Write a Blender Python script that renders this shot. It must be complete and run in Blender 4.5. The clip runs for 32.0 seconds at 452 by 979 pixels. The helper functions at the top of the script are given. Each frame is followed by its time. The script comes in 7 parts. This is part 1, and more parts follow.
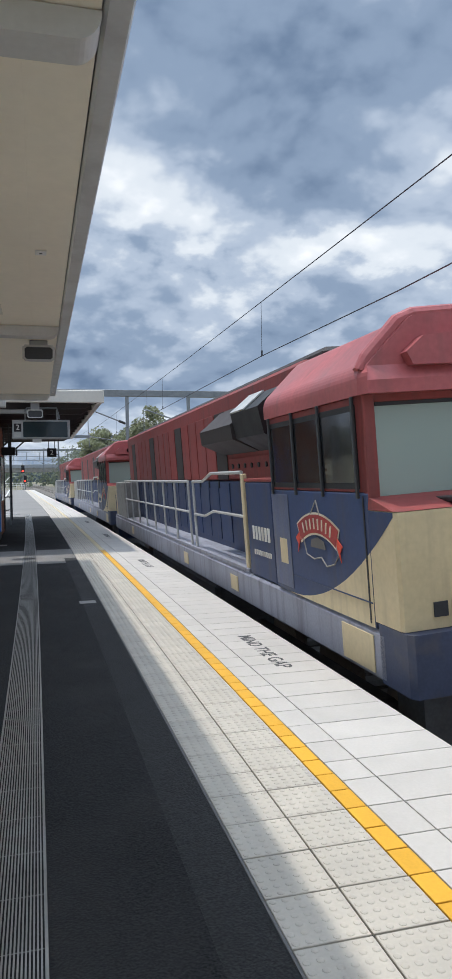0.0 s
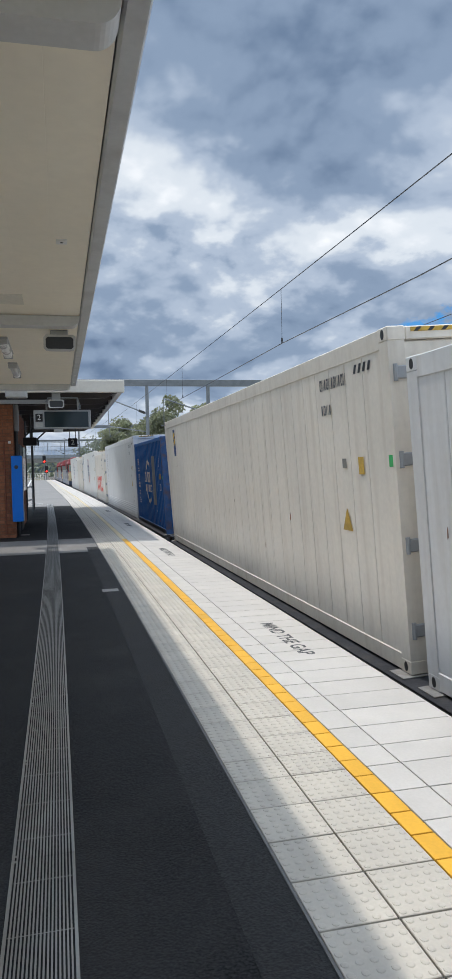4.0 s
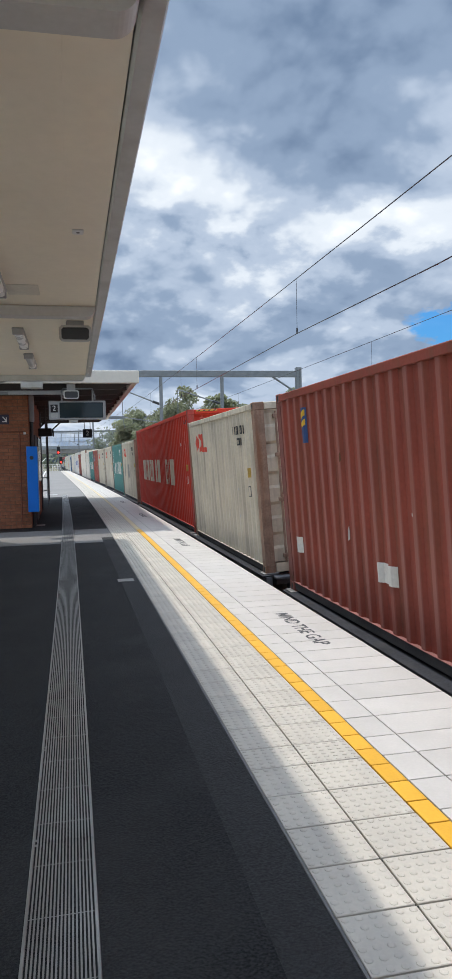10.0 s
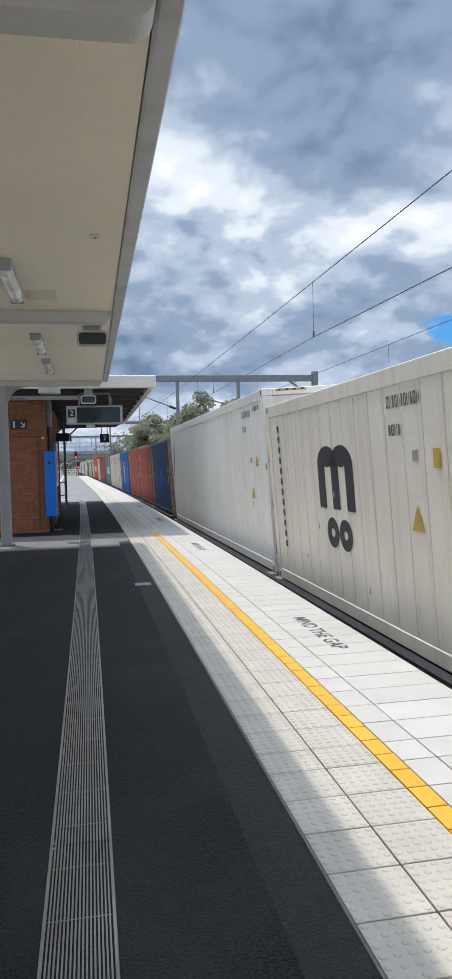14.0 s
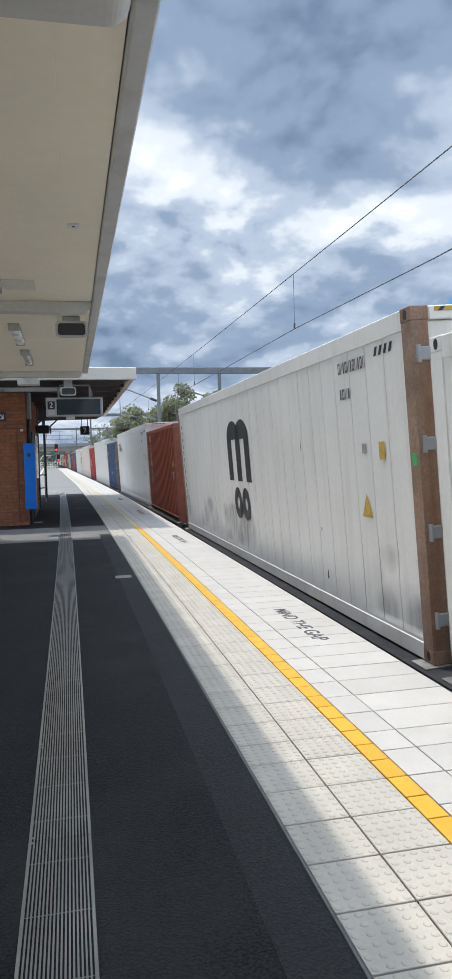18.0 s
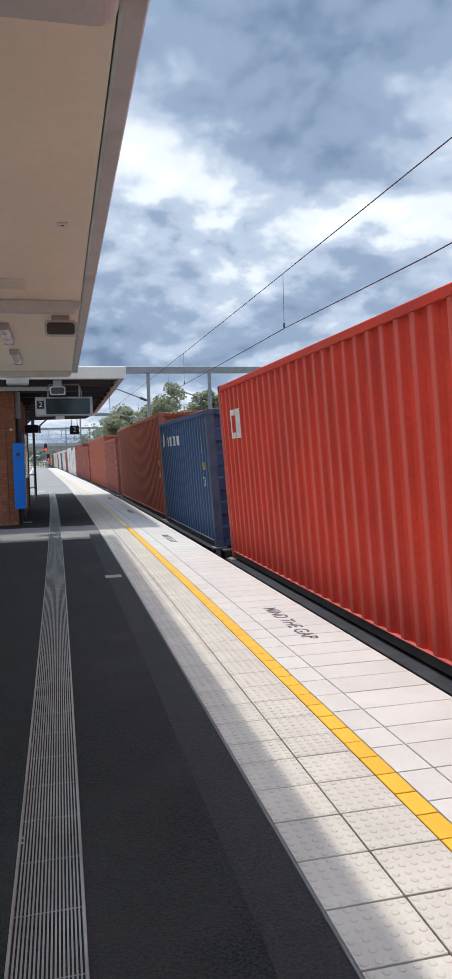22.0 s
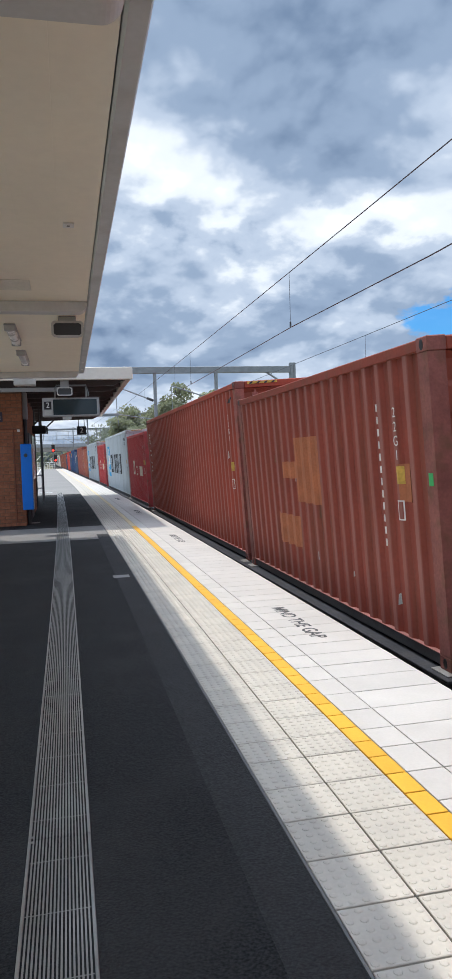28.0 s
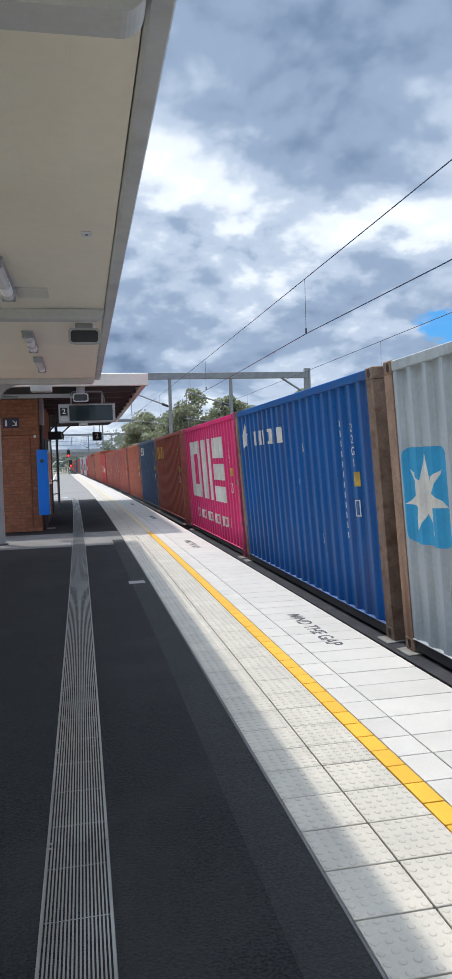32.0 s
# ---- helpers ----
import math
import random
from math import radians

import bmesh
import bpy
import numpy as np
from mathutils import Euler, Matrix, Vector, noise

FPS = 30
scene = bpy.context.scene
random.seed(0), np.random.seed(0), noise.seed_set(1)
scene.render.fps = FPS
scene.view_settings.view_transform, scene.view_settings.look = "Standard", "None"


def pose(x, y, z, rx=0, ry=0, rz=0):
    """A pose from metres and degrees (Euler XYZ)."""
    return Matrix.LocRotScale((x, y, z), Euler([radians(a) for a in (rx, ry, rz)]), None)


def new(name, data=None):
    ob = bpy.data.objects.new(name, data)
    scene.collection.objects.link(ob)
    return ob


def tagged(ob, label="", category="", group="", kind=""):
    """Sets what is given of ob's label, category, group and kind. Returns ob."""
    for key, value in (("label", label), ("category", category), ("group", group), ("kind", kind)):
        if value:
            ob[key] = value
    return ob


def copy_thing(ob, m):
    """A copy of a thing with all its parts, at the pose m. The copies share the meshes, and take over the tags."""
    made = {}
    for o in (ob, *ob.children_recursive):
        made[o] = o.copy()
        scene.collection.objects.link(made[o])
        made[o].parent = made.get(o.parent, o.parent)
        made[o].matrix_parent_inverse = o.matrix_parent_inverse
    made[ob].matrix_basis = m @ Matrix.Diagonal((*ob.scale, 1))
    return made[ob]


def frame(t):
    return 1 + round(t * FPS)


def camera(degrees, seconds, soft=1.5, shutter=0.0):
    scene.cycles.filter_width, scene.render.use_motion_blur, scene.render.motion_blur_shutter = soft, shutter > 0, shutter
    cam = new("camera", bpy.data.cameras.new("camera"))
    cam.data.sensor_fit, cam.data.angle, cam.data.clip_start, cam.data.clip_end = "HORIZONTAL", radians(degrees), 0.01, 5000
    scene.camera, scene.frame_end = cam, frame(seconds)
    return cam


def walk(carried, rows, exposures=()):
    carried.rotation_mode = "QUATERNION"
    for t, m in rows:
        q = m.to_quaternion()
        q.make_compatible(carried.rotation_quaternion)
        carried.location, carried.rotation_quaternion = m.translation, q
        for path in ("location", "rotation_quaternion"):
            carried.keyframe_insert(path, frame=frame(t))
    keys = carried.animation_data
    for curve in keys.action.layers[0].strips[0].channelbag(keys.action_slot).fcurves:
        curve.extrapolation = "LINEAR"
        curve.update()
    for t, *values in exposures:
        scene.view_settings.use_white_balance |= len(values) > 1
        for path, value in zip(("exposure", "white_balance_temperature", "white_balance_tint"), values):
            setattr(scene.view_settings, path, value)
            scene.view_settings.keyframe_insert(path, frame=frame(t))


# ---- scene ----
cam = camera(2 * math.degrees(math.atan(362 / 1160)), 32.0)


def eye(x, y, z, yaw, pitch, roll):
    """A hand-held camera: degrees right of the platform's line, up, and of lean."""
    return pose(x, y, z, 90 + pitch, 0, -yaw) @ pose(0, 0, 0, 0, 0, roll)


walk(cam, [
    (0.0, eye(-0.791, -0.007, 1.587, 14.55, -0.96, -0.92)),
    (0.5, eye(-0.791, -0.010, 1.577, 13.14, -0.73, -1.68)),
    (1.0, eye(-0.808, -0.015, 1.576, 12.67, -0.90, -1.29)),
    (1.5, eye(-0.814, -0.026, 1.581, 12.52, -0.71, -1.48)),
    (2.0, eye(-0.813, -0.023, 1.574, 12.42, -0.59, -0.99)),
    (2.5, eye(-0.808, -0.002, 1.565, 12.12, -0.94, -1.11)),
    (3.0, eye(-0.800, 0.002, 1.566, 12.33, -1.67, -1.83)),
    (3.5, eye(-0.802, -0.004, 1.576, 12.90, -1.77, -1.46)),
    (5.5, eye(-0.812, -0.007, 1.574, 12.77, -1.89, -0.99)),
    (6.0, eye(-0.810, -0.013, 1.570, 12.78, -1.89, -1.42)),
    (6.5, eye(-0.809, -0.007, 1.568, 12.71, -2.04, -1.79)),
    (7.0, eye(-0.806, -0.003, 1.569, 12.61, -2.18, -1.75)),
    (7.5, eye(-0.808, -0.002, 1.566, 12.53, -2.24, -1.66)),
    (8.0, eye(-0.809, -0.002, 1.565, 12.37, -2.39, -1.69)),
    (8.5, eye(-0.809, -0.000, 1.564, 12.22, -2.45, -1.69)),
    (9.0, eye(-0.820, -0.003, 1.568, 12.14, -2.54, -1.17)),
    (9.5, eye(-0.816, 0.001, 1.564, 11.95, -2.57, -1.15)),
    (10.0, eye(-0.825, -0.010, 1.569, 11.86, -2.48, -1.28)),
    (10.5, eye(-0.827, -0.009, 1.562, 11.78, -2.46, -1.14)),
    (11.0, eye(-0.829, -0.012, 1.566, 11.61, -2.41, -0.90)),
    (11.5, eye(-0.827, -0.012, 1.564, 11.46, -2.31, -1.30)),
    (12.0, eye(-0.832, -0.014, 1.571, 11.25, -2.19, -1.31)),
    (12.5, eye(-0.826, -0.002, 1.558, 11.08, -2.21, -1.22)),
    (13.0, eye(-0.829, 0.000, 1.562, 10.90, -2.26, -1.14)),
    (13.5, eye(-0.833, -0.008, 1.569, 10.70, -2.28, -1.41)),
    (14.0, eye(-0.826, -0.002, 1.560, 10.55, -2.09, -1.47)),
    (14.5, eye(-0.826, 0.005, 1.556, 10.63, -2.15, -1.42)),
    (16.5, eye(-0.814, 0.009, 1.555, 11.63, -2.41, -1.64)),
    (17.0, eye(-0.813, 0.013, 1.550, 11.79, -2.49, -1.79)),
    (17.5, eye(-0.810, 0.018, 1.550, 12.01, -2.58, -1.64)),
    (18.0, eye(-0.815, 0.018, 1.554, 12.01, -2.72, -1.49)),
    (18.5, eye(-0.814, 0.010, 1.557, 12.08, -2.70, -1.94)),
    (19.0, eye(-0.818, 0.003, 1.557, 12.28, -2.71, -1.99)),
    (19.5, eye(-0.815, 0.008, 1.556, 12.47, -2.71, -1.71)),
    (20.0, eye(-0.816, 0.006, 1.556, 12.56, -2.74, -1.62)),
    (20.5, eye(-0.813, 0.008, 1.552, 12.71, -2.75, -1.92)),
    (21.0, eye(-0.815, 0.001, 1.558, 12.75, -2.74, -1.88)),
    (21.5, eye(-0.817, 0.001, 1.555, 12.81, -2.76, -1.48)),
    (22.0, eye(-0.814, 0.009, 1.552, 12.79, -2.78, -1.54)),
    (22.5, eye(-0.817, 0.011, 1.554, 12.79, -2.81, -1.59)),
    (23.0, eye(-0.816, 0.011, 1.553, 12.72, -2.81, -1.54)),
    (23.5, eye(-0.825, 0.002, 1.559, 12.48, -2.79, -1.31)),
    (24.0, eye(-0.825, -0.003, 1.557, 12.33, -2.61, -1.78)),
    (24.5, eye(-0.825, -0.002, 1.559, 12.24, -2.38, -1.79)),
    (25.0, eye(-0.820, 0.004, 1.554, 12.16, -2.35, -1.75)),
    (25.5, eye(-0.819, 0.004, 1.553, 12.17, -2.39, -1.93)),
    (27.5, eye(-0.816, 0.013, 1.546, 12.25, -2.67, -1.91)),
    (28.0, eye(-0.814, 0.016, 1.548, 12.22, -2.78, -1.89)),
    (28.5, eye(-0.816, 0.024, 1.544, 12.13, -2.87, -1.81)),
    (29.0, eye(-0.818, 0.014, 1.548, 12.07, -2.98, -1.81)),
    (29.5, eye(-0.817, 0.021, 1.548, 12.00, -3.09, -1.96)),
    (30.0, eye(-0.819, 0.013, 1.552, 11.91, -3.10, -2.00)),
    (30.5, eye(-0.827, 0.013, 1.554, 11.74, -3.04, -1.70)),
    (31.0, eye(-0.825, 0.011, 1.551, 11.59, -2.96, -1.75)),
    (31.5, eye(-0.827, 0.007, 1.559, 11.40, -2.42, -2.08)),
    (32.0, eye(-0.831, 0.010, 1.561, 11.10, -2.32, -1.83)),
], exposures=[(0.0, 0.34), (1.0, 0.26), (3.0, 0.24), (6.0, 0.38), (14.0, 0.44), (20.0, 0.52), (24.0, 0.58), (32.0, 0.58)])

# ---- sun and sky ----
# The canopy's edge throws its shade 0.56 m towards the track and 0.8 m back.
SUN_WAY = Vector((0.56, -0.80, -3.4)).normalized()
sun = new("sun", bpy.data.lights.new("sun", "SUN"))
sun.data.energy, sun.data.angle, sun.data.color = 1.85, radians(1.2), (1.0, 0.96, 0.9)
sun.matrix_world = SUN_WAY.to_track_quat("-Z", "Y").to_matrix().to_4x4()
SUN_EL = math.asin(-SUN_WAY.z)
SUN_AZ = math.atan2(-SUN_WAY.x, -SUN_WAY.y)


def make_world():
    w = bpy.data.worlds.new("cloudy_sky")
    scene.world = w
    w.use_nodes = True
    nt = w.node_tree
    nt.nodes.clear()
    N, L = nt.nodes.new, nt.links.new

    def put(sock, v):
        if hasattr(v, "is_output"):
            L(v, sock)
        else:
            sock.default_value = v

    def m(op, a, b=0.0, c=0.0):
        n = N("ShaderNodeMath")
        n.operation = op
        put(n.inputs[0], a), put(n.inputs[1], b), put(n.inputs[2], c)
        return n.outputs[0]

    sky = N("ShaderNodeTexSky")
    sky.sky_type, sky.sun_disc = "NISHITA", False
    sky.sun_elevation, sky.sun_rotation = SUN_EL, SUN_AZ
    tc = N("ShaderNodeTexCoord")
    d = tc.outputs["Generated"]
    sp = N("ShaderNodeSeparateXYZ")
    L(d, sp.inputs[0])
    x, y, z = sp.outputs
    zc = m("ADD", m("MAXIMUM", z, 0.0), 0.42)
    flat = N("ShaderNodeCombineXYZ")
    put(flat.inputs[0], m("DIVIDE", x, zc)), put(flat.inputs[1], m("DIVIDE", y, zc))

    def fbm(vec, scale, detail, rough, distort, off):
        mp = N("ShaderNodeMapping")
        mp.inputs["Location"].default_value = off
        L(vec, mp.inputs["Vector"])
        n = N("ShaderNodeTexNoise")
        L(mp.outputs[0], n.inputs["Vector"])
        n.inputs["Scale"].default_value, n.inputs["Detail"].default_value = scale, detail
        n.inputs["Roughness"].default_value, n.inputs["Distortion"].default_value = rough, distort
        return n.outputs["Fac"]

    def puffs(vec):
        """Rounded heaps of cloud, billow on billow, over a wandering ground."""
        w = N("ShaderNodeTexNoise")
        L(vec, w.inputs["Vector"])
        w.inputs["Scale"].default_value, w.inputs["Detail"].default_value = 3.2, 6
        bend = N("ShaderNodeVectorMath")
        bend.operation = "MULTIPLY_ADD"
        L(w.outputs["Color"], bend.inputs[0])
        bend.inputs[1].default_value = (0.12, 0.12, 0.0)
        L(vec, bend.inputs[2])
        s = None
        for scale, amp in ((4.6, 0.62), (11.0, 0.38)):
            n = N("ShaderNodeTexVoronoi")
            n.feature = "SMOOTH_F1"
            L(bend.outputs[0], n.inputs["Vector"])
            n.inputs["Scale"].default_value, n.inputs["Detail"].default_value = scale, 3.0
            n.inputs["Roughness"].default_value, n.inputs["Smoothness"].default_value = 0.5, 0.6
            b = m("MULTIPLY", m("SUBTRACT", 1.07, n.outputs["Distance"]), amp)
            s = b if s is None else m("ADD", s, b)
        return s

    big = fbm(flat.outputs[0], 2.3, 9, 0.5, 0.15, (3.1, 1.7, 0.4))
    fine = fbm(flat.outputs[0], 6.5, 9, 0.58, 0.1, (7.3, 2.2, 1.9))
    heap = puffs(flat.outputs[0])
    higher = N("ShaderNodeVectorMath")
    higher.operation = "SCALE"
    L(flat.outputs[0], higher.inputs[0])
    higher.inputs["Scale"].default_value = 0.965
    crest = m("SUBTRACT", heap, puffs(higher.outputs[0]))
    wob = fbm(flat.outputs[0], 3.6, 5, 0.55, 0.0, (1.3, 9.2, 5.0))
    az = m("ADD", m("ARCTAN2", x, y), m("MULTIPLY", m("SUBTRACT", wob, 0.5), 0.35))
    el = m("ADD", m("ARCSINE", z), m("MULTIPLY", m("SUBTRACT", fine, 0.5), 0.16))
    total = m("ADD", m("MULTIPLY", big, 0.62), m("MULTIPLY", fine, 0.20))
    total = m("ADD", total, m("MULTIPLY", heap, 0.17))
    total = m("ADD", total, m("ADD", m("MULTIPLY", crest, 0.20), 0.115))
    # the larger cloud masses: azimuth, elevation, their spread, and how much lighter or darker
    for a, e, ra, re, amp in ((9, 22.5, 5.5, 4.0, 0.20), (14.5, 18.6, 4.5, 3.0, 0.13), (26, 17.3, 7.5, 2.2, 0.17), (20, 26.5, 11, 6.5, -0.12), (21, 20.6, 5, 1.8, -0.06), (6, 15.2, 5, 1.7, -0.07),
                              (8, 9.0, 9, 2.6, -0.10), (19, 10.5, 8, 2.4, -0.09), (26, 10.5, 3, 2.0, 0.10), (5, 34, 16, 5, -0.06), (6, 2, 22, 2.6, 0.13)):
        ua = m("DIVIDE", m("SUBTRACT", az, radians(a)), radians(ra))
        ue = m("DIVIDE", m("SUBTRACT", el, radians(e)), radians(re))
        s = m("ADD", m("MULTIPLY", ua, ua), m("MULTIPLY", ue, ue))
        total = m("ADD", total, m("MULTIPLY", m("EXPONENT", m("MULTIPLY", s, -1.0)), amp))
    ramp = N("ShaderNodeValToRGB")
    L(total, ramp.inputs[0])
    cr = ramp.color_ramp
    for i, (p, col) in enumerate(((0.30, (0.125, 0.185, 0.29)), (0.47, (0.225, 0.30, 0.42)), (0.585, (0.38, 0.455, 0.57)), (0.70, (0.63, 0.685, 0.75)), (0.86, (0.88, 0.90, 0.93)))):
        e = cr.elements[i] if i < 2 else cr.elements.new(p)
        e.position, e.color = p, (*col, 1)
    cr.interpolation = "EASE"
    # a rift of blue low over the track
    ha = m("DIVIDE", m("SUBTRACT", az, radians(32.0)), radians(3.6))
    he = m("DIVIDE", m("SUBTRACT", el, radians(9.3)), radians(2.0))
    hole = m("EXPONENT", m("MULTIPLY", m("ADD", m("MULTIPLY", ha, ha), m("MULTIPLY", he, he)), -1.0))
    hole = m("MULTIPLY", m("SUBTRACT", hole, 0.35), 4.0)
    hole = m("MINIMUM", m("MAXIMUM", hole, 0.0), 0.9)
    blue = N("ShaderNodeVectorMath")
    blue.operation = "MULTIPLY"
    L(sky.outputs[0], blue.inputs[0])
    blue.inputs[1].default_value = (0.022, 0.070, 0.115)
    mix = N("ShaderNodeMix")
    mix.data_type = "RGBA"
    L(hole, mix.inputs["Factor"])
    L(ramp.outputs[0], mix.inputs["A"])
    L(blue.outputs[0], mix.inputs["B"])
    bg = N("ShaderNodeBackground")
    L(mix.outputs["Result"], bg.inputs["Color"])
    # sky above the view is brightened, added to light the train and soffit
    overhead_boost = m("MULTIPLY", m("MINIMUM", m("MAXIMUM", m("DIVIDE", m("SUBTRACT", z, 0.58), 0.36), 0.0), 1.0), 2.5)
    L(m("MULTIPLY", m("ADD", overhead_boost, 1.0), 0.97), bg.inputs["Strength"])
    out = N("ShaderNodeOutputWorld")
    L(bg.outputs[0], out.inputs[0])


make_world()

# ---- materials ----
MATS = {}


def mat(name, base, rough=0.6, metal=0.0, vary=0.12, scale=3.0, fine=40.0, bump=0.1, stain=None, stain_amt=0.0, streak=False, spec=0.5, speckle=0.0, coat=0.0, rib=None, wavy=0.0):
    """A painted, metal or mineral surface: two scales of variation, stains or run-down streaks, and fine relief."""
    if name in MATS:
        return MATS[name]
    mt = bpy.data.materials.new(name)
    mt.use_nodes = True
    nt = mt.node_tree
    N, L = nt.nodes.new, nt.links.new
    p = nt.nodes["Principled BSDF"]
    tc = N("ShaderNodeTexCoord")
    oi = N("ShaderNodeObjectInfo")
    add = N("ShaderNodeVectorMath")
    add.operation = "MULTIPLY_ADD"
    L(oi.outputs["Random"], add.inputs[0])
    add.inputs[1].default_value = (37.0, 53.0, 19.0)
    L(tc.outputs["Object"], add.inputs[2])

    def noise_tex(sc, detail, squash=None):
        n = N("ShaderNodeTexNoise")
        n.inputs["Scale"].default_value, n.inputs["Detail"].default_value = sc, detail
        if squash:
            mp = N("ShaderNodeMapping")
            mp.inputs["Scale"].default_value = squash
            L(add.outputs[0], mp.inputs["Vector"])
            L(mp.outputs[0], n.inputs["Vector"])
        else:
            L(add.outputs[0], n.inputs["Vector"])
        return n.outputs["Fac"]

    def rng(v, a, b, c, d):
        r = N("ShaderNodeMapRange")
        L(v, r.inputs[0])
        r.inputs[1].default_value, r.inputs[2].default_value, r.inputs[3].default_value, r.inputs[4].default_value = a, b, c, d
        return r.outputs[0]

    big, small = noise_tex(scale, 4), noise_tex(fine, 5)
    lum = N("ShaderNodeMath")
    lum.operation = "MULTIPLY"
    L(rng(big, 0.3, 0.7, 1 - vary, 1 + vary), lum.inputs[0])
    L(rng(small, 0.3, 0.7, 1 - vary * 0.5 - speckle, 1 + vary * 0.5 + speckle), lum.inputs[1])
    sc = N("ShaderNodeVectorMath")
    sc.operation = "SCALE"
    sc.inputs[0].default_value = base[:3]
    each = N("ShaderNodeMath")
    each.operation = "MULTIPLY"
    L(lum.outputs[0], each.inputs[0])
    L(rng(oi.outputs["Random"], 0.0, 1.0, 1 - vary * 0.5, 1 + vary * 0.5), each.inputs[1])
    L(each.outputs[0], sc.inputs["Scale"])
    col = sc.outputs[0]
    if stain:
        f = noise_tex(1.0, 6, (7.0, 7.0, 0.55)) if streak else noise_tex(scale * 1.7, 6)
        f = rng(f, 0.5, 0.72, 0.0, stain_amt)
        mx = N("ShaderNodeMix")
        mx.data_type = "RGBA"
        L(f, mx.inputs["Factor"])
        L(col, mx.inputs["A"])
        mx.inputs["B"].default_value = (*stain, 1)
        col = mx.outputs["Result"]
    if rib:
        # chalky wear and caught sunlight painted on proud ribs, or dirty sealant behind them
        lo, hi, rc, amt = rib
        sx = N("ShaderNodeSeparateXYZ")
        L(tc.outputs["Object"], sx.inputs[0])
        ab = N("ShaderNodeMath")
        ab.operation = "ABSOLUTE"
        L(sx.outputs[0], ab.inputs[0])
        f = rng(ab.outputs[0], lo, hi, 0.0, 1.0)
        keep = N("ShaderNodeMath")
        keep.operation = "GREATER_THAN"
        L(ab.outputs[0], keep.inputs[0])
        keep.inputs[1].default_value = 1.165
        for v in (keep.outputs[0], rng(noise_tex(1.0, 5, (9.0, 9.0, 0.9)), 0.3, 0.62, amt * 0.45, amt)):
            mu = N("ShaderNodeMath")
            mu.operation = "MULTIPLY"
            L(f, mu.inputs[0])
            L(v, mu.inputs[1])
            f = mu.outputs[0]
        mx = N("ShaderNodeMix")
        mx.data_type = "RGBA"
        L(f, mx.inputs["Factor"])
        L(col, mx.inputs["A"])
        mx.inputs["B"].default_value = (*rc, 1)
        col = mx.outputs["Result"]
    L(col, p.inputs["Base Color"])
    L(rng(big, 0.3, 0.7, max(0.03, rough - 0.08), min(1, rough + 0.08)), p.inputs["Roughness"])
    p.inputs["Metallic"].default_value = metal
    p.inputs["Specular IOR Level"].default_value = spec
    p.inputs["Coat Weight"].default_value = coat
    if bump:
        b = N("ShaderNodeBump")
        b.inputs["Strength"].default_value, b.inputs["Distance"].default_value = bump, 0.01
        L(small, b.inputs["Height"])
        if wavy:
            b2 = N("ShaderNodeBump")
            b2.inputs["Strength"].default_value, b2.inputs["Distance"].default_value = wavy, 0.03
            L(noise_tex(2.6, 3), b2.inputs["Height"])
            L(b2.outputs[0], b.inputs["Normal"])
        L(b.outputs[0], p.inputs["Normal"])
    MATS[name] = mt
    return mt


def glow(name, col, strength):
    if name not in MATS:
        mt = bpy.data.materials.new(name)
        mt.use_nodes = True
        p = mt.node_tree.nodes["Principled BSDF"]
        p.inputs["Base Color"].default_value = (*col, 1)
        p.inputs["Emission Color"].default_value = (*col, 1)
        p.inputs["Emission Strength"].default_value = strength
        MATS[name] = mt
    return MATS[name]


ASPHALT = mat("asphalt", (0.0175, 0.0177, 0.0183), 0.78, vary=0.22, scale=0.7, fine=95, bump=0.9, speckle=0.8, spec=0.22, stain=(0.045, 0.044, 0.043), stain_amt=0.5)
# pale copy of the asphalt, with the open sunlight put into its colour
SUNLIT_ASPHALT = mat("sunlit_asphalt", (0.25, 0.24, 0.225), 0.85, vary=0.12, scale=0.5, fine=90, bump=0.4)
TILE = mat("white_tile", (0.585, 0.55, 0.505), 0.62, vary=0.06, scale=2.2, fine=60, bump=0.06, stain=(0.50, 0.475, 0.43), stain_amt=0.35)
TACTILE = mat("tactile_tile", (0.53, 0.485, 0.415), 0.66, vary=0.08, scale=3, fine=60, bump=0.08, stain=(0.44, 0.41, 0.36), stain_amt=0.4)
YELLOW = mat("yellow_tile", (0.80, 0.42, 0.035), 0.55, vary=0.08, scale=3, fine=60, bump=0.05)
GROUT = mat("grout", (0.035, 0.034, 0.032), 0.9)
CONCRETE = mat("concrete", (0.33, 0.32, 0.30), 0.85, vary=0.15, scale=1.2, fine=30, bump=0.25, stain=(0.16, 0.155, 0.15), stain_amt=0.5)
PALE_YELLOW = mat("worn_yellow_tile", (0.66, 0.55, 0.33), 0.6, vary=0.08, scale=3, fine=60, bump=0.05)
GRATE = mat("galvanised_grate", (0.42, 0.41, 0.39), 0.42, 0.75, vary=0.12, scale=4, fine=50, bump=0.1)
SLOT_SHADE = mat("slot_shade", (0.012, 0.012, 0.013), 0.9)
SOFFIT = mat("cream_soffit", (0.90, 0.83, 0.69), 0.5, vary=0.04, scale=0.8, fine=12, bump=0.02, stain=(0.74, 0.67, 0.55), stain_amt=0.2)
STEEL_GREY = mat("grey_paint", (0.36, 0.37, 0.38), 0.45, vary=0.08, scale=2, fine=30, bump=0.04)
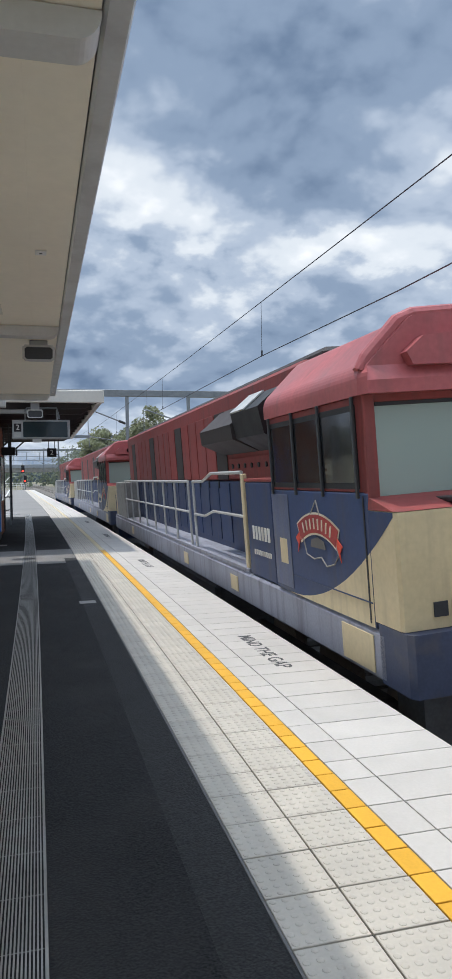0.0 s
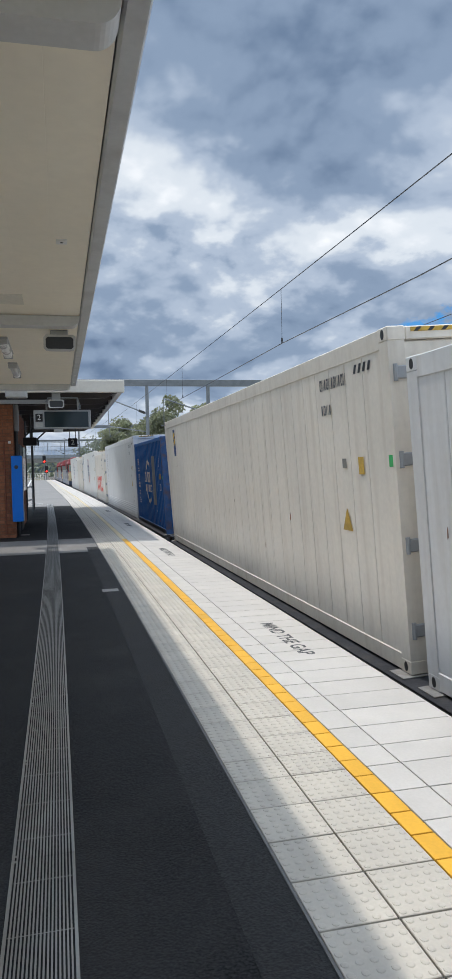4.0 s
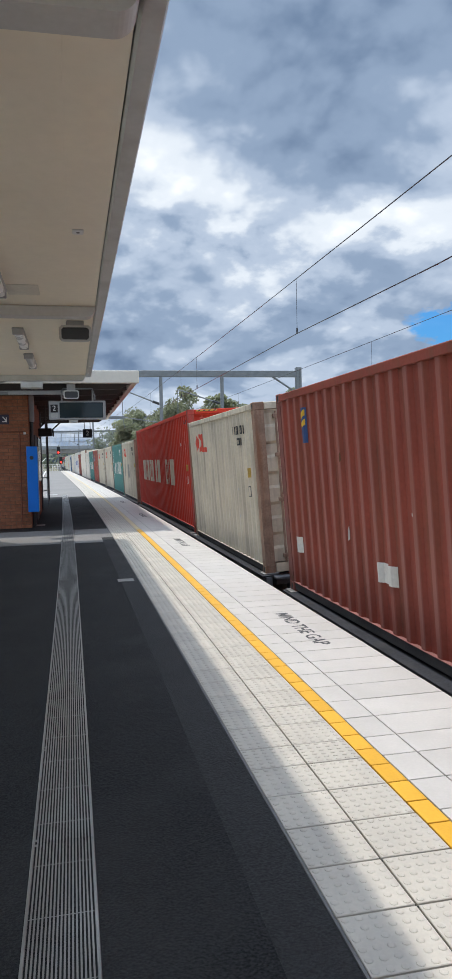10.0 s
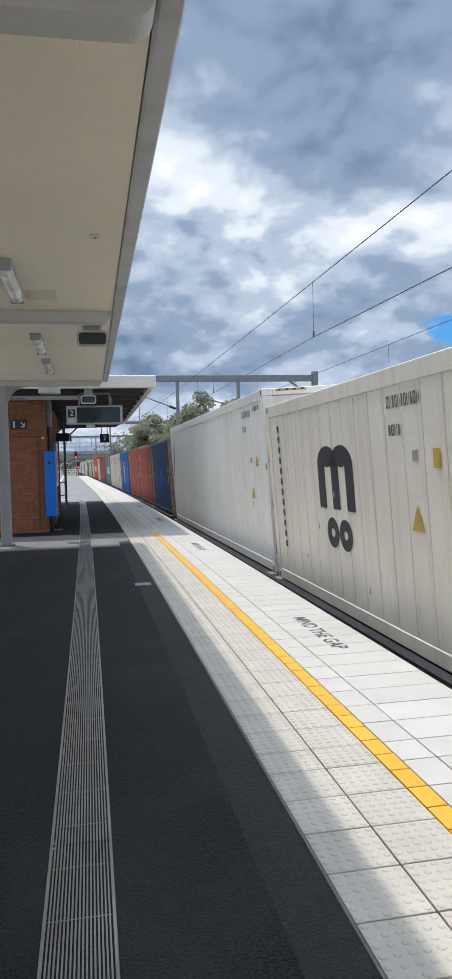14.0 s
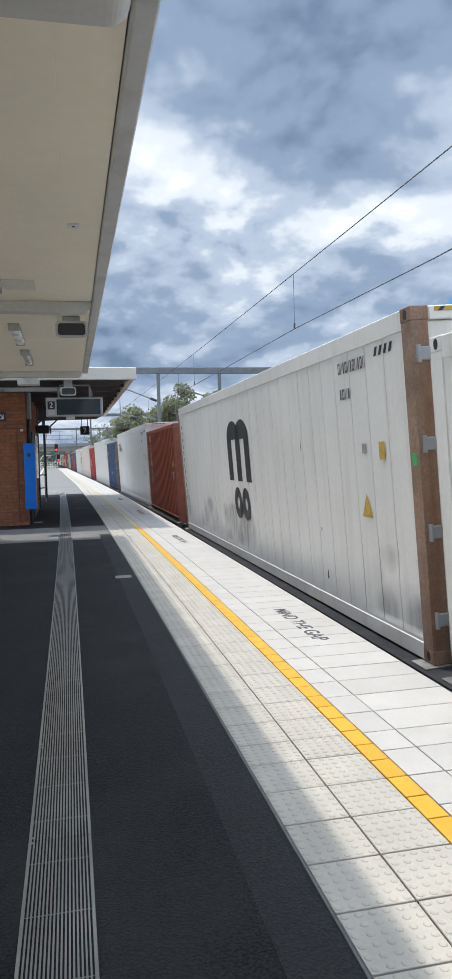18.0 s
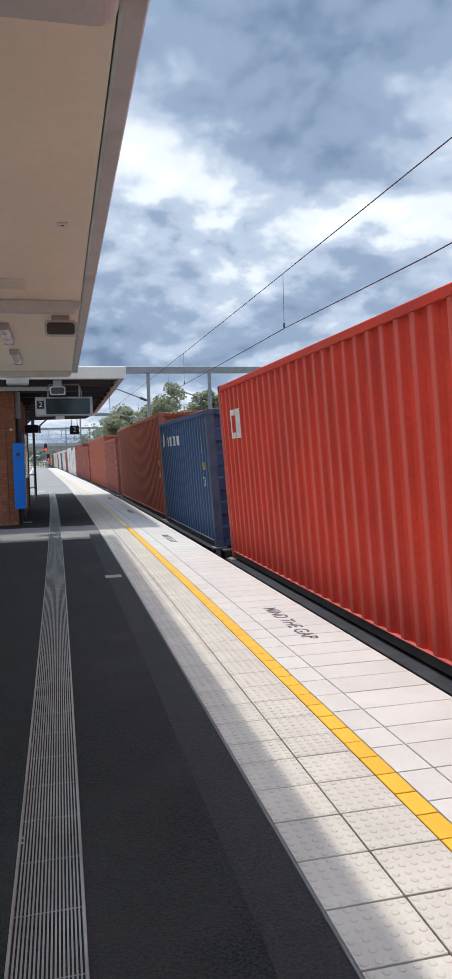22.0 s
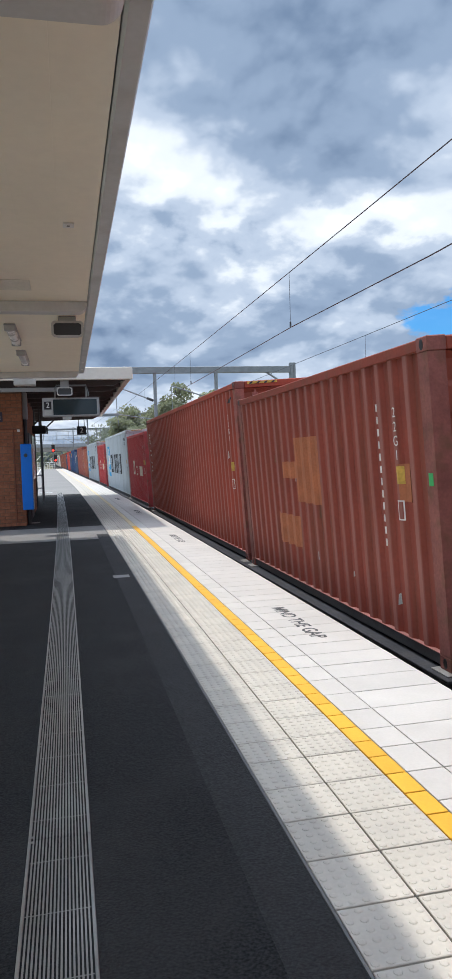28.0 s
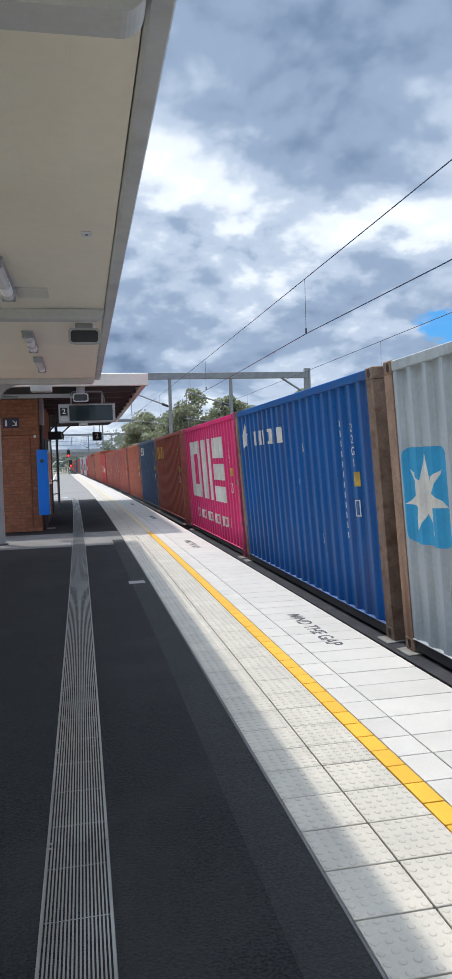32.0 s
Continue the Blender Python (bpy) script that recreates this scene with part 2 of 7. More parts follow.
FASCIA = mat("pale_fascia", (0.72, 0.68, 0.60), 0.5, vary=0.06, scale=1.0, fine=20, bump=0.03, stain=(0.5, 0.46, 0.4), stain_amt=0.3)
EDGE_GREY = mat("gutter_grey", (0.50, 0.51, 0.52), 0.4, vary=0.07, scale=2, fine=30, bump=0.03, stain=(0.25, 0.25, 0.26), stain_amt=0.4)
DARK = mat("dark_metal", (0.045, 0.047, 0.05), 0.5, vary=0.15)
BLACK = mat("black_paint", (0.015, 0.015, 0.017), 0.45)
BRICK = mat("brick", (0.34, 0.135, 0.072), 0.85, vary=0.25, scale=9, fine=70, bump=0.4, stain=(0.24, 0.09, 0.05), stain_amt=0.6)
MORTAR = mat("mortar", (0.20, 0.13, 0.09), 0.9, vary=0.15)
BLUE_PANEL = mat("blue_panel", (0.0, 0.19, 0.78), 0.35, vary=0.05)
WHITE = mat("white_paint", (0.78, 0.78, 0.76), 0.5, vary=0.06)
SCREEN = mat("dark_screen", (0.02, 0.035, 0.042), 0.12, vary=0.1, bump=0)
SPEAKER = mat("grey_speaker", (0.50, 0.50, 0.48), 0.5)
DIFFUSER = mat("lamp_diffuser", (0.82, 0.83, 0.84), 0.25, vary=0.03)
RAIL = mat("rail_steel", (0.30, 0.25, 0.21), 0.35, 0.8, vary=0.2)
BALLAST = mat("ballast", (0.16, 0.145, 0.125), 0.95, vary=0.3, scale=3, fine=18, bump=1.0, speckle=0.35)
EARTH = mat("dry_grass_ground", (0.19, 0.175, 0.11), 0.95, vary=0.3, scale=0.06, fine=1.5, bump=0.5)


def leafy(mt, col):
    """Thin leaves let some light through."""
    nt = mt.node_tree
    p, out = nt.nodes["Principled BSDF"], nt.nodes["Material Output"]
    tr, mx = nt.nodes.new("ShaderNodeBsdfTranslucent"), nt.nodes.new("ShaderNodeMixShader")
    tr.inputs["Color"].default_value = (*col, 1)
    mx.inputs[0].default_value = 0.42
    nt.links.new(p.outputs[0], mx.inputs[1])
    nt.links.new(tr.outputs[0], mx.inputs[2])
    nt.links.new(mx.outputs[0], out.inputs["Surface"])
    return mt


LEAF = mat("gum_leaves", (0.29, 0.30, 0.215), 0.55, vary=0.4, scale=0.5, fine=3, bump=0)
LEAF_FAR = mat("far_leaves", (0.20, 0.225, 0.18), 0.6, vary=0.35, scale=0.3, fine=2, bump=0)
leafy(LEAF, (0.38, 0.41, 0.23)), leafy(LEAF_FAR, (0.28, 0.32, 0.22))
BARK = mat("gum_bark", (0.22, 0.19, 0.16), 0.85, vary=0.3, scale=2, fine=20, bump=0.4)
GANTRY = mat("galvanised_steel", (0.25, 0.27, 0.285), 0.5, 0.4, vary=0.12)
# the wires' blue-grey tone has haze put into it
WIRE = mat("hazy_wire", (0.07, 0.075, 0.085), 0.6, 0.0)
BEAM_GREY = mat("beam_paint", (0.56, 0.56, 0.55), 0.5, vary=0.07, scale=2, fine=30, bump=0.03, stain=(0.4, 0.39, 0.37), stain_amt=0.3)
TRIM_GREY = mat("worn_trim", (0.16, 0.155, 0.15), 0.7, vary=0.2)
INK = mat("stencil_ink", (0.07, 0.07, 0.07), 0.7, vary=0.3, fine=90)
UNDERFRAME = mat("wagon_underframe", (0.105, 0.11, 0.125), 0.7, vary=0.3, scale=3, fine=40, stain=(0.13, 0.10, 0.08), stain_amt=0.4)
SILL_GREY = mat("wagon_sill_grey", (0.36, 0.35, 0.33), 0.6, vary=0.18, scale=2, stain=(0.16, 0.13, 0.1), stain_amt=0.5)

# flange colour darkened against the strong overhead light on its top
DECK_DARK = mat("deck_dark", (0.040, 0.041, 0.046), 0.85, vary=0.3, scale=3, fine=40, stain=(0.075, 0.07, 0.065), stain_amt=0.5, spec=0.2)

# ---- mesh tools ----


class Build:
    """Collects boxes, bars and prisms into one mesh."""

    def __init__(self):
        self.v, self.f = [], []

    def face_set(self, verts, faces):
        n = len(self.v)
        self.v += [tuple(p) for p in verts]
        self.f += [tuple(i + n for i in q) for q in faces]
        return self

    def box(self, x0, x1, y0, y1, z0, z1):
        return self.face_set([(x0, y0, z0), (x1, y0, z0), (x1, y1, z0), (x0, y1, z0), (x0, y0, z1), (x1, y0, z1), (x1, y1, z1), (x0, y1, z1)],
                             [(0, 3, 2, 1), (4, 5, 6, 7), (0, 1, 5, 4), (1, 2, 6, 5), (2, 3, 7, 6), (3, 0, 4, 7)])

    def cbox(self, x0, x1, y0, y1, z0, z1, c=0.01):
        """A box with chamfered edges."""
        lo, hi = (x0, y0, z0), (x1, y1, z1)
        pts, idx = [], {}
        for k in range(8):
            s = ((k & 1), (k >> 1) & 1, (k >> 2) & 1)
            base = [hi[a] if s[a] else lo[a] for a in range(3)]
            for a in range(3):
                p = list(base)
                for o in range(3):
                    if o != a:
                        p[o] += -c if s[o] else c
                idx[(s, a)] = len(pts)
                pts.append(tuple(p))
        fs = []
        for a in range(3):
            b, d = (a + 1) % 3, (a + 2) % 3
            for side in (0, 1):
                q = []
                for sb, sd in ((0, 0), (1, 0), (1, 1), (0, 1)):
                    s = [0, 0, 0]
                    s[a], s[b], s[d] = side, sb, sd
                    q.append(idx[(tuple(s), a)])
                fs.append(tuple(q) if side else tuple(reversed(q)))
            for sb in (0, 1):
                for sd in (0, 1):
                    s0, s1 = [0, 0, 0], [0, 0, 0]
                    s0[b] = s1[b] = sb
                    s0[d] = s1[d] = sd
                    s1[a] = 1
                    q = (idx[(tuple(s0), b)], idx[(tuple(s1), b)], idx[(tuple(s1), d)], idx[(tuple(s0), d)])
                    fs.append(q if sb == sd else tuple(reversed(q)))
        for k in range(8):
            s = ((k & 1), (k >> 1) & 1, (k >> 2) & 1)
            q = tuple(idx[(s, a)] for a in range(3))
            fs.append(q if sum(s) % 2 else tuple(reversed(q)))
        return self.face_set(pts, fs)

    def rod(self, a, b, r, n=8, r2=None):
        """A round bar from a to b, tapering to r2."""
        a, b = Vector(a), Vector(b)
        r2 = r if r2 is None else r2
        q = (b - a).to_track_quat("Z", "Y")
        pts = []
        for p, rr in ((a, r), (b, r2)):
            for i in range(n):
                t = 2 * math.pi * i / n
                pts.append(p + q @ Vector((rr * math.cos(t), rr * math.sin(t), 0)))
        fs = [(i, (i + 1) % n, n + (i + 1) % n, n + i) for i in range(n)]
        fs += [tuple(reversed(range(n))), tuple(range(n, 2 * n))]
        return self.face_set(pts, fs)

    def path(self, pts, r, n=8):
        """A bent round bar, in one piece."""
        pts = [Vector(p) for p in pts]
        rings = []
        for i, p in enumerate(pts):
            d = (pts[min(i + 1, len(pts) - 1)] - pts[max(i - 1, 0)]).normalized()
            side = d.cross(Vector((0.31, 0.17, 0.93)) if abs(d.z) < 0.9 else Vector((0.93, 0.31, 0.05))).normalized()
            if rings and side.dot(rings[-1][1]) < 0:
                side = -side
            up = side.cross(d)
            rings.append(([p + r * (math.cos(2 * math.pi * k / n) * side + math.sin(2 * math.pi * k / n) * up) for k in range(n)], side))
        vs = [q for ring_, _ in rings for q in ring_]
        fs = [(i * n + k, i * n + (k + 1) % n, (i + 1) * n + (k + 1) % n, (i + 1) * n + k) for i in range(len(pts) - 1) for k in range(n)]
        fs += [tuple(reversed(range(n))), tuple(range((len(pts) - 1) * n, len(pts) * n))]
        return self.face_set(vs, fs)

    def prism(self, outline, axis, a, b):
        """A flat outline (pairs), drawn out along an axis from a to b."""
        n = len(outline)

        def at(p, t):
            return {"x": (t, p[0], p[1]), "y": (p[0], t, p[1]), "z": (p[0], p[1], t)}[axis]

        pts = [at(p, a) for p in outline] + [at(p, b) for p in outline]
        fs = [(i, (i + 1) % n, n + (i + 1) % n, n + i) for i in range(n)] + [tuple(reversed(range(n))), tuple(range(n, 2 * n))]
        return self.face_set(pts, fs)

    def mesh(self, name, *mats, fix=True):
        me = bpy.data.meshes.new(name)
        me.from_pydata(self.v, [], self.f)
        for mt in mats:
            me.materials.append(mt)
        if fix:
            bm = bmesh.new()
            bm.from_mesh(me)
            bmesh.ops.recalc_face_normals(bm, faces=bm.faces)
            bm.to_mesh(me)
            bm.free()
        return me


def part(name, data, parent, label="", m=None, material=None):
    """One mesh object under a thing or a part. material: its own colour on a shared mesh."""
    ob = new(name, data)
    ob.parent = parent
    if m is not None:
        ob.matrix_basis = m
    if label:
        ob["label"] = label
    if material is not None:
        ob.material_slots[0].link = "OBJECT"
        ob.material_slots[0].material = material
    return ob


def thing(name, label, category, m=None, group="", kind="", data=None):
    ob = new(name, data)
    if m is not None:
        ob.matrix_basis = m
    return tagged(ob, label, category, group, kind)


def smooth(me):
    me.shade_smooth()
    return me


def lettering(text, size, material, depth=0.002, bold=0.0):
    cu = bpy.data.curves.new("lettering", "FONT")
    cu.body, cu.size, cu.extrude, cu.align_x, cu.align_y = text, size, depth, "CENTER", "CENTER"
    cu.offset = bold
    ob = bpy.data.objects.new("lettering", cu)
    scene.collection.objects.link(ob)
    bpy.context.view_layer.update()
    me = bpy.data.meshes.new_from_object(ob.evaluated_get(bpy.context.evaluated_depsgraph_get()))
    bpy.data.objects.remove(ob)
    me.materials.clear()
    me.materials.append(material)
    return me


# ---- the track's line: straight up to the camera, a slow left bend ahead, then straight ----
BEND, BEND_END = 1700.0, 50.0


def drift(y):
    if y <= 0:
        return 0.0
    return y * y / 2 / BEND if y < BEND_END else BEND_END ** 2 / 2 / BEND + (y - BEND_END) * BEND_END / BEND


def heading(y):
    return math.degrees(min(max(y, 0), BEND_END) / BEND)


def along(u, y, z=0.0):
    """The pose at u to the right of the tactile strip's inner edge, at y along the line."""
    return pose(u - drift(y), y, z, 0, 0, heading(y))


EDGE = 1.52          # platform edge
TRACK, RAIL_Z = 3.28, -1.12


def cant(y):
    return -3.6 + 1.3 * min(max((y - 12) / 12, 0), 1)


def on_track(y, h):
    return pose(TRACK - drift(y), y, RAIL_Z, 0, cant(y), heading(y)) @ pose(0, 0, h)


def strip(u0, u1, z, ys, name, material, z2=None):
    """A ribbon that follows the line; z2: its underside."""
    b = Build()
    for a, c in zip(ys, ys[1:]):
        p = [(u0 - drift(a), a, z), (u1 - drift(a), a, z), (u1 - drift(c), c, z), (u0 - drift(c), c, z)]
        b.face_set(p, [(0, 1, 2, 3)])
    me = b.mesh(name, material, fix=False)
    if z2 is not None:
        bm = bmesh.new()
        bm.from_mesh(me)
        bmesh.ops.remove_doubles(bm, verts=bm.verts, dist=1e-4)
        r = bmesh.ops.extrude_face_region(bm, geom=bm.faces[:])
        for v in r["geom"]:
            if isinstance(v, bmesh.types.BMVert):
                v.co.z = z2
        bmesh.ops.recalc_face_normals(bm, faces=bm.faces)
        bm.to_mesh(me)
        bm.free()
    return me

# ---- ground, tracks and platform ----
tagged(new("ground", Build().face_set([(-2500, -600, -1.42), (2500, -600, -1.42), (2500, 4500, -1.42), (-2500, 4500, -1.42)], [(0, 1, 2, 3)]).mesh("ground", EARTH, fix=False)), "dry grass and bare earth beside the railway", "ground", kind="structure")
YS_FAR = [-45, -20, -8] + [float(y) for y in range(0, 132, 4)] + [160, 220, 300, 450, 700]
YS_PLAT = [-14, -7] + [float(y) for y in range(0, 132, 3)]
tagged(new("ballast_bed", strip(EDGE + 0.1, 13.5, -1.3, YS_FAR, "ballast_bed", BALLAST, -1.4)), "bed of crushed grey ballast stone under the tracks", "ballast", kind="structure")


def make_track(name, u):
    t = thing(name, "running rails on concrete sleepers in ballast", "railway track", kind="structure")
    for s in (-0.75, 0.72):
        part("rail", strip(u + s, u + s + 0.07, RAIL_Z - 0.002, YS_FAR, "rail", RAIL, RAIL_Z - 0.16), t)
    b = Build()
    for i in range(210):
        y = -20 + i * 0.62
        b.box(u - 1.25 - drift(y), u + 1.25 - drift(y), y - 0.12, y + 0.12, -1.296, -1.22)
    sl = part("sleepers", b.mesh("sleepers", CONCRETE, fix=False), t)
    sl["kind"] = "stuff"


make_track("track_1", TRACK)
make_track("track_2", TRACK + 4.0)

plat = thing("platform", "station platform of dark asphalt with a tiled edge", "platform", kind="structure")
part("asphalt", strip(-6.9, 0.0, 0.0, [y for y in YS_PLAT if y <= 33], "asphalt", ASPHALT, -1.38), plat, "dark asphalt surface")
part("asphalt", strip(-4.6, 0.0, -0.002, [y for y in YS_PLAT if y >= 33], "asphalt", SUNLIT_ASPHALT, -1.38), plat, "asphalt towards the platform's end, in a paler sunlit tone")
part("tile_bed", strip(0.0, EDGE - 0.03, -0.008, YS_PLAT, "tile_bed", GROUT, -0.25), plat)
part("edge_wall", strip(EDGE - 0.30, EDGE - 0.12, -0.252, YS_PLAT, "edge_wall", CONCRETE, -1.38), plat, "concrete wall under the platform edge")
# unseen pale strip, added to bounce sunlight up onto the soffit
part("back_margin", strip(-6.85, -4.9, 0.004, [y for y in YS_PLAT if y <= 33], "back_margin", TILE, -0.01), plat, "added pale strip along the unseen back edge, to bounce light")
part("edge_patch", strip(-0.24, -0.014, 0.0025, [float(y) for y in range(-6, 16)], "edge_patch", mat("patch_asphalt", (0.0185, 0.0187, 0.0192), 0.8, vary=0.3, scale=2.0, fine=95, bump=0.9, speckle=0.8), -0.01), plat, "narrow relaid asphalt strip beside the tiles")
# sunlight between the canopies is put into this strip's paler colour
part("weathered_band", strip(-6.86, -0.014, 0.0015, [14.15, 15.0, 16.0, 16.95], "weathered_band", mat("sunlit_band_asphalt", (0.21, 0.20, 0.19), 0.85, vary=0.15, scale=1.5, fine=80, bump=0.5, speckle=0.2), -0.01), plat, "pale asphalt band for the sunlight falling between the canopies")
# a shallow kerb between asphalt and tiles
part("tile_trim", strip(-0.012, -0.001, 0.006, YS_PLAT, "tile_trim", TRIM_GREY, -0.02), plat, "thin metal trim along the tactile tiles")

kerb = thing("white_kerb", "low white-painted kerb along the back of the platform", "kerb", kind="structure")
part("kerb", strip(-2.5, -2.36, 0.06, [y for y in YS_PLAT if y >= 36], "kerb", WHITE, -0.01), kerb)
part("kerb_end", Build().cbox(-2.9, -1.6, 35.3, 35.45, 0.0, 0.02, 0.004).mesh("kerb_end", WHITE), kerb)

# drain with slotted grates
drain = thing("drain", "slotted galvanised drainage grate set in the asphalt", "drain grate", kind="structure")
DR0, DR1 = -1.035, -0.785
# flat near-black strip, painting the shade between the bars without a hollow
part("channel", strip(DR0 + 0.006, DR1 - 0.006, 0.0025, [-3.0] + [float(y) for y in range(0, 36, 3)] + [35.0], "channel", SLOT_SHADE, -0.05), drain)


def grate_mesh(length=1.0):
    b = Build()
    w = DR1 - DR0
    for s in (-w / 2, w / 2 - 0.012):
        b.cbox(s, s + 0.012, -length / 2 + 0.003, length / 2 - 0.003, -0.004, 0.008, 0.002)
    n = 17
    for i in range(n):
        x = -w / 2 + 0.022 + (w - 0.044) * i / (n - 1)
        b.box(x - 0.0031, x + 0.0031, -length / 2 + 0.004, length / 2 - 0.004, 0.0026, 0.0072)
    for j in range(3):
        y = -length / 2 + length * (j + 0.5) / 3
        b.box(-w / 2 + 0.013, w / 2 - 0.013, y - 0.002, y + 0.002, 0.0024, 0.0029)
    for y in (-length / 2 + 0.02, length / 2 - 0.02):
        b.cbox(-w / 2 + 0.004, -w / 2 + 0.02, y - 0.008, y + 0.008, 0.008, 0.0095, 0.001)
    return b.mesh("grate", GRATE, fix=False)


# ---- canopy over the near platform ----
CX, CZ, CEND = -0.41, 3.31, 15.3      # outer edge, underside, far end
can = thing("canopy", "long platform canopy with cream soffit and grey gutter edge", "canopy", kind="structure")
part("roof", Build().box(-4.65, CX - 0.004, -14, CEND, CZ + 0.25, CZ + 0.29).mesh("roof", STEEL_GREY), can)
sof, xs = [(-4.63, CZ + 0.06), (-4.63, CZ + 0.02)], CX - 0.118
for i in range(1, 14):
    # lining boards with narrow joints
    g = -4.63 + (xs + 4.63) * i / 14
    sof += [(g - 0.002, CZ + 0.02), (g, CZ + 0.0212), (g + 0.002, CZ + 0.02)]
part("soffit", Build().prism(sof + [(xs, CZ + 0.02), (xs, CZ + 0.06)], "y", -14, CEND - 0.16).mesh("soffit", SOFFIT), can, "cream painted soffit lining")
g = Build()
g.prism([(CX - 0.11, CZ + 0.02), (CX - 0.095, CZ), (CX - 0.01, CZ), (CX, CZ + 0.012), (CX, CZ + 0.285), (CX - 0.015, CZ + 0.285), (CX - 0.015, CZ + 0.10), (CX - 0.11, CZ + 0.07)], "y", -14, CEND + 0.02)
part("gutter", g.mesh("gutter", EDGE_GREY), can, "grey metal gutter edge")
part("end_fascia", Build().cbox(-4.65, CX - 0.12, CEND - 0.15, CEND, CZ + 0.10, CZ + 0.245, 0.01).mesh("end_fascia", FASCIA), can)


def beam_mesh():
    # underside rounds up into the soffit at the outer end
    o = [(-4.0, 0.115), (-4.0, 0.0), (-0.215, 0.0)]
    for i in range(1, 9):
        t = math.pi / 2 * i / 8
        o.append((-0.215 + 0.10 * math.sin(t), 0.115 - 0.115 * math.cos(t)))
    return Build().prism(o, "y", -0.09, 0.09).mesh("beam", BEAM_GREY)


BEAM = beam_mesh()
for y in (-9.0, -3.05, 2.82, 8.53, CEND - 0.12):
    part("beam", BEAM, can, "grey rounded steel beam", pose(CX, y, CZ - 0.10))
COL = Build()
COL.prism([(-0.10 + 0.02, -0.09), (0.10 - 0.02, -0.09), (0.10, -0.07), (0.10, 0.07), (0.08, 0.09), (-0.08, 0.09), (-0.10, 0.07), (-0.10, -0.07)], "z", 0.0, CZ - 0.101)
COL = COL.mesh("column", STEEL_GREY)
ARC = Build()
for i in range(7):
    a, c = math.pi / 2 * i / 7, math.pi / 2 * (i + 1) / 7
    q = [(0.42 - 0.42 * math.cos(t) + 0.10, -0.42 + 0.42 * math.sin(t)) for t in (a, c)]
    ARC.prism([q[0], q[1], (0.09, q[1][1]), (0.09, q[0][1])], "y", -0.05, 0.05)
ARC = ARC.mesh("bracket", STEEL_GREY)
for y in (-9.0, -3.05, 2.82, 8.53, CEND - 0.12):
    part("column", COL, can, "grey square steel column", pose(-2.53, y, 0))
    part("bracket", ARC, can, "", pose(-2.53, y, CZ - 0.101))
    part("base_plate", Build().cbox(-0.15, 0.15, -0.14, 0.14, 0.001, 0.016, 0.003).mesh("base_plate", DARK), can, "", pose(-2.53, y, 0))



def batten_lamp(m):
    t = thing("batten_lamp", "white fluorescent batten lamp under the canopy soffit, unlit", "ceiling lamp", m, "lamps under the canopy")
    part("tray", Build().cbox(-0.075, 0.075, -0.66, 0.66, -0.03, 0.0, 0.008).mesh("tray", STEEL_GREY), t)
    o = [(-0.06, -0.032), (-0.05, -0.075), (-0.02, -0.09), (0.02, -0.09), (0.05, -0.075), (0.06, -0.032)]
    part("diffuser", Build().prism(o, "y", -0.62, 0.62).mesh("diffuser", DIFFUSER), t, "translucent plastic diffuser")
    for y in (-0.64, 0.64):
        part("end_cap", Build().cbox(-0.068, 0.068, y - 0.025, y + 0.025, -0.095, -0.03, 0.008).mesh("end_cap", STEEL_GREY), t)


for x, y in ((-1.50, 7.05), (-1.48, 10.5), (-1.48, 12.8), (-1.50, 1.1)):
    batten_lamp(pose(x, y, CZ + 0.02))


def hung_speaker(name, m, w, h, drop_len):
    t = thing(name, "grey horn loudspeaker with dark grille hung under the roof", "loudspeaker", m, "loudspeakers")
    part("bracket", Build().cbox(-w * 0.28, w * 0.28, 0.06, 0.16, -0.06, drop_len, 0.01).mesh("bracket", STEEL_GREY), t)
    b = Build()
    o = [(-w / 2, -h / 2 + 0.03), (-w / 2 + 0.03, -h / 2), (w / 2 - 0.03, -h / 2), (w / 2, -h / 2 + 0.03), (w / 2, h / 2 - 0.03), (w / 2 - 0.03, h / 2), (-w / 2 + 0.03, h / 2), (-w / 2, h / 2 - 0.03)]
    i_o = [(x * 0.86, z * 0.76) for x, z in o]
    n = len(o)
    pts = [(x, 0, z - h / 2 - 0.05) for x, z in o] + [(x, 0, z - h / 2 - 0.05) for x, z in i_o] + [(x, 0.03, z - h / 2 - 0.05) for x, z in i_o] + [(x * 0.7, 0.24, z * 0.7 - h / 2 - 0.05) for x, z in o]
    fs = [(i, (i + 1) % n, n + (i + 1) % n, n + i) for i in range(n)] + [(n + i, n + (i + 1) % n, 2 * n + (i + 1) % n, 2 * n + i) for i in range(n)]
    fs += [(i, 3 * n + i, 3 * n + (i + 1) % n, (i + 1) % n) for i in range(n)] + [tuple(range(3 * n, 4 * n))]
    b.face_set(pts, fs)
    part("horn", b.mesh("horn", SPEAKER), t)
    part("grille", Build().prism([(x * 0.87, z * 0.77 - h / 2 - 0.05) for x, z in o], "y", 0.026, 0.05).mesh("grille", DARK), t, "dark grille")
    return t


hung_speaker("loudspeaker", pose(-0.75, 9.25, CZ + 0.0), 0.39, 0.20, 0.021)

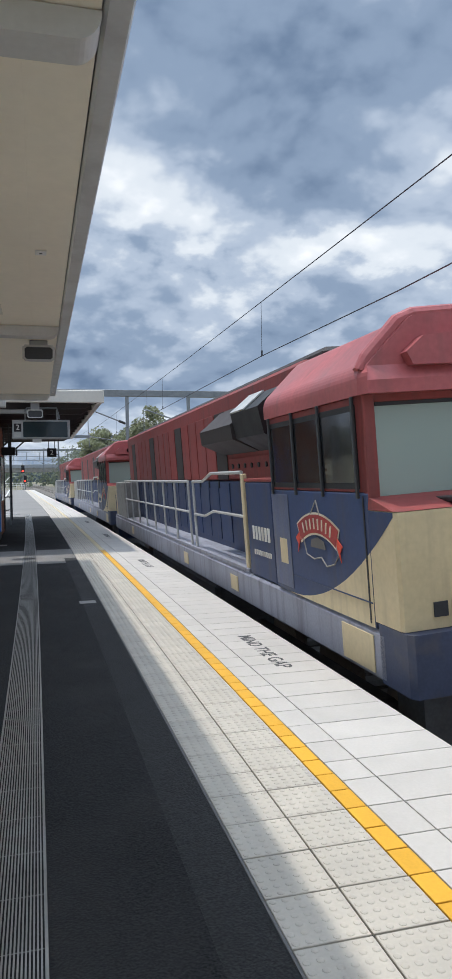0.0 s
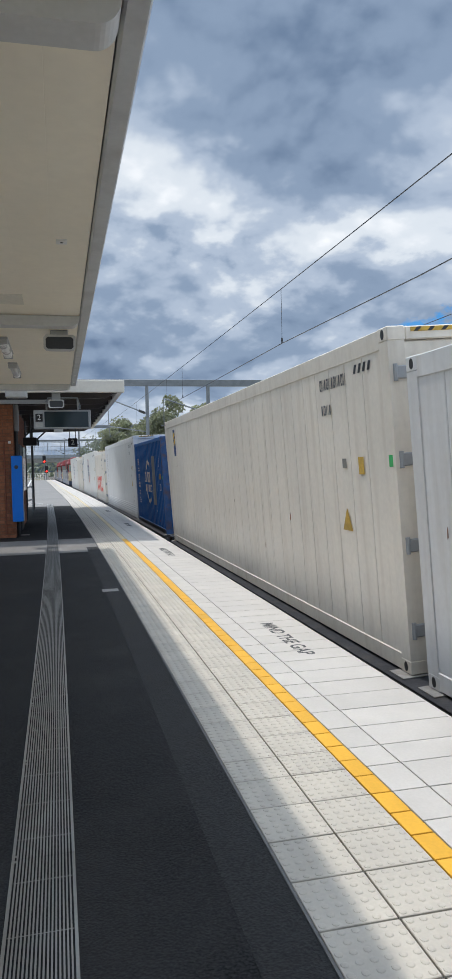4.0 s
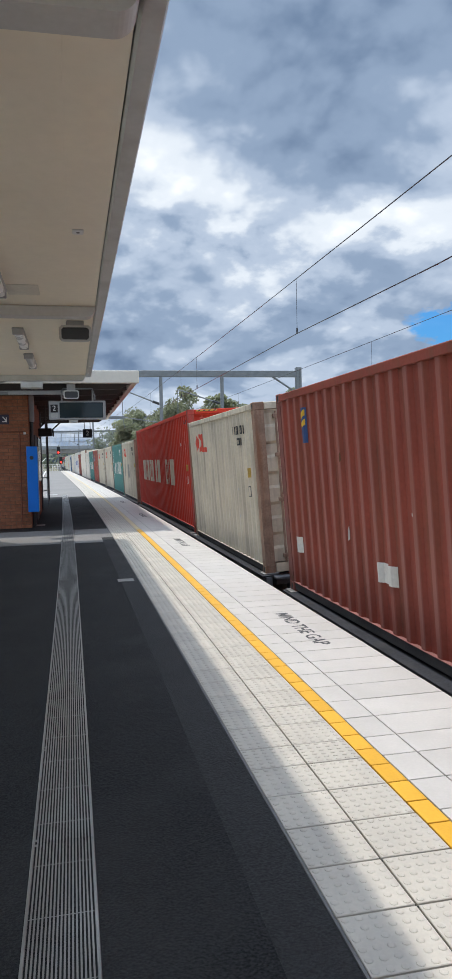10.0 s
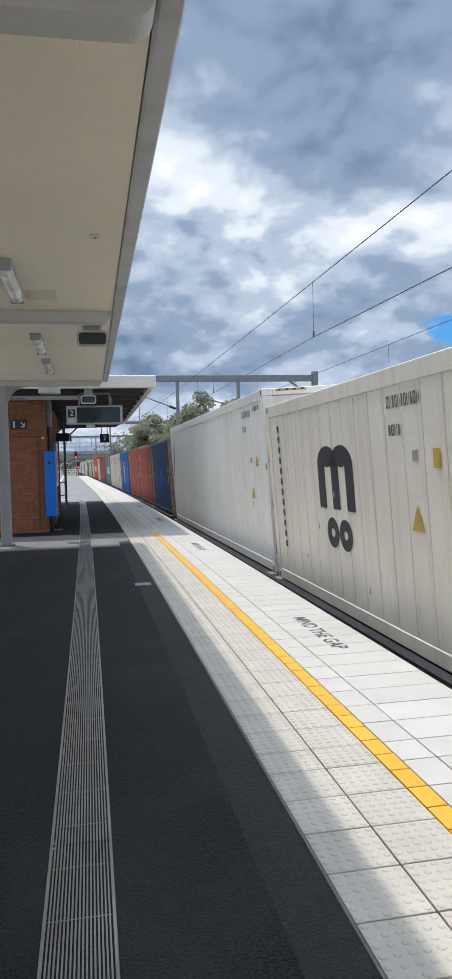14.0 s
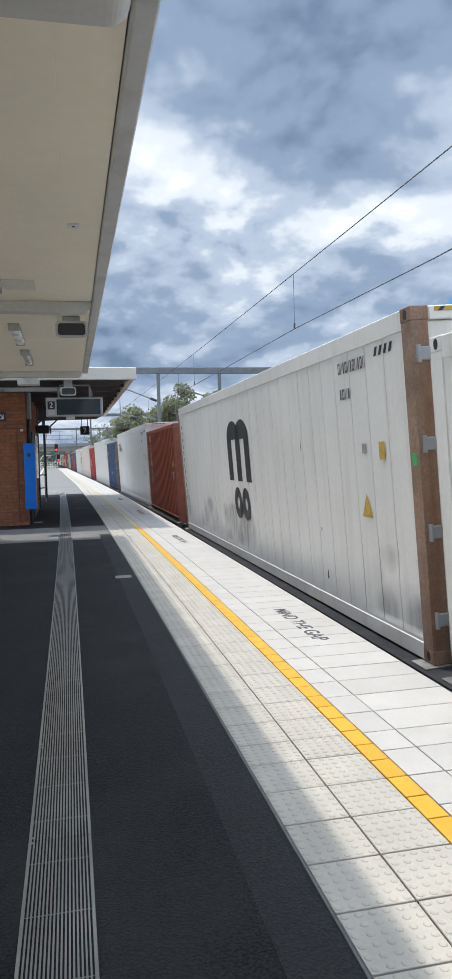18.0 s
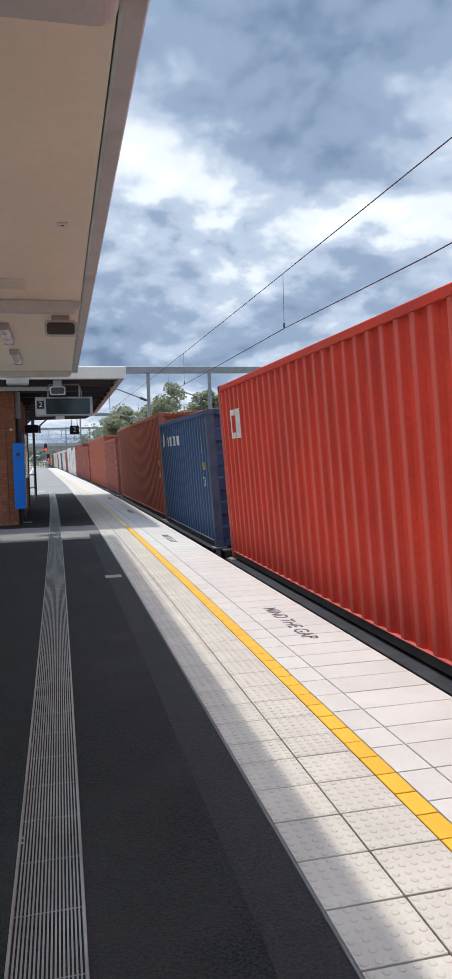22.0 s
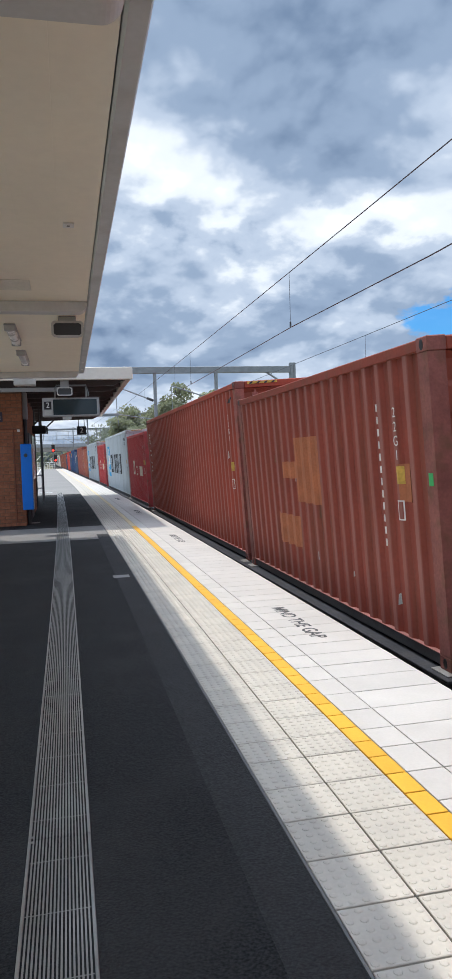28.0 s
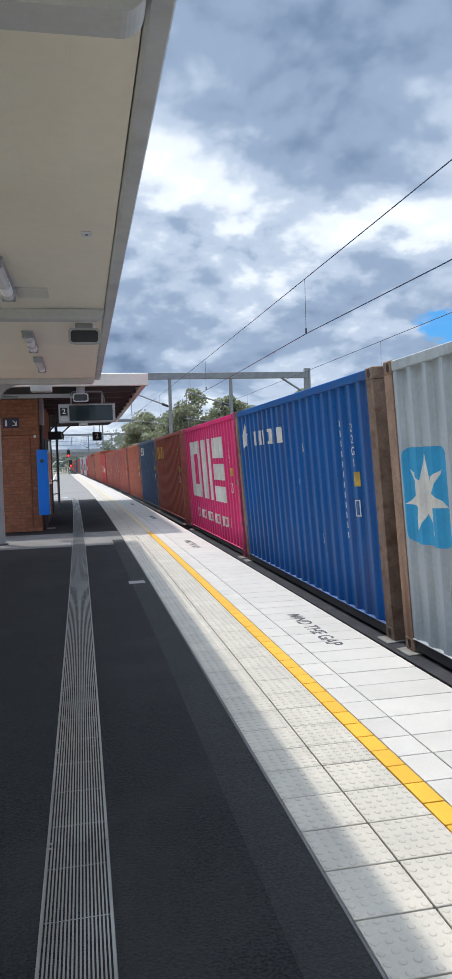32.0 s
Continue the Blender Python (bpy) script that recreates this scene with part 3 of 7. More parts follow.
box = thing("junction_box", "small white electrical box on the canopy soffit", "junction box", pose(-0.735, 5.72, CZ + 0.02))
part("lid", Build().cbox(-0.042, 0.042, -0.05, 0.05, -0.012, 0.0, 0.004).mesh("lid", WHITE), box)
part("knockout", Build().cbox(-0.012, 0.012, -0.012, 0.012, -0.014, -0.0115, 0.0005).mesh("knockout", DARK), box)
hatch = thing("soffit_hatch", "square access panel in the cream soffit", "access panel", pose(-1.27, 7.7, CZ + 0.02))
part("panel", Build().cbox(-0.16, 0.16, -0.22, 0.22, -0.008, 0.0, 0.003).mesh("panel", mat("panel_cream", (0.74, 0.70, 0.6), 0.6)), hatch)
for y in (13.6, 14.6):
    cl = thing("gutter_clip", "small pale clip under the gutter edge", "clip", pose(CX - 0.06, y, CZ), "gutter clips")
    part("clip", Build().cbox(-0.012, 0.012, -0.03, 0.03, -0.012, 0.001, 0.003).mesh("clip", WHITE), cl)

# ---- station building and its canopy ----
C2Y, C2X, C2END = 16.6, 0.70, 32.0
can2 = thing("building_canopy", "building canopy with pale boxed fascia and dark ribbed underside", "canopy", kind="structure")
part("fascia", Build().cbox(-5.8, C2X, C2Y, C2Y + 0.12, 3.32, 3.60, 0.012).mesh("fascia", FASCIA), can2, "pale boxed front fascia")
part("gutter", Build().cbox(C2X - 0.14, C2X, C2Y + 0.12, C2END, 3.36, 3.60, 0.012).mesh("gutter", FASCIA), can2)
part("roof", Build().box(-5.8, C2X - 0.14, C2Y + 0.12, C2END, 3.50, 3.585).mesh("roof", STEEL_GREY), can2)
part("soffit", Build().box(-5.75, C2X - 0.16, C2Y + 0.14, C2END - 0.02, 3.44, 3.495).mesh("soffit", mat("dark_soffit", (0.10, 0.095, 0.09), 0.7)), can2, "dark timber-lined underside")
RIB = Build()
RIB.prism([(-3.4, 0.0), (C2X - 0.02, 0.0), (C2X - 0.02, -0.06), (C2X - 0.22, -0.10), (C2X - 0.4, -0.20), (-3.4, -0.26)], "y", -0.05, 0.05)
RIB = RIB.mesh("rib", mat("brown_rib", (0.065, 0.055, 0.055), 0.6))
for i in range(11):
    part("rib", RIB, can2, "dark tapered canopy rib", pose(0, C2Y + 0.6 + i * 1.45, 3.44))
part("lit_edge", Build().cbox(-5.7, -0.75, C2Y + 0.35, C2Y + 0.43, 3.10, 3.19, 0.01).mesh("lit_edge", STEEL_GREY), can2, "grey cable tray")

BX, BY = -1.84, 17.9
bld = thing("station_building", "red-brown brick station building under a dark canopy", "building", kind="structure")
part("wall", Build().box(-3.30, BX - 0.02, BY + 0.02, 24.0, -1.38, 3.42).mesh("wall", MORTAR), bld, "mortar core of the brick wall")
b = Build()
for r in range(38):
    for i in range(26):
        y0 = BY + 0.02 + i * 0.24 + (0.12 if r % 2 else 0)
        z0 = 0.004 + r * 0.083
        if y0 + 0.23 < 24.0:
            b.box(BX - 0.02, BX, y0, y0 + 0.23, z0, z0 + 0.073)
side = part("side_bricks", b.mesh("side_bricks", BRICK, fix=False), bld)
side["kind"] = "stuff"
part("door_frame", Build().cbox(BX - 0.01, BX + 0.04, 20.0, 21.2, 0.0, 2.3, 0.01).mesh("door_frame", DARK), bld, "dark doorway on the track side")
part("window", Build().cbox(BX - 0.01, BX + 0.03, 21.8, 23.4, 1.0, 2.3, 0.01).mesh("window", SCREEN), bld)

pipe = thing("downpipe", "dark painted rainwater downpipe on the brick corner", "downpipe")
part("pipe", Build().path([(BX + 0.05, BY + 0.35, 3.15), (BX + 0.05, BY + 0.35, 0.0)], 0.045, 10).mesh("pipe", DARK), pipe)
part("hopper", Build().cbox(BX + 0.002, BX + 0.12, BY + 0.25, BY + 0.45, 2.55, 3.2, 0.02).mesh("hopper", STEEL_GREY), pipe, "grey rainwater head")
cable = thing("conduit", "thin reddish conduit running down the brick face", "conduit")
part("pipe", Build().path([(-2.05, BY - 0.018, 2.3), (-2.05, BY - 0.018, 0.1)], 0.014, 6).mesh("pipe", mat("red_conduit", (0.22, 0.07, 0.04), 0.6)), cable)
part("pipe", Build().path([(-2.75, BY - 0.018, 2.3), (-1.95, BY - 0.018, 2.3)], 0.012, 6).mesh("pipe", mat("red_conduit", (0.22, 0.07, 0.04), 0.6)), cable)
tap = thing("wall_bracket", "small white wall bracket on the brickwork", "bracket", pose(-1.93, BY - 0.02, 2.27))
part("plate", Build().cbox(-0.03, 0.03, -0.03, 0.02, -0.03, 0.03, 0.006).mesh("plate", WHITE), tap)

# wall sign with an arrow
sg = thing("direction_sign", "dark wall sign with white pictogram and arrow", "sign", pose(-2.47, BY - 0.012, 2.60))
part("plate", Build().cbox(-0.19, 0.19, -0.014, 0.012, -0.115, 0.115, 0.004).mesh("plate", mat("sign_navy", (0.035, 0.03, 0.06), 0.4)), sg)
ar = Build()
ar.prism([(0.035, 0.055), (0.05, 0.07), (0.12, -0.0), (0.12, 0.045), (0.14, 0.045), (0.14, -0.065), (0.03, -0.065), (0.03, -0.045), (0.085, -0.045), (0.10, -0.02)], "y", -0.018, -0.014)
part("arrow", ar.mesh("arrow", WHITE), sg, "white arrow")
part("pictogram", Build().cbox(-0.13, -0.085, -0.018, -0.014, -0.075, 0.075, 0.0015).mesh("pictogram", WHITE), sg, "white plain bar pictogram")

# tall blue panel at the corner of the building
tot = thing("blue_help_point", "tall bright blue information panel on the brick corner", "help point", pose(-1.775, BY - 0.1, 0))
part("panel", Build().cbox(-0.125, 0.125, -0.06, 0.06, 0.39, 1.95, 0.012).mesh("panel", BLUE_PANEL), tot)
part("speaker_disc", Build().rod((-0.01, -0.066, 1.68), (-0.01, -0.058, 1.68), 0.045, 14).mesh("speaker_disc", DARK), tot, "dark round speaker")
part("edge_strip", Build().cbox(0.127, 0.14, -0.055, 0.10, 0.40, 1.94, 0.004).mesh("edge_strip", STEEL_GREY), tot)
part("mounting_arm", Build().cbox(-0.08, 0.06, 0.055, 0.14, 1.0, 1.12, 0.01).mesh("mounting_arm", DARK), tot)


def depart_board():
    t = thing("departure_board", "hanging departures screen with platform number panel, screen dark", "information screen", pose(-0.69, 17.0, 2.745))
    part("case", Build().cbox(-0.64, 0.64, 0.0, 0.22, -0.215, 0.215, 0.015).mesh("case", STEEL_GREY), t)
    part("screen", Build().cbox(-0.40, 0.58, -0.012, 0.004, -0.175, 0.175, 0.006).mesh("screen", SCREEN), t, "dark glass screen")
    part("number_panel", Build().cbox(-0.60, -0.44, -0.012, 0.004, -0.05, 0.13, 0.003).mesh("number_panel", BLACK), t)
    part("number", lettering("2", 0.17, WHITE), t, "white platform number 2", pose(-0.52, -0.015, 0.04, 90))
    part("lower_panel", Build().cbox(-0.60, -0.44, -0.008, 0.004, -0.17, -0.07, 0.003).mesh("lower_panel", SPEAKER), t)
    for x in (-0.35, 0.35):
        part("hanger", Build().rod((x, 0.1, 0.2), (x, 0.1, 0.46), 0.02, 8).mesh("hanger", STEEL_GREY), t)
    part("status_box", Build().cbox(-0.2, 0.0, 0.02, 0.16, -0.29, -0.21, 0.01).mesh("status_box", SPEAKER), t)


depart_board()
hung_speaker("loudspeaker", pose(-0.82, 16.72, 3.22), 0.34, 0.19, 0.22)
bx = thing("sign_box", "pale box sign hung beneath the canopy end, seen from its end", "sign box", pose(-1.63, 15.75, 3.30))
part("case", Build().cbox(-0.22, 0.22, 0.0, 0.3, -0.17, 0.07, 0.012).mesh("case", SPEAKER), bx)
part("hanger", Build().cbox(-0.03, 0.03, -0.6, 0.2, 0.0, 0.03, 0.005).mesh("hanger", STEEL_GREY), bx)
cond = thing("roof_conduit", "galvanised conduit run under the canopy roof", "conduit")
part("pipe", Build().path([(-1.05, 16.85, 3.13), (-1.0, 16.85, 3.22), (-0.35, 16.85, 3.22), (-0.30, 16.85, 3.05), (-0.30, 16.85, 2.97)], 0.018, 8).mesh("pipe", GANTRY), cond)
part("pipe", Build().path([(-2.9, 16.95, 3.12), (-2.2, 16.95, 3.12)], 0.03, 8).mesh("pipe", GANTRY), cond)


def number_sign(x, y, z):
    t = thing("platform_number_sign", "black hanging platform sign with white number 2", "sign", pose(x, y, z))
    part("case", Build().cbox(-0.16, 0.16, 0.0, 0.1, -0.15, 0.15, 0.01).mesh("case", BLACK), t)
    part("number", lettering("2", 0.24, WHITE), t, "white number 2", pose(0, -0.003, 0, 90))
    for s in (-0.1, 0.1):
        part("hanger", Build().rod((s, 0.05, 0.145), (s, 0.05, 3.45 - z), 0.012, 6).mesh("hanger", DARK), t)


number_sign(-0.30, 26.0, 2.55)
ds = thing("dark_screen", "dark side-on information screen hung from the canopy", "screen", pose(-1.58, 21.5, 2.43))
part("case", Build().cbox(-0.20, 0.18, 0, 0.3, -0.115, 0.115, 0.015).mesh("case", BLACK), ds)
part("hanger", Build().rod((0, 0.15, 0.11), (0, 0.15, 1.02), 0.02, 8).mesh("hanger", DARK), ds)
part("camera_dome", Build().cbox(0.19, 0.24, 0.05, 0.2, -0.13, 0.06, 0.02).mesh("camera_dome", DARK), ds)
for y in (24.3, 31.0):
    p = thing("canopy_post", "dark slim steel post holding the building canopy", "post", pose(-1.86, y, 0), "canopy posts")
    part("post", Build().rod((0, 0, 0), (0, 0, 3.2), 0.05, 10).mesh("post", DARK), p)
    part("knee_brace", Build().rod((0, 0, 2.7), (0.55, 0, 3.2), 0.03, 8).mesh("knee_brace", DARK), p)

# tubular hoop rail
hoop = thing("hoop_rail", "grey tubular steel hoop rail beside the building", "handrail")
part("hoop", Build().path([(-1.95, 26.0, 0.0), (-1.95, 26.0, 0.95), (-1.90, 26.1, 1.02), (-1.80, 27.2, 1.02), (-1.76, 27.3, 0.95), (-1.76, 27.3, 0.0)], 0.024, 8).mesh("hoop", GANTRY), hoop)
part("mid_rail", Build().path([(-1.95, 26.0, 0.55), (-1.76, 27.3, 0.55)], 0.02, 8).mesh("mid_rail", GANTRY), hoop)

# pale plate set in the asphalt
pl = thing("access_plate", "small pale rectangular plate set in the asphalt", "cover plate", along(-0.17, 9.5, 0.0))
part("plate", Build().cbox(-0.105, 0.105, -0.105, 0.105, -0.004, 0.004, 0.002).mesh("plate", CONCRETE), pl)
pl2 = thing("access_plate", "small grey plate set in the asphalt by the wall", "cover plate", along(-1.6, 18.6, 0.0))
part("plate", Build().cbox(-0.14, 0.14, -0.14, 0.14, -0.004, 0.003, 0.002).mesh("plate", CONCRETE), pl2)

# painted words on the edge tiles
MTG = lettering("MIND THE GAP", 0.185, INK, 0.0004, 0.003)
TILE_TOP = 0.003
for y in (6.3, 13.5, 20.6, 27.6):
    w = thing("platform_lettering", "worn dark stencilled words MIND THE GAP on white tiles", "lettering", along(1.175, y, TILE_TOP + 0.0006) @ pose(0, 0, 0, 0, 0, -90), "warnings on the platform edge", data=MTG)

# ---- beyond the platform ----
fence = thing("end_fence", "white tubular steel fence across the platform's far end", "fence")
fy = 129.0
fx = -drift(fy)
for i in range(9):
    x = fx - 3.4 + i * 0.42
    part("post", Build().rod((x, fy, -0.01), (x, fy, 1.15), 0.03, 6).mesh("post", WHITE), fence)
for z in (0.35, 0.75, 1.12):
    part("rail", Build().rod((fx - 3.42, fy, z), (fx, fy, z), 0.03, 6).mesh("rail", WHITE), fence)
part("stay", Build().path([(fx - 3.4, fy, 1.12), (fx - 2.6, fy + 6, 2.3), (fx - 1.5, fy + 12, 2.3)], 0.04, 6).mesh("stay", WHITE), fence)


def signal(x, y, ztop, heads):
    t = thing("rail_signal", "railway colour-light signal showing red on a grey post", "railway signal", pose(x, y, -1.36))
    part("post", Build().rod((0, 0, 0), (0, 0, ztop + 1.36), 0.09, 8).mesh("post", GANTRY), t)
    for z in heads:
        h = part("head", Build().cbox(-0.32, 0.32, -0.28, -0.05, z + 1.36 - 0.75, z + 1.36 + 0.75, 0.05).mesh("head", BLACK), t)
        part("lens", Build().rod((0, -0.30, z + 0.95), (0, -0.26, z + 0.95), 0.2, 12).mesh("lens", glow("red_signal_lens", (1.0, 0.03, 0.02), 4.0)), h, "lit red lens")
        part("hood", Build().prism([(-0.24, z + 0.95), (-0.2, z + 1.12), (0, z + 1.2), (0.2, z + 1.12), (0.24, z + 0.95), (0.22, z + 0.95), (0, z + 1.17), (-0.22, z + 0.95)], "y", -0.55, -0.28).mesh("hood", BLACK), h)


signal(-3.62, 150.0, 5.0, (3.9,))
signal(-3.35, 158.0, 3.2, (1.9,))

# road bridge across the line, far off
brg = thing("road_bridge", "pale concrete road bridge across the line with mesh screens", "bridge")
BYD = 300.0
part("deck", Build().cbox(-70, 80, BYD, BYD + 9, 4.9, 6.9, 0.1).mesh("deck", CONCRETE), brg)
part("parapet", Build().cbox(-70, 80, BYD - 0.3, BYD - 0.004, 6.6, 8.0, 0.05).mesh("parapet", mat("blue_grey_screen", (0.34, 0.37, 0.40), 0.6)), brg, "pale blue-grey parapet")
for z in (9.6, 11.2, 12.9):
    part("screen_rail", Build().rod((-70, BYD - 0.2, z), (80, BYD - 0.2, z), 0.09, 6).mesh("screen_rail", GANTRY), brg)
mesh_ = Build()
for i in range(300):
    x = -70 + i * 0.5
    mesh_.box(x - 0.035, x + 0.035, BYD - 0.17, BYD - 0.13, 8.0, 12.9)
part("screen_mesh", mesh_.mesh("screen_mesh", mat("pale_mesh", (0.45, 0.48, 0.50), 0.6), fix=False), brg, "pale upright safety mesh")["kind"] = "stuff"
for x in (-42, -20, 8, 32, 56):
    part("pier", Build().cbox(x - 0.6, x + 0.6, BYD + 1, BYD + 8, -1.4, 4.6, 0.1).mesh("pier", CONCRETE), brg)
for i in range(26):
    x = -60 + i * 5
    part("screen_post", Build().rod((x, BYD - 0.2, 9.7), (x, BYD - 0.2, 13.0), 0.11, 6).mesh("screen_post", GANTRY), brg)

# ---- overhead wires and their gantries ----


def gantry(y, left, right, beam_z, drops, name="wire_gantry"):
    t = thing(name, "galvanised steel portal gantry carrying the overhead wires", "gantry")
    part("beam", Build().cbox(left, right, y - 0.15, y + 0.15, beam_z, beam_z + 0.45, 0.02).mesh("beam", GANTRY), t)
    for x in (left, right):
        part("leg", Build().cbox(x - 0.2, x + 0.2, y - 0.2, y + 0.2, -1.4, beam_z + 0.7, 0.02).mesh("leg", GANTRY), t)
    for x, wx in drops:
        part("drop_post", Build().cbox(x - 0.11, x + 0.11, y - 0.11, y + 0.11, 2.9, beam_z, 0.02).mesh("drop_post", GANTRY), t)
        a = part("cantilever", Build().path([(x, y, 5.35), (wx, y, 6.4)], 0.05, 8).rod((x, y, 4.1), (wx - 0.2, y, 4.55), 0.035, 6).mesh("cantilever", GANTRY), t)
        part("insulator", Build().rod((x - (x - wx) * 0.06, y, 5.41), (x - (x - wx) * 0.22, y, 5.58), 0.09, 8).mesh("insulator", DARK), a, "dark ribbed insulator")
        part("register_arm", Build().path([(wx, y, 6.4), (wx, y, 4.6), (wx + 0.1, y, 3.75)], 0.025, 6).mesh("register_arm", GANTRY), a)
    part("brace", Build().rod((right - 1.9, y, beam_z + 0.02), (right, y, beam_z - 1.2), 0.07, 8).mesh("brace", GANTRY), t)


gantry(50.0, -4.6, 15.15, 7.25, ((5.25, 2.59), (9.55, 6.4)))
gantry(112.0, -9.5, 17.0, 7.9, ((2.3, 0.1), (7.6, 4.2)))
gantry(170.0, -12.0, 16.0, 8.2, ((0.6, -1.6), (5.9, 2.5)))


def wires(name, p0, p1, mess, droppers, via=()):
    """Contact wire from p0 to p1, its carrier wire mess metres above, and droppers."""
    t = thing(name, "overhead contact wire with its carrier wire and droppers", "overhead wire")
    a, c = Vector(p0), Vector(p1)
    line = [a] + [Vector(v) for v in via] + [c]
    part("contact_wire", Build().path(line, 0.0075, 6).mesh("contact_wire", WIRE), t)
    up = Vector((0, 0, 1))
    pts = [a.lerp(c, i / 12) + up * (mess + 0.35 * (2 * i / 12 - 1) ** 2 * 0.3) for i in range(13)]
    part("carrier_wire", Build().path(pts, 0.0075, 6).mesh("carrier_wire", WIRE), t)
    for y in droppers:
        f = (y - a.y) / (c.y - a.y)
        q = a.lerp(c, f)
        top = mess + 0.35 * (2 * f - 1) ** 2 * 0.3 + q.z
        for g, h in zip(line, line[1:]):
            if g.y <= y <= h.y:
                q = g.lerp(h, (y - g.y) / (h.y - g.y))
        top -= q.z
        dp = part("dropper", Build().rod(q, q + up * top, 0.004, 5).mesh("dropper", WIRE), t)
        part("clip", Build().rod(q + up * 0.0, q + up * 0.09, 0.016, 6).mesh("clip", WIRE), dp)


wires("overhead_wire", (3.02, -12, 3.47), (2.59, 50, 3.74), 0.91, (11.53, 21.0, 24.0, 33.0, 42.0, 4.0), ((2.889, 6.887, 3.507), (2.857, 11.53, 3.598), (2.819, 16.94, 3.607)))
wires("overhead_wire", (7.3, -12, 3.62), (6.6, 50, 3.62), 0.93, (18.0, 24.0, 33.0, 42.0, 10.0))
wires("overhead_wire", (2.59, 50, 3.74), (0.1, 112, 3.8), 1.1, (60.0, 70.0, 80.0, 90.0, 100.0))
wires("overhead_wire", (6.4, 50, 3.8), (4.2, 112, 3.85), 1.1, (60.0, 75.0, 90.0, 100.0))


def tree(x, y, height, spread, seed, leaf=LEAF, cards=15000, base=-1.4, label="tall grey-green gum tree with an uneven open crown"):
    rnd = random.Random(seed)
    t = thing("tree", label, "tree", pose(x, y, base), "gum trees beside the line")
    tr = Build()
    tips = []
    p, rad = Vector((0, 0, 0)), height * 0.028
    for i in range(5):
        q = p + Vector((rnd.uniform(-0.4, 0.4), rnd.uniform(-0.4, 0.4), height * 0.11))
        tr.rod(p, q, rad, 8, rad * 0.86)
        p, rad = q, rad * 0.86
        if i >= 1:
            for _ in range(3):
                a = rnd.uniform(0, 6.283)
                ln = spread * rnd.uniform(0.45, 0.9)
                e = p + Vector((math.cos(a) * ln, math.sin(a) * ln, height * rnd.uniform(0.08, 0.30)))
                mid = p.lerp(e, 0.5) + Vector((0, 0, height * 0.03))
                tr.rod(p, mid, rad * 0.5, 6, rad * 0.32)
                tr.rod(mid, e, rad * 0.32, 5, rad * 0.12)
                tips += [mid.lerp(e, 0.4), e]
    top = p + Vector((0, 0, height * 0.22))
    tr.rod(p, top, rad * 0.8, 6, rad * 0.2)
    tips += [p, top, p.lerp(top, 0.5)]
    part("trunk", tr.mesh("trunk", BARK), t)
    clumps = []
    for e in tips:
        for _ in range(3):
            clumps.append((e + Vector([rnd.gauss(0, spread * 0.16) for _ in range(3)]), spread * rnd.uniform(0.17, 0.34)))
    cr = Build()
    for _ in range(cards):
        c, r = clumps[rnd.randrange(len(clumps))]
        d = Vector([rnd.gauss(0, 1) for _ in range(3)]).normalized() * r * rnd.random() ** 0.34
        d.z *= 0.75
        s = rnd.uniform(0.12, 0.30) * (height / 11)
        n = Vector([rnd.gauss(0, 1) for _ in range(3)]).normalized()
        u = n.orthogonal().normalized() * s
        w = n.cross(u).normalized() * s * 0.55
        o = c + d
        cr.face_set([o - u, o + w, o + u, o - w], [(0, 1, 2, 3)])
    crown = part("crown", cr.mesh("crown", leaf, fix=False), t)
    crown["kind"] = "stuff"


for a in ((9.0, 95, 10.0, 4.0, 1), (12.6, 97, 12.2, 4.6, 2), (16.4, 95, 10.6, 4.0, 3), (22.6, 97, 12.4, 4.4, 4), (26.8, 98, 12.2, 4.2, 5)):
    tree(*a)
for a in ((6.5, 150, 10.5, 5, 11), (12, 165, 12, 6, 12), (19, 170, 12.5, 6, 13), (-11, 175, 9, 5, 14), (-16, 160, 9, 5, 15), (26, 175, 13, 7, 16)):
    tree(*a, leaf=LEAF_FAR, cards=3000, label="distant leafy tree behind the railway fence")


def woods(name, x0, x1, y, h, seed, n):
    """A far belt of trees: clumps of leaf cards over a ragged skyline."""
    rnd = random.Random(seed)
    b = Build()
    for _ in range(n):
        x = rnd.uniform(x0, x1)
        hh = h * (0.7 + 0.4 * noise.noise(Vector((x * 0.06, seed, 0))) + 0.15 * noise.noise(Vector((x * 0.3, seed, 5))))
        o = Vector((x, y + rnd.uniform(0, 14), -1.4 + hh * rnd.random() ** 0.7))
        s = rnd.uniform(0.5, 1.3)
        nn = Vector([rnd.gauss(0, 1) for _ in range(3)]).normalized()
        u = nn.orthogonal().normalized() * s
        w = nn.cross(u).normalized() * s * 0.7
        b.face_set([o - u, o + w, o + u, o - w], [(0, 1, 2, 3)])
    tagged(new(name, b.mesh(name, LEAF_FAR, fix=False)), "distant belt of grey-green trees", "woods", kind="stuff")


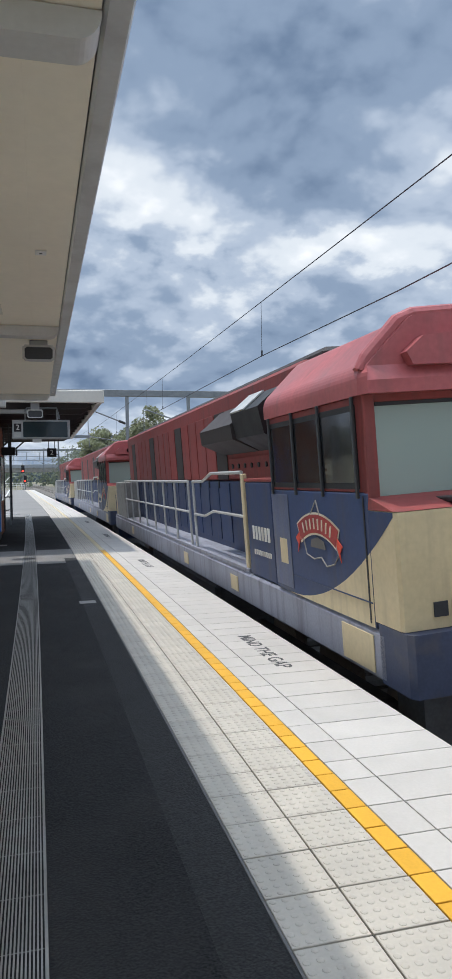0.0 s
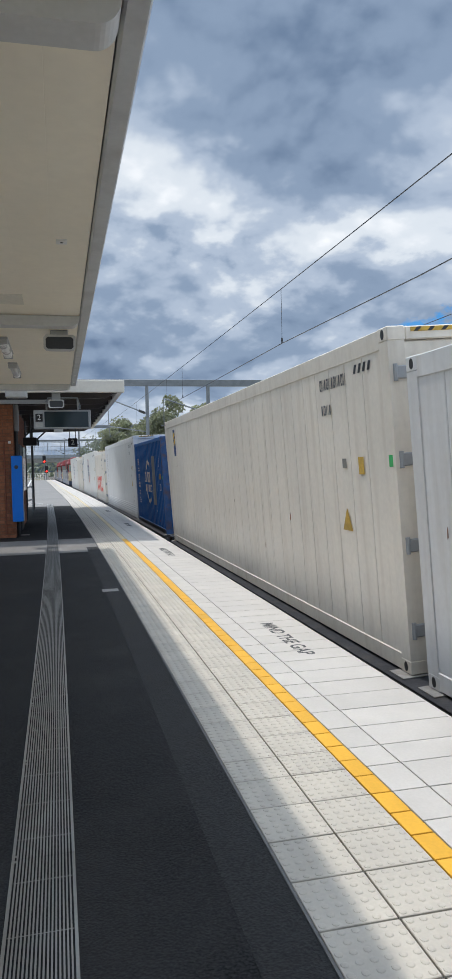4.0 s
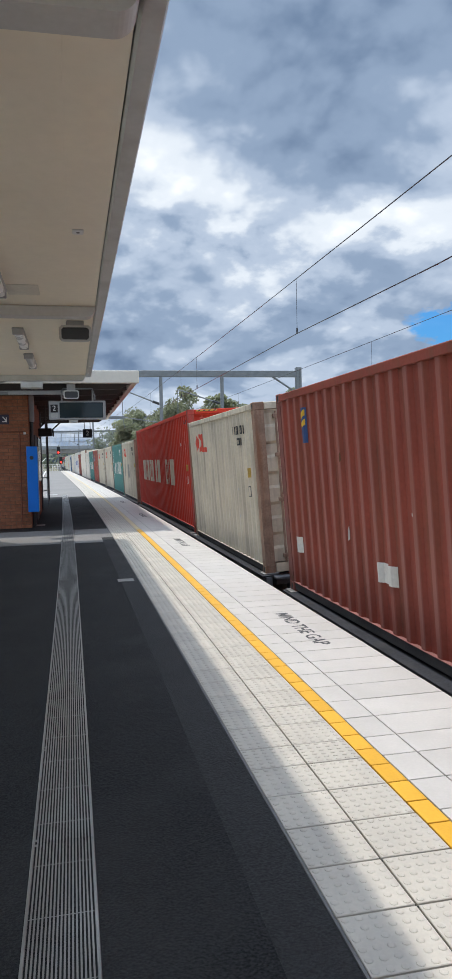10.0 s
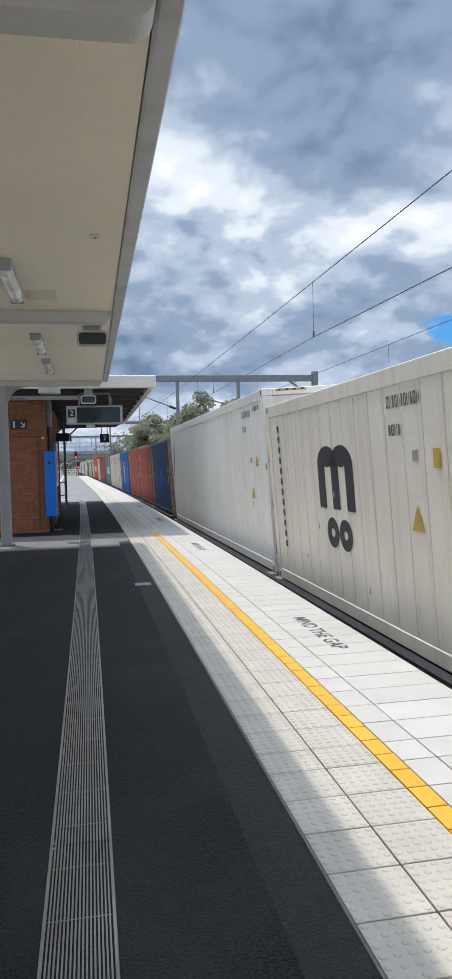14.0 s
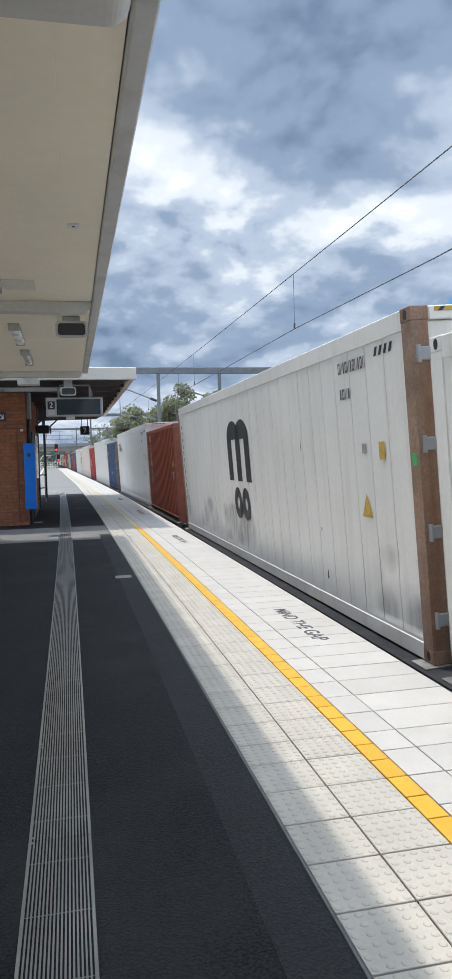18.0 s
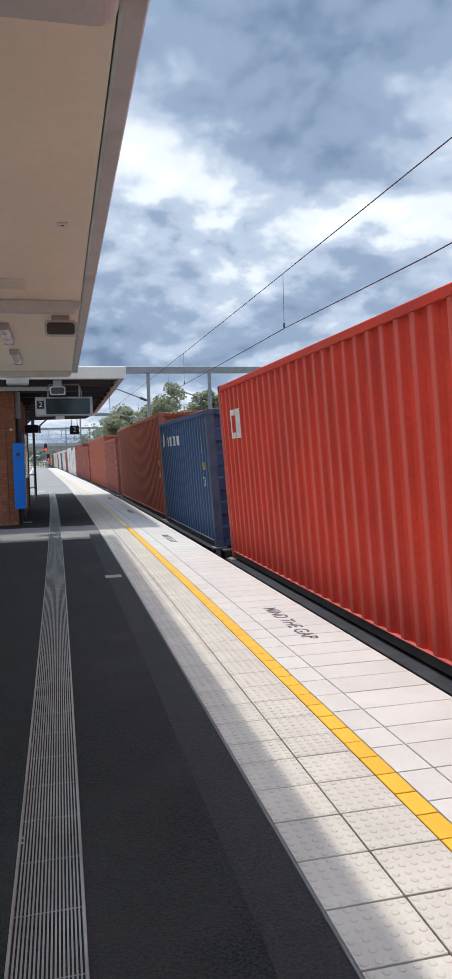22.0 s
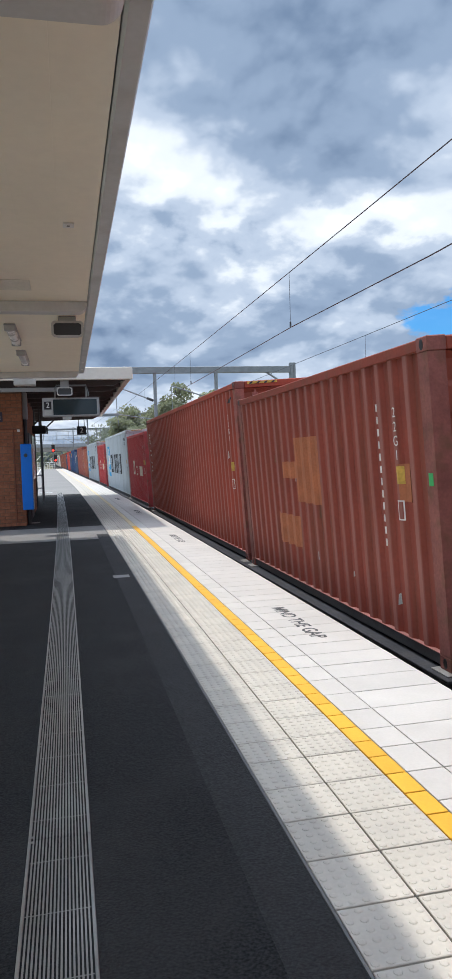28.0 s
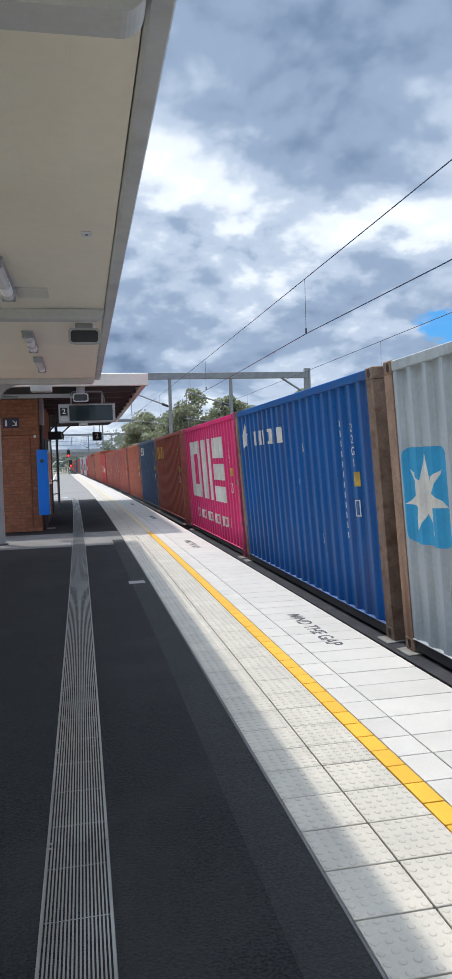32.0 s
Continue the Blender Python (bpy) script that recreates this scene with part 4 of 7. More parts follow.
woods("far_woods", -170, 260, 345, 13, 7, 9000)
woods("far_woods", -60, -9, 120, 5, 8, 3500)
woods("far_woods", 40, 160, 190, 10, 9, 4500)
hills = Build()
prev = None
for i in range(61):
    x = -900 + i * 30
    z = 22 + 14 * noise.noise(Vector((x * 0.004, 3, 0))) + 5 * noise.noise(Vector((x * 0.02, 8, 0)))
    if prev:
        hills.face_set([(prev[0], 1500, -2), (x, 1500, -2), (x, 1500, z), (prev[0], 1500, prev[1])], [(0, 1, 2, 3)])
    prev = (x, z)
tagged(new("backdrop", hills.mesh("backdrop", mat("far_ridge", (0.10, 0.13, 0.16), 0.9), fix=False)), "low wooded ridge on the horizon", "backdrop", kind="structure")

# ---- the freight train ----
HALF = 1.219


PAINT_BASE = {}


def paint(name, base, rust=0.25, rough=0.58):
    PAINT_BASE[name] = base
    # lighter rib tone: chalky wear plus the grazing sun on the ribs
    sunlit_chalk = tuple(0.80 * c + 0.17 * d for c, d in zip(base, (0.72, 0.60, 0.54) if base[0] > base[2] else (0.42, 0.52, 0.64)))
    return mat("paint_" + name, base, rough, vary=0.14, scale=1.3, fine=25, bump=0.05, stain=(0.15, 0.085, 0.05), stain_amt=rust, streak=True, rib=(1.197, 1.2055, sunlit_chalk, 0.74), spec=0.2)


PAINTS = {
    "white": mat("paint_white", (0.84, 0.81, 0.755), 0.4, vary=0.05, scale=0.8, fine=18, bump=0.02, stain=(0.58, 0.52, 0.43), stain_amt=0.28, streak=True, rib=(1.203, 1.196, (0.30, 0.29, 0.27), 0.8), wavy=0.18, spec=0.3),
    "cream": mat("paint_cream", (0.80, 0.735, 0.635), 0.45, vary=0.07, scale=0.9, fine=18, bump=0.03, stain=(0.50, 0.41, 0.30), stain_amt=0.32, streak=True, rib=(1.203, 1.196, (0.30, 0.27, 0.23), 0.8), wavy=0.28, spec=0.3),
    "pale_grey": mat("paint_pale_grey", (0.72, 0.71, 0.69), 0.42, vary=0.06, scale=0.9, fine=18, bump=0.03, stain=(0.46, 0.41, 0.34), stain_amt=0.3, streak=True, rib=(1.203, 1.196, (0.28, 0.27, 0.26), 0.8), wavy=0.2, spec=0.3),
    "blue": paint("blue", (0.010, 0.105, 0.34), 0.3), "navy": paint("navy", (0.042, 0.082, 0.165), 0.3), "royal": paint("royal", (0.010, 0.050, 0.160), 0.15),
    "brown": paint("brown", (0.29, 0.068, 0.045), 0.4), "red_brown": paint("red_brown", (0.34, 0.070, 0.045), 0.35), "orange_brown": paint("orange_brown", (0.39, 0.088, 0.043), 0.4),
    "green": paint("green", (0.085, 0.25, 0.215), 0.3), "orange_red": paint("orange_red", (0.62, 0.052, 0.028), 0.18), "red": paint("red", (0.46, 0.030, 0.034), 0.18),
    "beige": paint("beige", (0.64, 0.57, 0.445), 0.45), "grey": paint("grey", (0.46, 0.50, 0.52), 0.2), "pink": paint("pink", (0.72, 0.03, 0.17), 0.12), "dark_rust": mat("paint_dark_rust", (0.24, 0.16, 0.115), 0.75, vary=0.25, scale=5, fine=40, bump=0.3, stain=(0.12, 0.06, 0.035), stain_amt=0.9),
    "rust": mat("paint_rust", (0.31, 0.20, 0.14), 0.75, vary=0.25, scale=5, fine=40, bump=0.3, stain=(0.24, 0.095, 0.04), stain_amt=0.95, streak=True),
}
# bottom rails darker than the paint, for grime and the shade they lie in
RAIL_DARK = mat("shaded_grimy_rail", (0.085, 0.08, 0.08), 0.75, vary=0.25, scale=3, fine=40)
CASTING = mat("corner_casting", (0.22, 0.17, 0.13), 0.65, 0.2, vary=0.25, stain=(0.2, 0.1, 0.05), stain_amt=0.5)
M_WHITE = mat("mark_white", (0.72, 0.70, 0.64), 0.6, vary=0.14, scale=3, fine=30, stain=(0.4, 0.33, 0.26), stain_amt=0.45, streak=True)
M_CREAM = mat("mark_cream", (0.70, 0.62, 0.48), 0.6, vary=0.12, scale=3, fine=30)
M_NAVY = mat("mark_navy", (0.03, 0.07, 0.2), 0.6, vary=0.15)
M_RED = mat("mark_red", (0.70, 0.085, 0.05), 0.6, vary=0.12)
M_BLACK = mat("mark_black", (0.035, 0.036, 0.04), 0.6, vary=0.2)
M_YELLOW = mat("mark_yellow", (0.78, 0.48, 0.03), 0.6, vary=0.12)
M_SKY = mat("mark_sky", (0.03, 0.34, 0.62), 0.6, vary=0.1)
M_GREEN = mat("mark_green", (0.05, 0.42, 0.12), 0.6)
M_MAROON = mat("mark_maroon", (0.16, 0.055, 0.055), 0.6)
M_ORANGE = mat("mark_orange", (0.42, 0.14, 0.06), 0.7, vary=0.2)
M_GREY = mat("mark_grey", (0.30, 0.29, 0.26), 0.7, vary=0.2)
M_CODE = mat("mark_code_grey", (0.13, 0.13, 0.135), 0.6, vary=0.3)
M_OCHRE = mat("mark_ochre", (0.52, 0.33, 0.06), 0.6, vary=0.25, scale=6)
M_BLUE = mat("mark_blue", (0.01, 0.09, 0.42), 0.6, vary=0.12)

SIZES = {"D20": (6.058, 2.591), "D40": (12.192, 2.896), "R20": (6.058, 2.591), "R40": (12.192, 2.896)}


def wave(length):
    """The corrugated wall from above: distance from the front end, and depth behind the outer face."""
    a, z = 0.17, length - 0.17
    n = round((z - a) / 0.278)
    p = (z - a) / n
    out = []
    for i in range(n):
        o = a + i * p
        out += [(o, 0.0), (o + p * 0.22, 0.0), (o + p * 0.42, 0.036), (o + p * 0.80, 0.036)]
    return out + [(z, 0.0)]


WAVES = {k: (wave(SIZES[k][0]) if k[0] == "D" else [(0.0, 0.0), (SIZES[k][0], 0.0)]) for k in SIZES}


def depth_at(kind, u):
    w = WAVES[kind]
    for (a, da), (b, db) in zip(w, w[1:]):
        if a <= u <= b:
            return da + (db - da) * (u - a) / max(b - a, 1e-6)
    return 0.0


MESH = {}


def shared(key, make):
    if key not in MESH:
        MESH[key] = make()
    return MESH[key]


def dent(u, z, variant):
    """Knocks in an insulated wall, deepest low down where handling gear strikes."""
    if z < 0.2 or z > 2.75:
        return 0.0
    amp = (0.002, 0.004, 0.009)[variant]
    if variant == 2:
        # buckled facets under a hard horizontal crease
        line = 1.02 + 0.10 * noise.noise(Vector((u * 0.8, 3.3, 0.0)))
        if z < line:
            d1 = noise.voronoi(Vector((u * 1.7, z * 1.5, 0.4)))[0][0]
            hit = max(0.0, noise.noise(Vector((u * 0.45, 9.1, 0.0))) + 0.25)
            return min(1.0, (line - z) / 0.22) * min(1.0, z / 0.35) * hit * max(0.0, 0.042 - 0.05 * d1)
    n = noise.noise(Vector((u * 1.15, z * 1.3, 7.7 + variant))) + 0.6 * noise.noise(Vector((u * 3.1, z * 2.6, 1.3 + variant)))
    low = max(0.15, 1.0 - z / 1.5)
    return max(0.0, n - 0.12) * amp * low * 2.2


def side_mesh(kind, s, variant=0):
    L, H = SIZES[kind]
    b = Build()
    zb, zt = 0.12, H - 0.075
    side = HALF - 0.012
    if kind[0] == "D":
        prof = WAVES[kind]
    else:
        # insulated panels with narrow vertical seams
        n, g, prof = round(L / 0.40), 0.011, []
        for i in range(n):
            ua, ub = 0.16 + (L - 0.32) * i / n, 0.16 + (L - 0.32) * (i + 1) / n
            prof += [(ua, 0.014), (ua + g, 0.0), (ub - g, 0.0)]
        prof.append((L - 0.16, 0.014))
    rows = [zb, zt]
    if kind[0] == "R" and s < 0:
        m_ = 42 if variant == 2 else 14
        rows = [zb + (zt - zb) * k / m_ for k in range(m_ + 1)]
        prof = sorted(prof + [(0.16 + (L - 0.32) * (i + f) / n, 0.0) for i in range(n) for f in ((0.17, 0.33, 0.5, 0.67, 0.83) if variant == 2 else (0.33, 0.67))])
    m = len(rows)
    vs = []
    for u, d in prof:
        for z in rows:
            vs.append((s * (side - d - (dent(u, z, variant) if m > 2 else 0.0)), L / 2 - u, z))
    fs = []
    for i in range(len(prof) - 1):
        for k in range(m - 1):
            q = (m * i + k, m * i + m + k, m * i + m + k + 1, m * i + k + 1)
            fs.append(q if s < 0 else tuple(reversed(q)))
    return b.face_set(vs, fs).mesh("side_wall", WHITE, fix=False)


def front_mesh(kind):
    L, H = SIZES[kind]
    zb, zt = 0.12, H - 0.075
    if kind[0] == "R":
        return Build().cbox(-1.15, 1.15, L / 2 - 0.06, L / 2 - 0.02, zb, zt, 0.01).mesh("front_wall", WHITE)
    vs, n = [], 32
    for i in range(n + 1):
        x, d = -1.1 + 2.2 * i / n, (0.0, 0.0, 0.04, 0.04)[i % 4]
        vs += [(x, L / 2 - 0.03 - d, zb), (x, L / 2 - 0.03 - d, zt)]
    return Build().face_set(vs, [(2 * i + 1, 2 * i + 3, 2 * i + 2, 2 * i) for i in range(n)]).mesh("front_wall", WHITE, fix=False)


def roof_mesh(kind):
    L, H = SIZES[kind]
    if kind[0] == "R":
        return Build().box(-1.17, 1.17, -L / 2 + 0.1, L / 2 - 0.1, H - 0.05, H - 0.012).mesh("roof", WHITE)
    n, vs = int(L / 0.21), []
    for i in range(n + 1):
        y, z = L / 2 - 0.12 - (L - 0.24) * i / n, H - (0.012 if i % 2 else 0.03)
        vs += [(-1.17, y, z), (1.17, y, z)]
    return Build().face_set(vs, [(2 * i, 2 * i + 2, 2 * i + 3, 2 * i + 1) for i in range(n)]).mesh("roof", WHITE, fix=False)


def post_mesh(H):
    o = [(-0.075, -0.08), (0.075, -0.08), (0.075, 0.06), (0.055, 0.08), (-0.075, 0.08)]
    return Build().prism(o, "z", 0.118, H - 0.118).mesh("corner_post", WHITE)


def casting_mesh():
    b = Build().cbox(-0.081, 0.081, -0.089, 0.089, -0.059, 0.059, 0.008)
    return b.mesh("corner_casting", CASTING)


# black oval laid on the casting, painting the shade of its opening
def slot_mesh():
    o = [(0.03 * math.cos(k * math.pi / 6), 0.042 * math.sin(k * math.pi / 6)) for k in range(12)]
    return Build().prism(o, "x", -0.0835, -0.0805).mesh("hole", BLACK)


def rail_mesh(L, h, reefer):
    b = Build().cbox(-0.03, 0.03, -L / 2 + 0.16, L / 2 - 0.16, -h / 2, h / 2, 0.008)
    return b.mesh("rail", WHITE)


def door_mesh(H, reefer):
    b = Build()
    w, h = 1.13, H - 0.29
    if reefer:
        b.cbox(0.0, w, -0.03, 0.03, 0, h, 0.015)
    else:
        # one pressed leaf: five raised bands and four hollows
        o, n, e = [(0.03, 0.0), (-0.03, 0.0)], 5, h / 5
        for i in range(n):
            z = e * i
            o += [(-0.03, z + e * 0.42), (-0.006, z + e * 0.52), (-0.006, z + e * 0.88), (-0.03, z + e * 0.98)]
        o += [(-0.03, h), (0.03, h)]
        b.prism(o, "x", 0.0, w)
    return b.mesh("door", WHITE)


def rod_mesh(H):
    b = Build().rod((0, 0, 0.02), (0, 0, H - 0.30), 0.018, 8)
    for z in (0.08, H * 0.36, H * 0.62, H - 0.40):
        b.cbox(-0.045, 0.045, -0.025, 0.03, z, z + 0.06, 0.006)
    b.cbox(-0.02, 0.30, -0.03, -0.012, H * 0.40, H * 0.40 + 0.035, 0.005)
    return b.mesh("lock_rod", STEEL_GREY)


def hinge_mesh():
    return Build().cbox(-0.10, 0.10, -0.03, 0.02, -0.055, 0.055, 0.01).rod((-0.09, -0.02, -0.07), (-0.09, -0.02, 0.07), 0.02, 8).mesh("hinge", STEEL_GREY)


def marking(kind, polys, material):
    """Paint shapes (convex outlines of u, v) laid on the platform side, following its corrugation."""
    L, H = SIZES[kind]
    cuts = sorted({u for u, _ in WAVES[kind]})
    b = Build()
    for poly in polys:
        lo, hi = min(p[0] for p in poly), max(p[0] for p in poly)
        stops = [lo] + [c for c in cuts if lo < c < hi] + [hi]
        for a, c in zip(stops, stops[1:]):
            q = poly
            for lim, keep_ge in ((a, True), (c, False)):
                r = []
                for i, p in enumerate(q):
                    n = q[(i + 1) % len(q)]
                    pin, nin = (p[0] >= lim - 1e-9, n[0] >= lim - 1e-9) if keep_ge else (p[0] <= lim + 1e-9, n[0] <= lim + 1e-9)
                    if pin:
                        r.append(p)
                    if pin != nin:
                        f = (lim - p[0]) / (n[0] - p[0])
                        r.append((lim, p[1] + f * (n[1] - p[1])))
                q = r
            if len(q) >= 3:
                pts = [(-(HALF - 0.012 - depth_at(kind, min(max(u, a + 1e-6), c - 1e-6)) + 0.0035), L / 2 - u, v) for u, v in q]
                b.face_set(pts, [tuple(range(len(pts)))])
    me = b.mesh("marking", material, fix=False)
    if me.polygons and me.polygons[0].normal.x > 0:
        me.flip_normals()
    return me


def rect(u0, u1, v0, v1):
    return [(u0, v0), (u1, v0), (u1, v1), (u0, v1)]


def bars(u0, u1, v0, v1, n, skip=0):
    """A word as plain shapes: n cells, each a solid bar, an open frame or a pair of bars."""
    out, w, h = [], (u1 - u0) / n, v1 - v0
    for i in range(n):
        a, k = u0 + i * w, (i * 2 + skip) % 3
        c, q = a + w * 0.80, min(w * 0.24, h * 0.3)
        if k == 0:
            out += [rect(a, a + q, v0, v1), rect(c - q, c, v0, v1), rect(a + q, c - q, v0, v0 + h * 0.2), rect(a + q, c - q, v1 - h * 0.2, v1)]
        elif k == 1:
            out.append(rect(a + w * 0.12, a + w * 0.62, v0, v1))
        else:
            out += [rect(a, a + q, v0, v1), rect(c - q * 0.6, c, v0, v1)]
    return out


def column(u, v0, v1, n, w=0.13):
    """Upright writing as a column of plain bars."""
    h = (v1 - v0) / n
    out = []
    for i in range(n):
        z, k, q = v0 + i * h, i * 2 % 3, h * 0.11
        if w < 0.17:
            out.append(rect(u, u + w * (1.0, 0.55, 0.8)[k], z + h * 0.2, z + h * 0.8))
            continue
        if k == 0:
            rows_ = (0.16, 0.45, 0.74)
        elif k == 1:
            rows_ = (0.16, 0.36, 0.56, 0.76)
        else:
            rows_ = (0.30, 0.62)
        for a in rows_:
            out.append(rect(u, u + w, z + h * a, z + h * a + q))
    return out


def ring(u, v, ru, rv, w, a0=0, a1=360, n=28):
    out = []
    for i in range(n):
        t, s = radians(a0 + (a1 - a0) * i / n), radians(a0 + (a1 - a0) * (i + 1) / n)
        out.append([(u + ru * math.cos(t), v + rv * math.sin(t)), (u + ru * math.cos(s), v + rv * math.sin(s)),
                    (u + (ru - w) * math.cos(s), v + (rv - w) * math.sin(s)), (u + (ru - w) * math.cos(t), v + (rv - w) * math.sin(t))])
    return out


def star(u, v, r, n=7):
    out = []
    for i in range(n):
        t = math.pi / 2 + 2 * math.pi * i / n
        a, c = t - math.pi / n, t + math.pi / n
        q = r * 0.40
        out.append([(u, v), (u + q * math.cos(a), v + q * math.sin(a)), (u + r * math.cos(t), v + r * math.sin(t)), (u + q * math.cos(c), v + q * math.sin(c))])
    return out


def rounded(u0, u1, v0, v1, r):
    o = []
    for cu, cv, a in ((u1 - r, v1 - r, 0), (u0 + r, v1 - r, 90), (u0 + r, v0 + r, 180), (u1 - r, v0 + r, 270)):
        o += [(cu + r * math.cos(radians(a + k * 22.5)), cv + r * math.sin(radians(a + k * 22.5))) for k in range(5)]
    return [o]


# each mark: (name, label, shapes, paint)
def m_globe(u, v, s, c1=M_NAVY, c2=M_RED):
    return [("logo", "round ship-line emblem", ring(u - 0.1 * s, v, 0.42 * s, 0.9 * s, 0.09 * s, 20, 160, 14) + ring(u - 0.1 * s, v, 0.42 * s, 0.9 * s, 0.09 * s, 205, 335, 14) + bars(u - 0.95 * s, u + 0.95 * s, v - 0.02 * s, v + 0.42 * s, 5) + bars(u - 0.85 * s, u + 0.9 * s, v - 0.42 * s, v - 0.12 * s, 8, 1), c1),
            ("logo", "", ring(u + 0.2 * s, v, 0.45 * s, 0.95 * s, 0.09 * s, 15, 150, 14) + ring(u + 0.2 * s, v, 0.45 * s, 0.95 * s, 0.09 * s, 215, 345, 14), c2)]


def m_word(u0, u1, v0, v1, n, c, label="painted company name as plain strokes"):
    if n > 7:
        return [("lettering", label, bars(u0, u1, v0, v1, n), c)]
    out, w = [], (u1 - u0) / n
    for i in range(n):
        cell = bars(u0 + i * w, u0 + (i + 1) * w, v0, v1, 1, i * 2)
        out += [("letter_shape", "" if out else label, cell, c)] if len(cell) == 4 else [("letter_bar", "", [r], c) for r in cell]
    return out


def m_col(u, v0, v1, n, c, w=0.13):
    return [("upright_bar", "", column(u, v0 + (v1 - v0) * i / n, v0 + (v1 - v0) * (i + 1) / n, 1, w) if w < 0.17 else [r for r in column(u, v0, v1, n, w) if v0 + (v1 - v0) * i / n <= r[0][1] < v0 + (v1 - v0) * (i + 1) / n], c) for i in range(n)]


def m_codes(L, H, c, reefer, level=False):
    u = L - (1.55 if not reefer else 1.6)
    if reefer:
        return [("code_panel", "", bars(u, u + 0.68, H - 0.37, H - 0.26, 11), M_CODE), ("code_panel", "", bars(u, u + 0.28, H - 0.62, H - 0.52, 4, 1), M_CODE),
                ("label_plate", "yellow-brown warning label", [rect(L - 0.76, L - 0.64, 1.68, 1.84)], M_OCHRE), ("label_plate", "dark-framed label", [rect(L - 1.14, L - 1.04, 1.74, 1.83)], M_GREY),
                ("hazard_triangle", "yellow warning triangle", [[(L - 1.24, 1.13), (L - 1.0, 1.13), (L - 1.11, 1.36)]], M_OCHRE)]
    frame_ = [rect(L - 0.70, L - 0.62, 1.30, 1.312), rect(L - 0.70, L - 0.62, 1.14, 1.152), rect(L - 0.70, L - 0.688, 1.152, 1.30), rect(L - 0.632, L - 0.62, 1.152, 1.30)]
    plates = [("label_plate", "small yellow label", [rect(L - 0.68, L - 0.60, 1.45, 1.60)], M_OCHRE), ("code_frame", "", frame_, c)]
    if c is M_BLACK or H < 2.7 and c is M_WHITE and level:
        return [("code_bar", "", [r], c) for r in bars(L - 1.62, L - 0.78, H - 0.44, H - 0.30, 8)] + [("code_bar", "", [r], c) for r in bars(L - 1.25, L - 0.88, H - 0.62, H - 0.50, 3)] + plates
    return [("code_bar", "", [r], c) for r in column(L - 1.08, 0.85, H - 0.42, 12, 0.055)] + plates


def m_flag(u, v, s=0.5):
    return [("logo", "blue and yellow flag emblem", [rect(u, u + 0.42 * s, v, v + s)], M_NAVY), ("logo", "", [[(u + 0.05 * s, v + 0.62 * s), (u + 0.37 * s, v + 0.78 * s), (u + 0.37 * s, v + 0.95 * s), (u + 0.05 * s, v + 0.79 * s)], [(u + 0.05 * s, v + 0.36 * s), (u + 0.37 * s, v + 0.52 * s), (u + 0.37 * s, v + 0.68 * s), (u + 0.05 * s, v + 0.52 * s)]], M_YELLOW)]


def m_star(u0, u1, v0, v1):
    return [("logo", "sky-blue square emblem", rounded(u0, u1, v0, v1, 0.1), M_SKY), ("logo_star", "white seven-point star", star((u0 + u1) / 2, (v0 + v1) / 2, (v1 - v0) * 0.44), M_WHITE)]


def lift(marks, d=0.0035):
    return [(*m[:4], d) for m in marks]


def m_patch(shapes, c, label="repainted patches"):
    return [("paint_patch", label, [rect(*s)], c) for s in shapes]


def m_big(u0, u1, v0, vm, v1):
    """A broad arched shape over two rings."""
    w, h = u1 - u0, v1 - vm
    q = w * 0.21
    top = []
    for k in (0, 1):
        cu = u0 + w * (0.30 + 0.40 * k)
        top += ring(cu, v1 - h * 0.30, w * 0.30, h * 0.30, q, 0, 180, 12)
    top += [rect(u0, u0 + q, vm, v1 - h * 0.30), rect(u0 + w * 0.40, u0 + w * 0.40 + q, vm, v1 - h * 0.30), rect(u1 - q, u1, vm, v1 - h * 0.30)]
    low = [("logo", "", ring(u0 + w * (0.34 + 0.36 * k), (v0 + vm) / 2 - 0.05, w * 0.17, (vm - v0) / 2 - 0.05, w * 0.11, 0, 360, 18), M_BLACK) for k in (0, 1)]
    return [("logo", "large dark arched emblem", top, M_BLACK)] + low


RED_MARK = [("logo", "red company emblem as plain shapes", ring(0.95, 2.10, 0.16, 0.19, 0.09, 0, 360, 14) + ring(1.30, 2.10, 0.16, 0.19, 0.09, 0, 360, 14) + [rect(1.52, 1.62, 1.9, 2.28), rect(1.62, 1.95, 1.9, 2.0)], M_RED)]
STRIPE_FLAG = [("logo", "red and white striped flag emblem", [rect(0.55, 0.85, 2.28, 2.36), rect(0.55, 0.85, 2.10, 2.18)], M_RED), ("logo", "", [rect(0.55, 0.85, 2.19, 2.27), rect(0.55, 0.85, 2.02, 2.09)], M_WHITE)] + m_word(0.98, 1.75, 2.04, 2.36, 3, M_WHITE)
WING_MARK = [("logo", "white winged emblem", star(0.55, 2.1, 0.26, 5), M_WHITE)] + m_word(1.1, 2.85, 1.98, 2.2, 6, M_WHITE)
LONG_WORD = m_word(1.3, 2.75, 1.02, 1.62, 5, M_WHITE) + m_word(3.0, 5.3, 1.02, 1.67, 8, M_WHITE)
SHORT_WORD = m_word(1.70, 2.45, 1.05, 1.58, 1, M_CREAM) + m_word(2.75, 4.8, 1.03, 1.38, 4, M_CREAM)
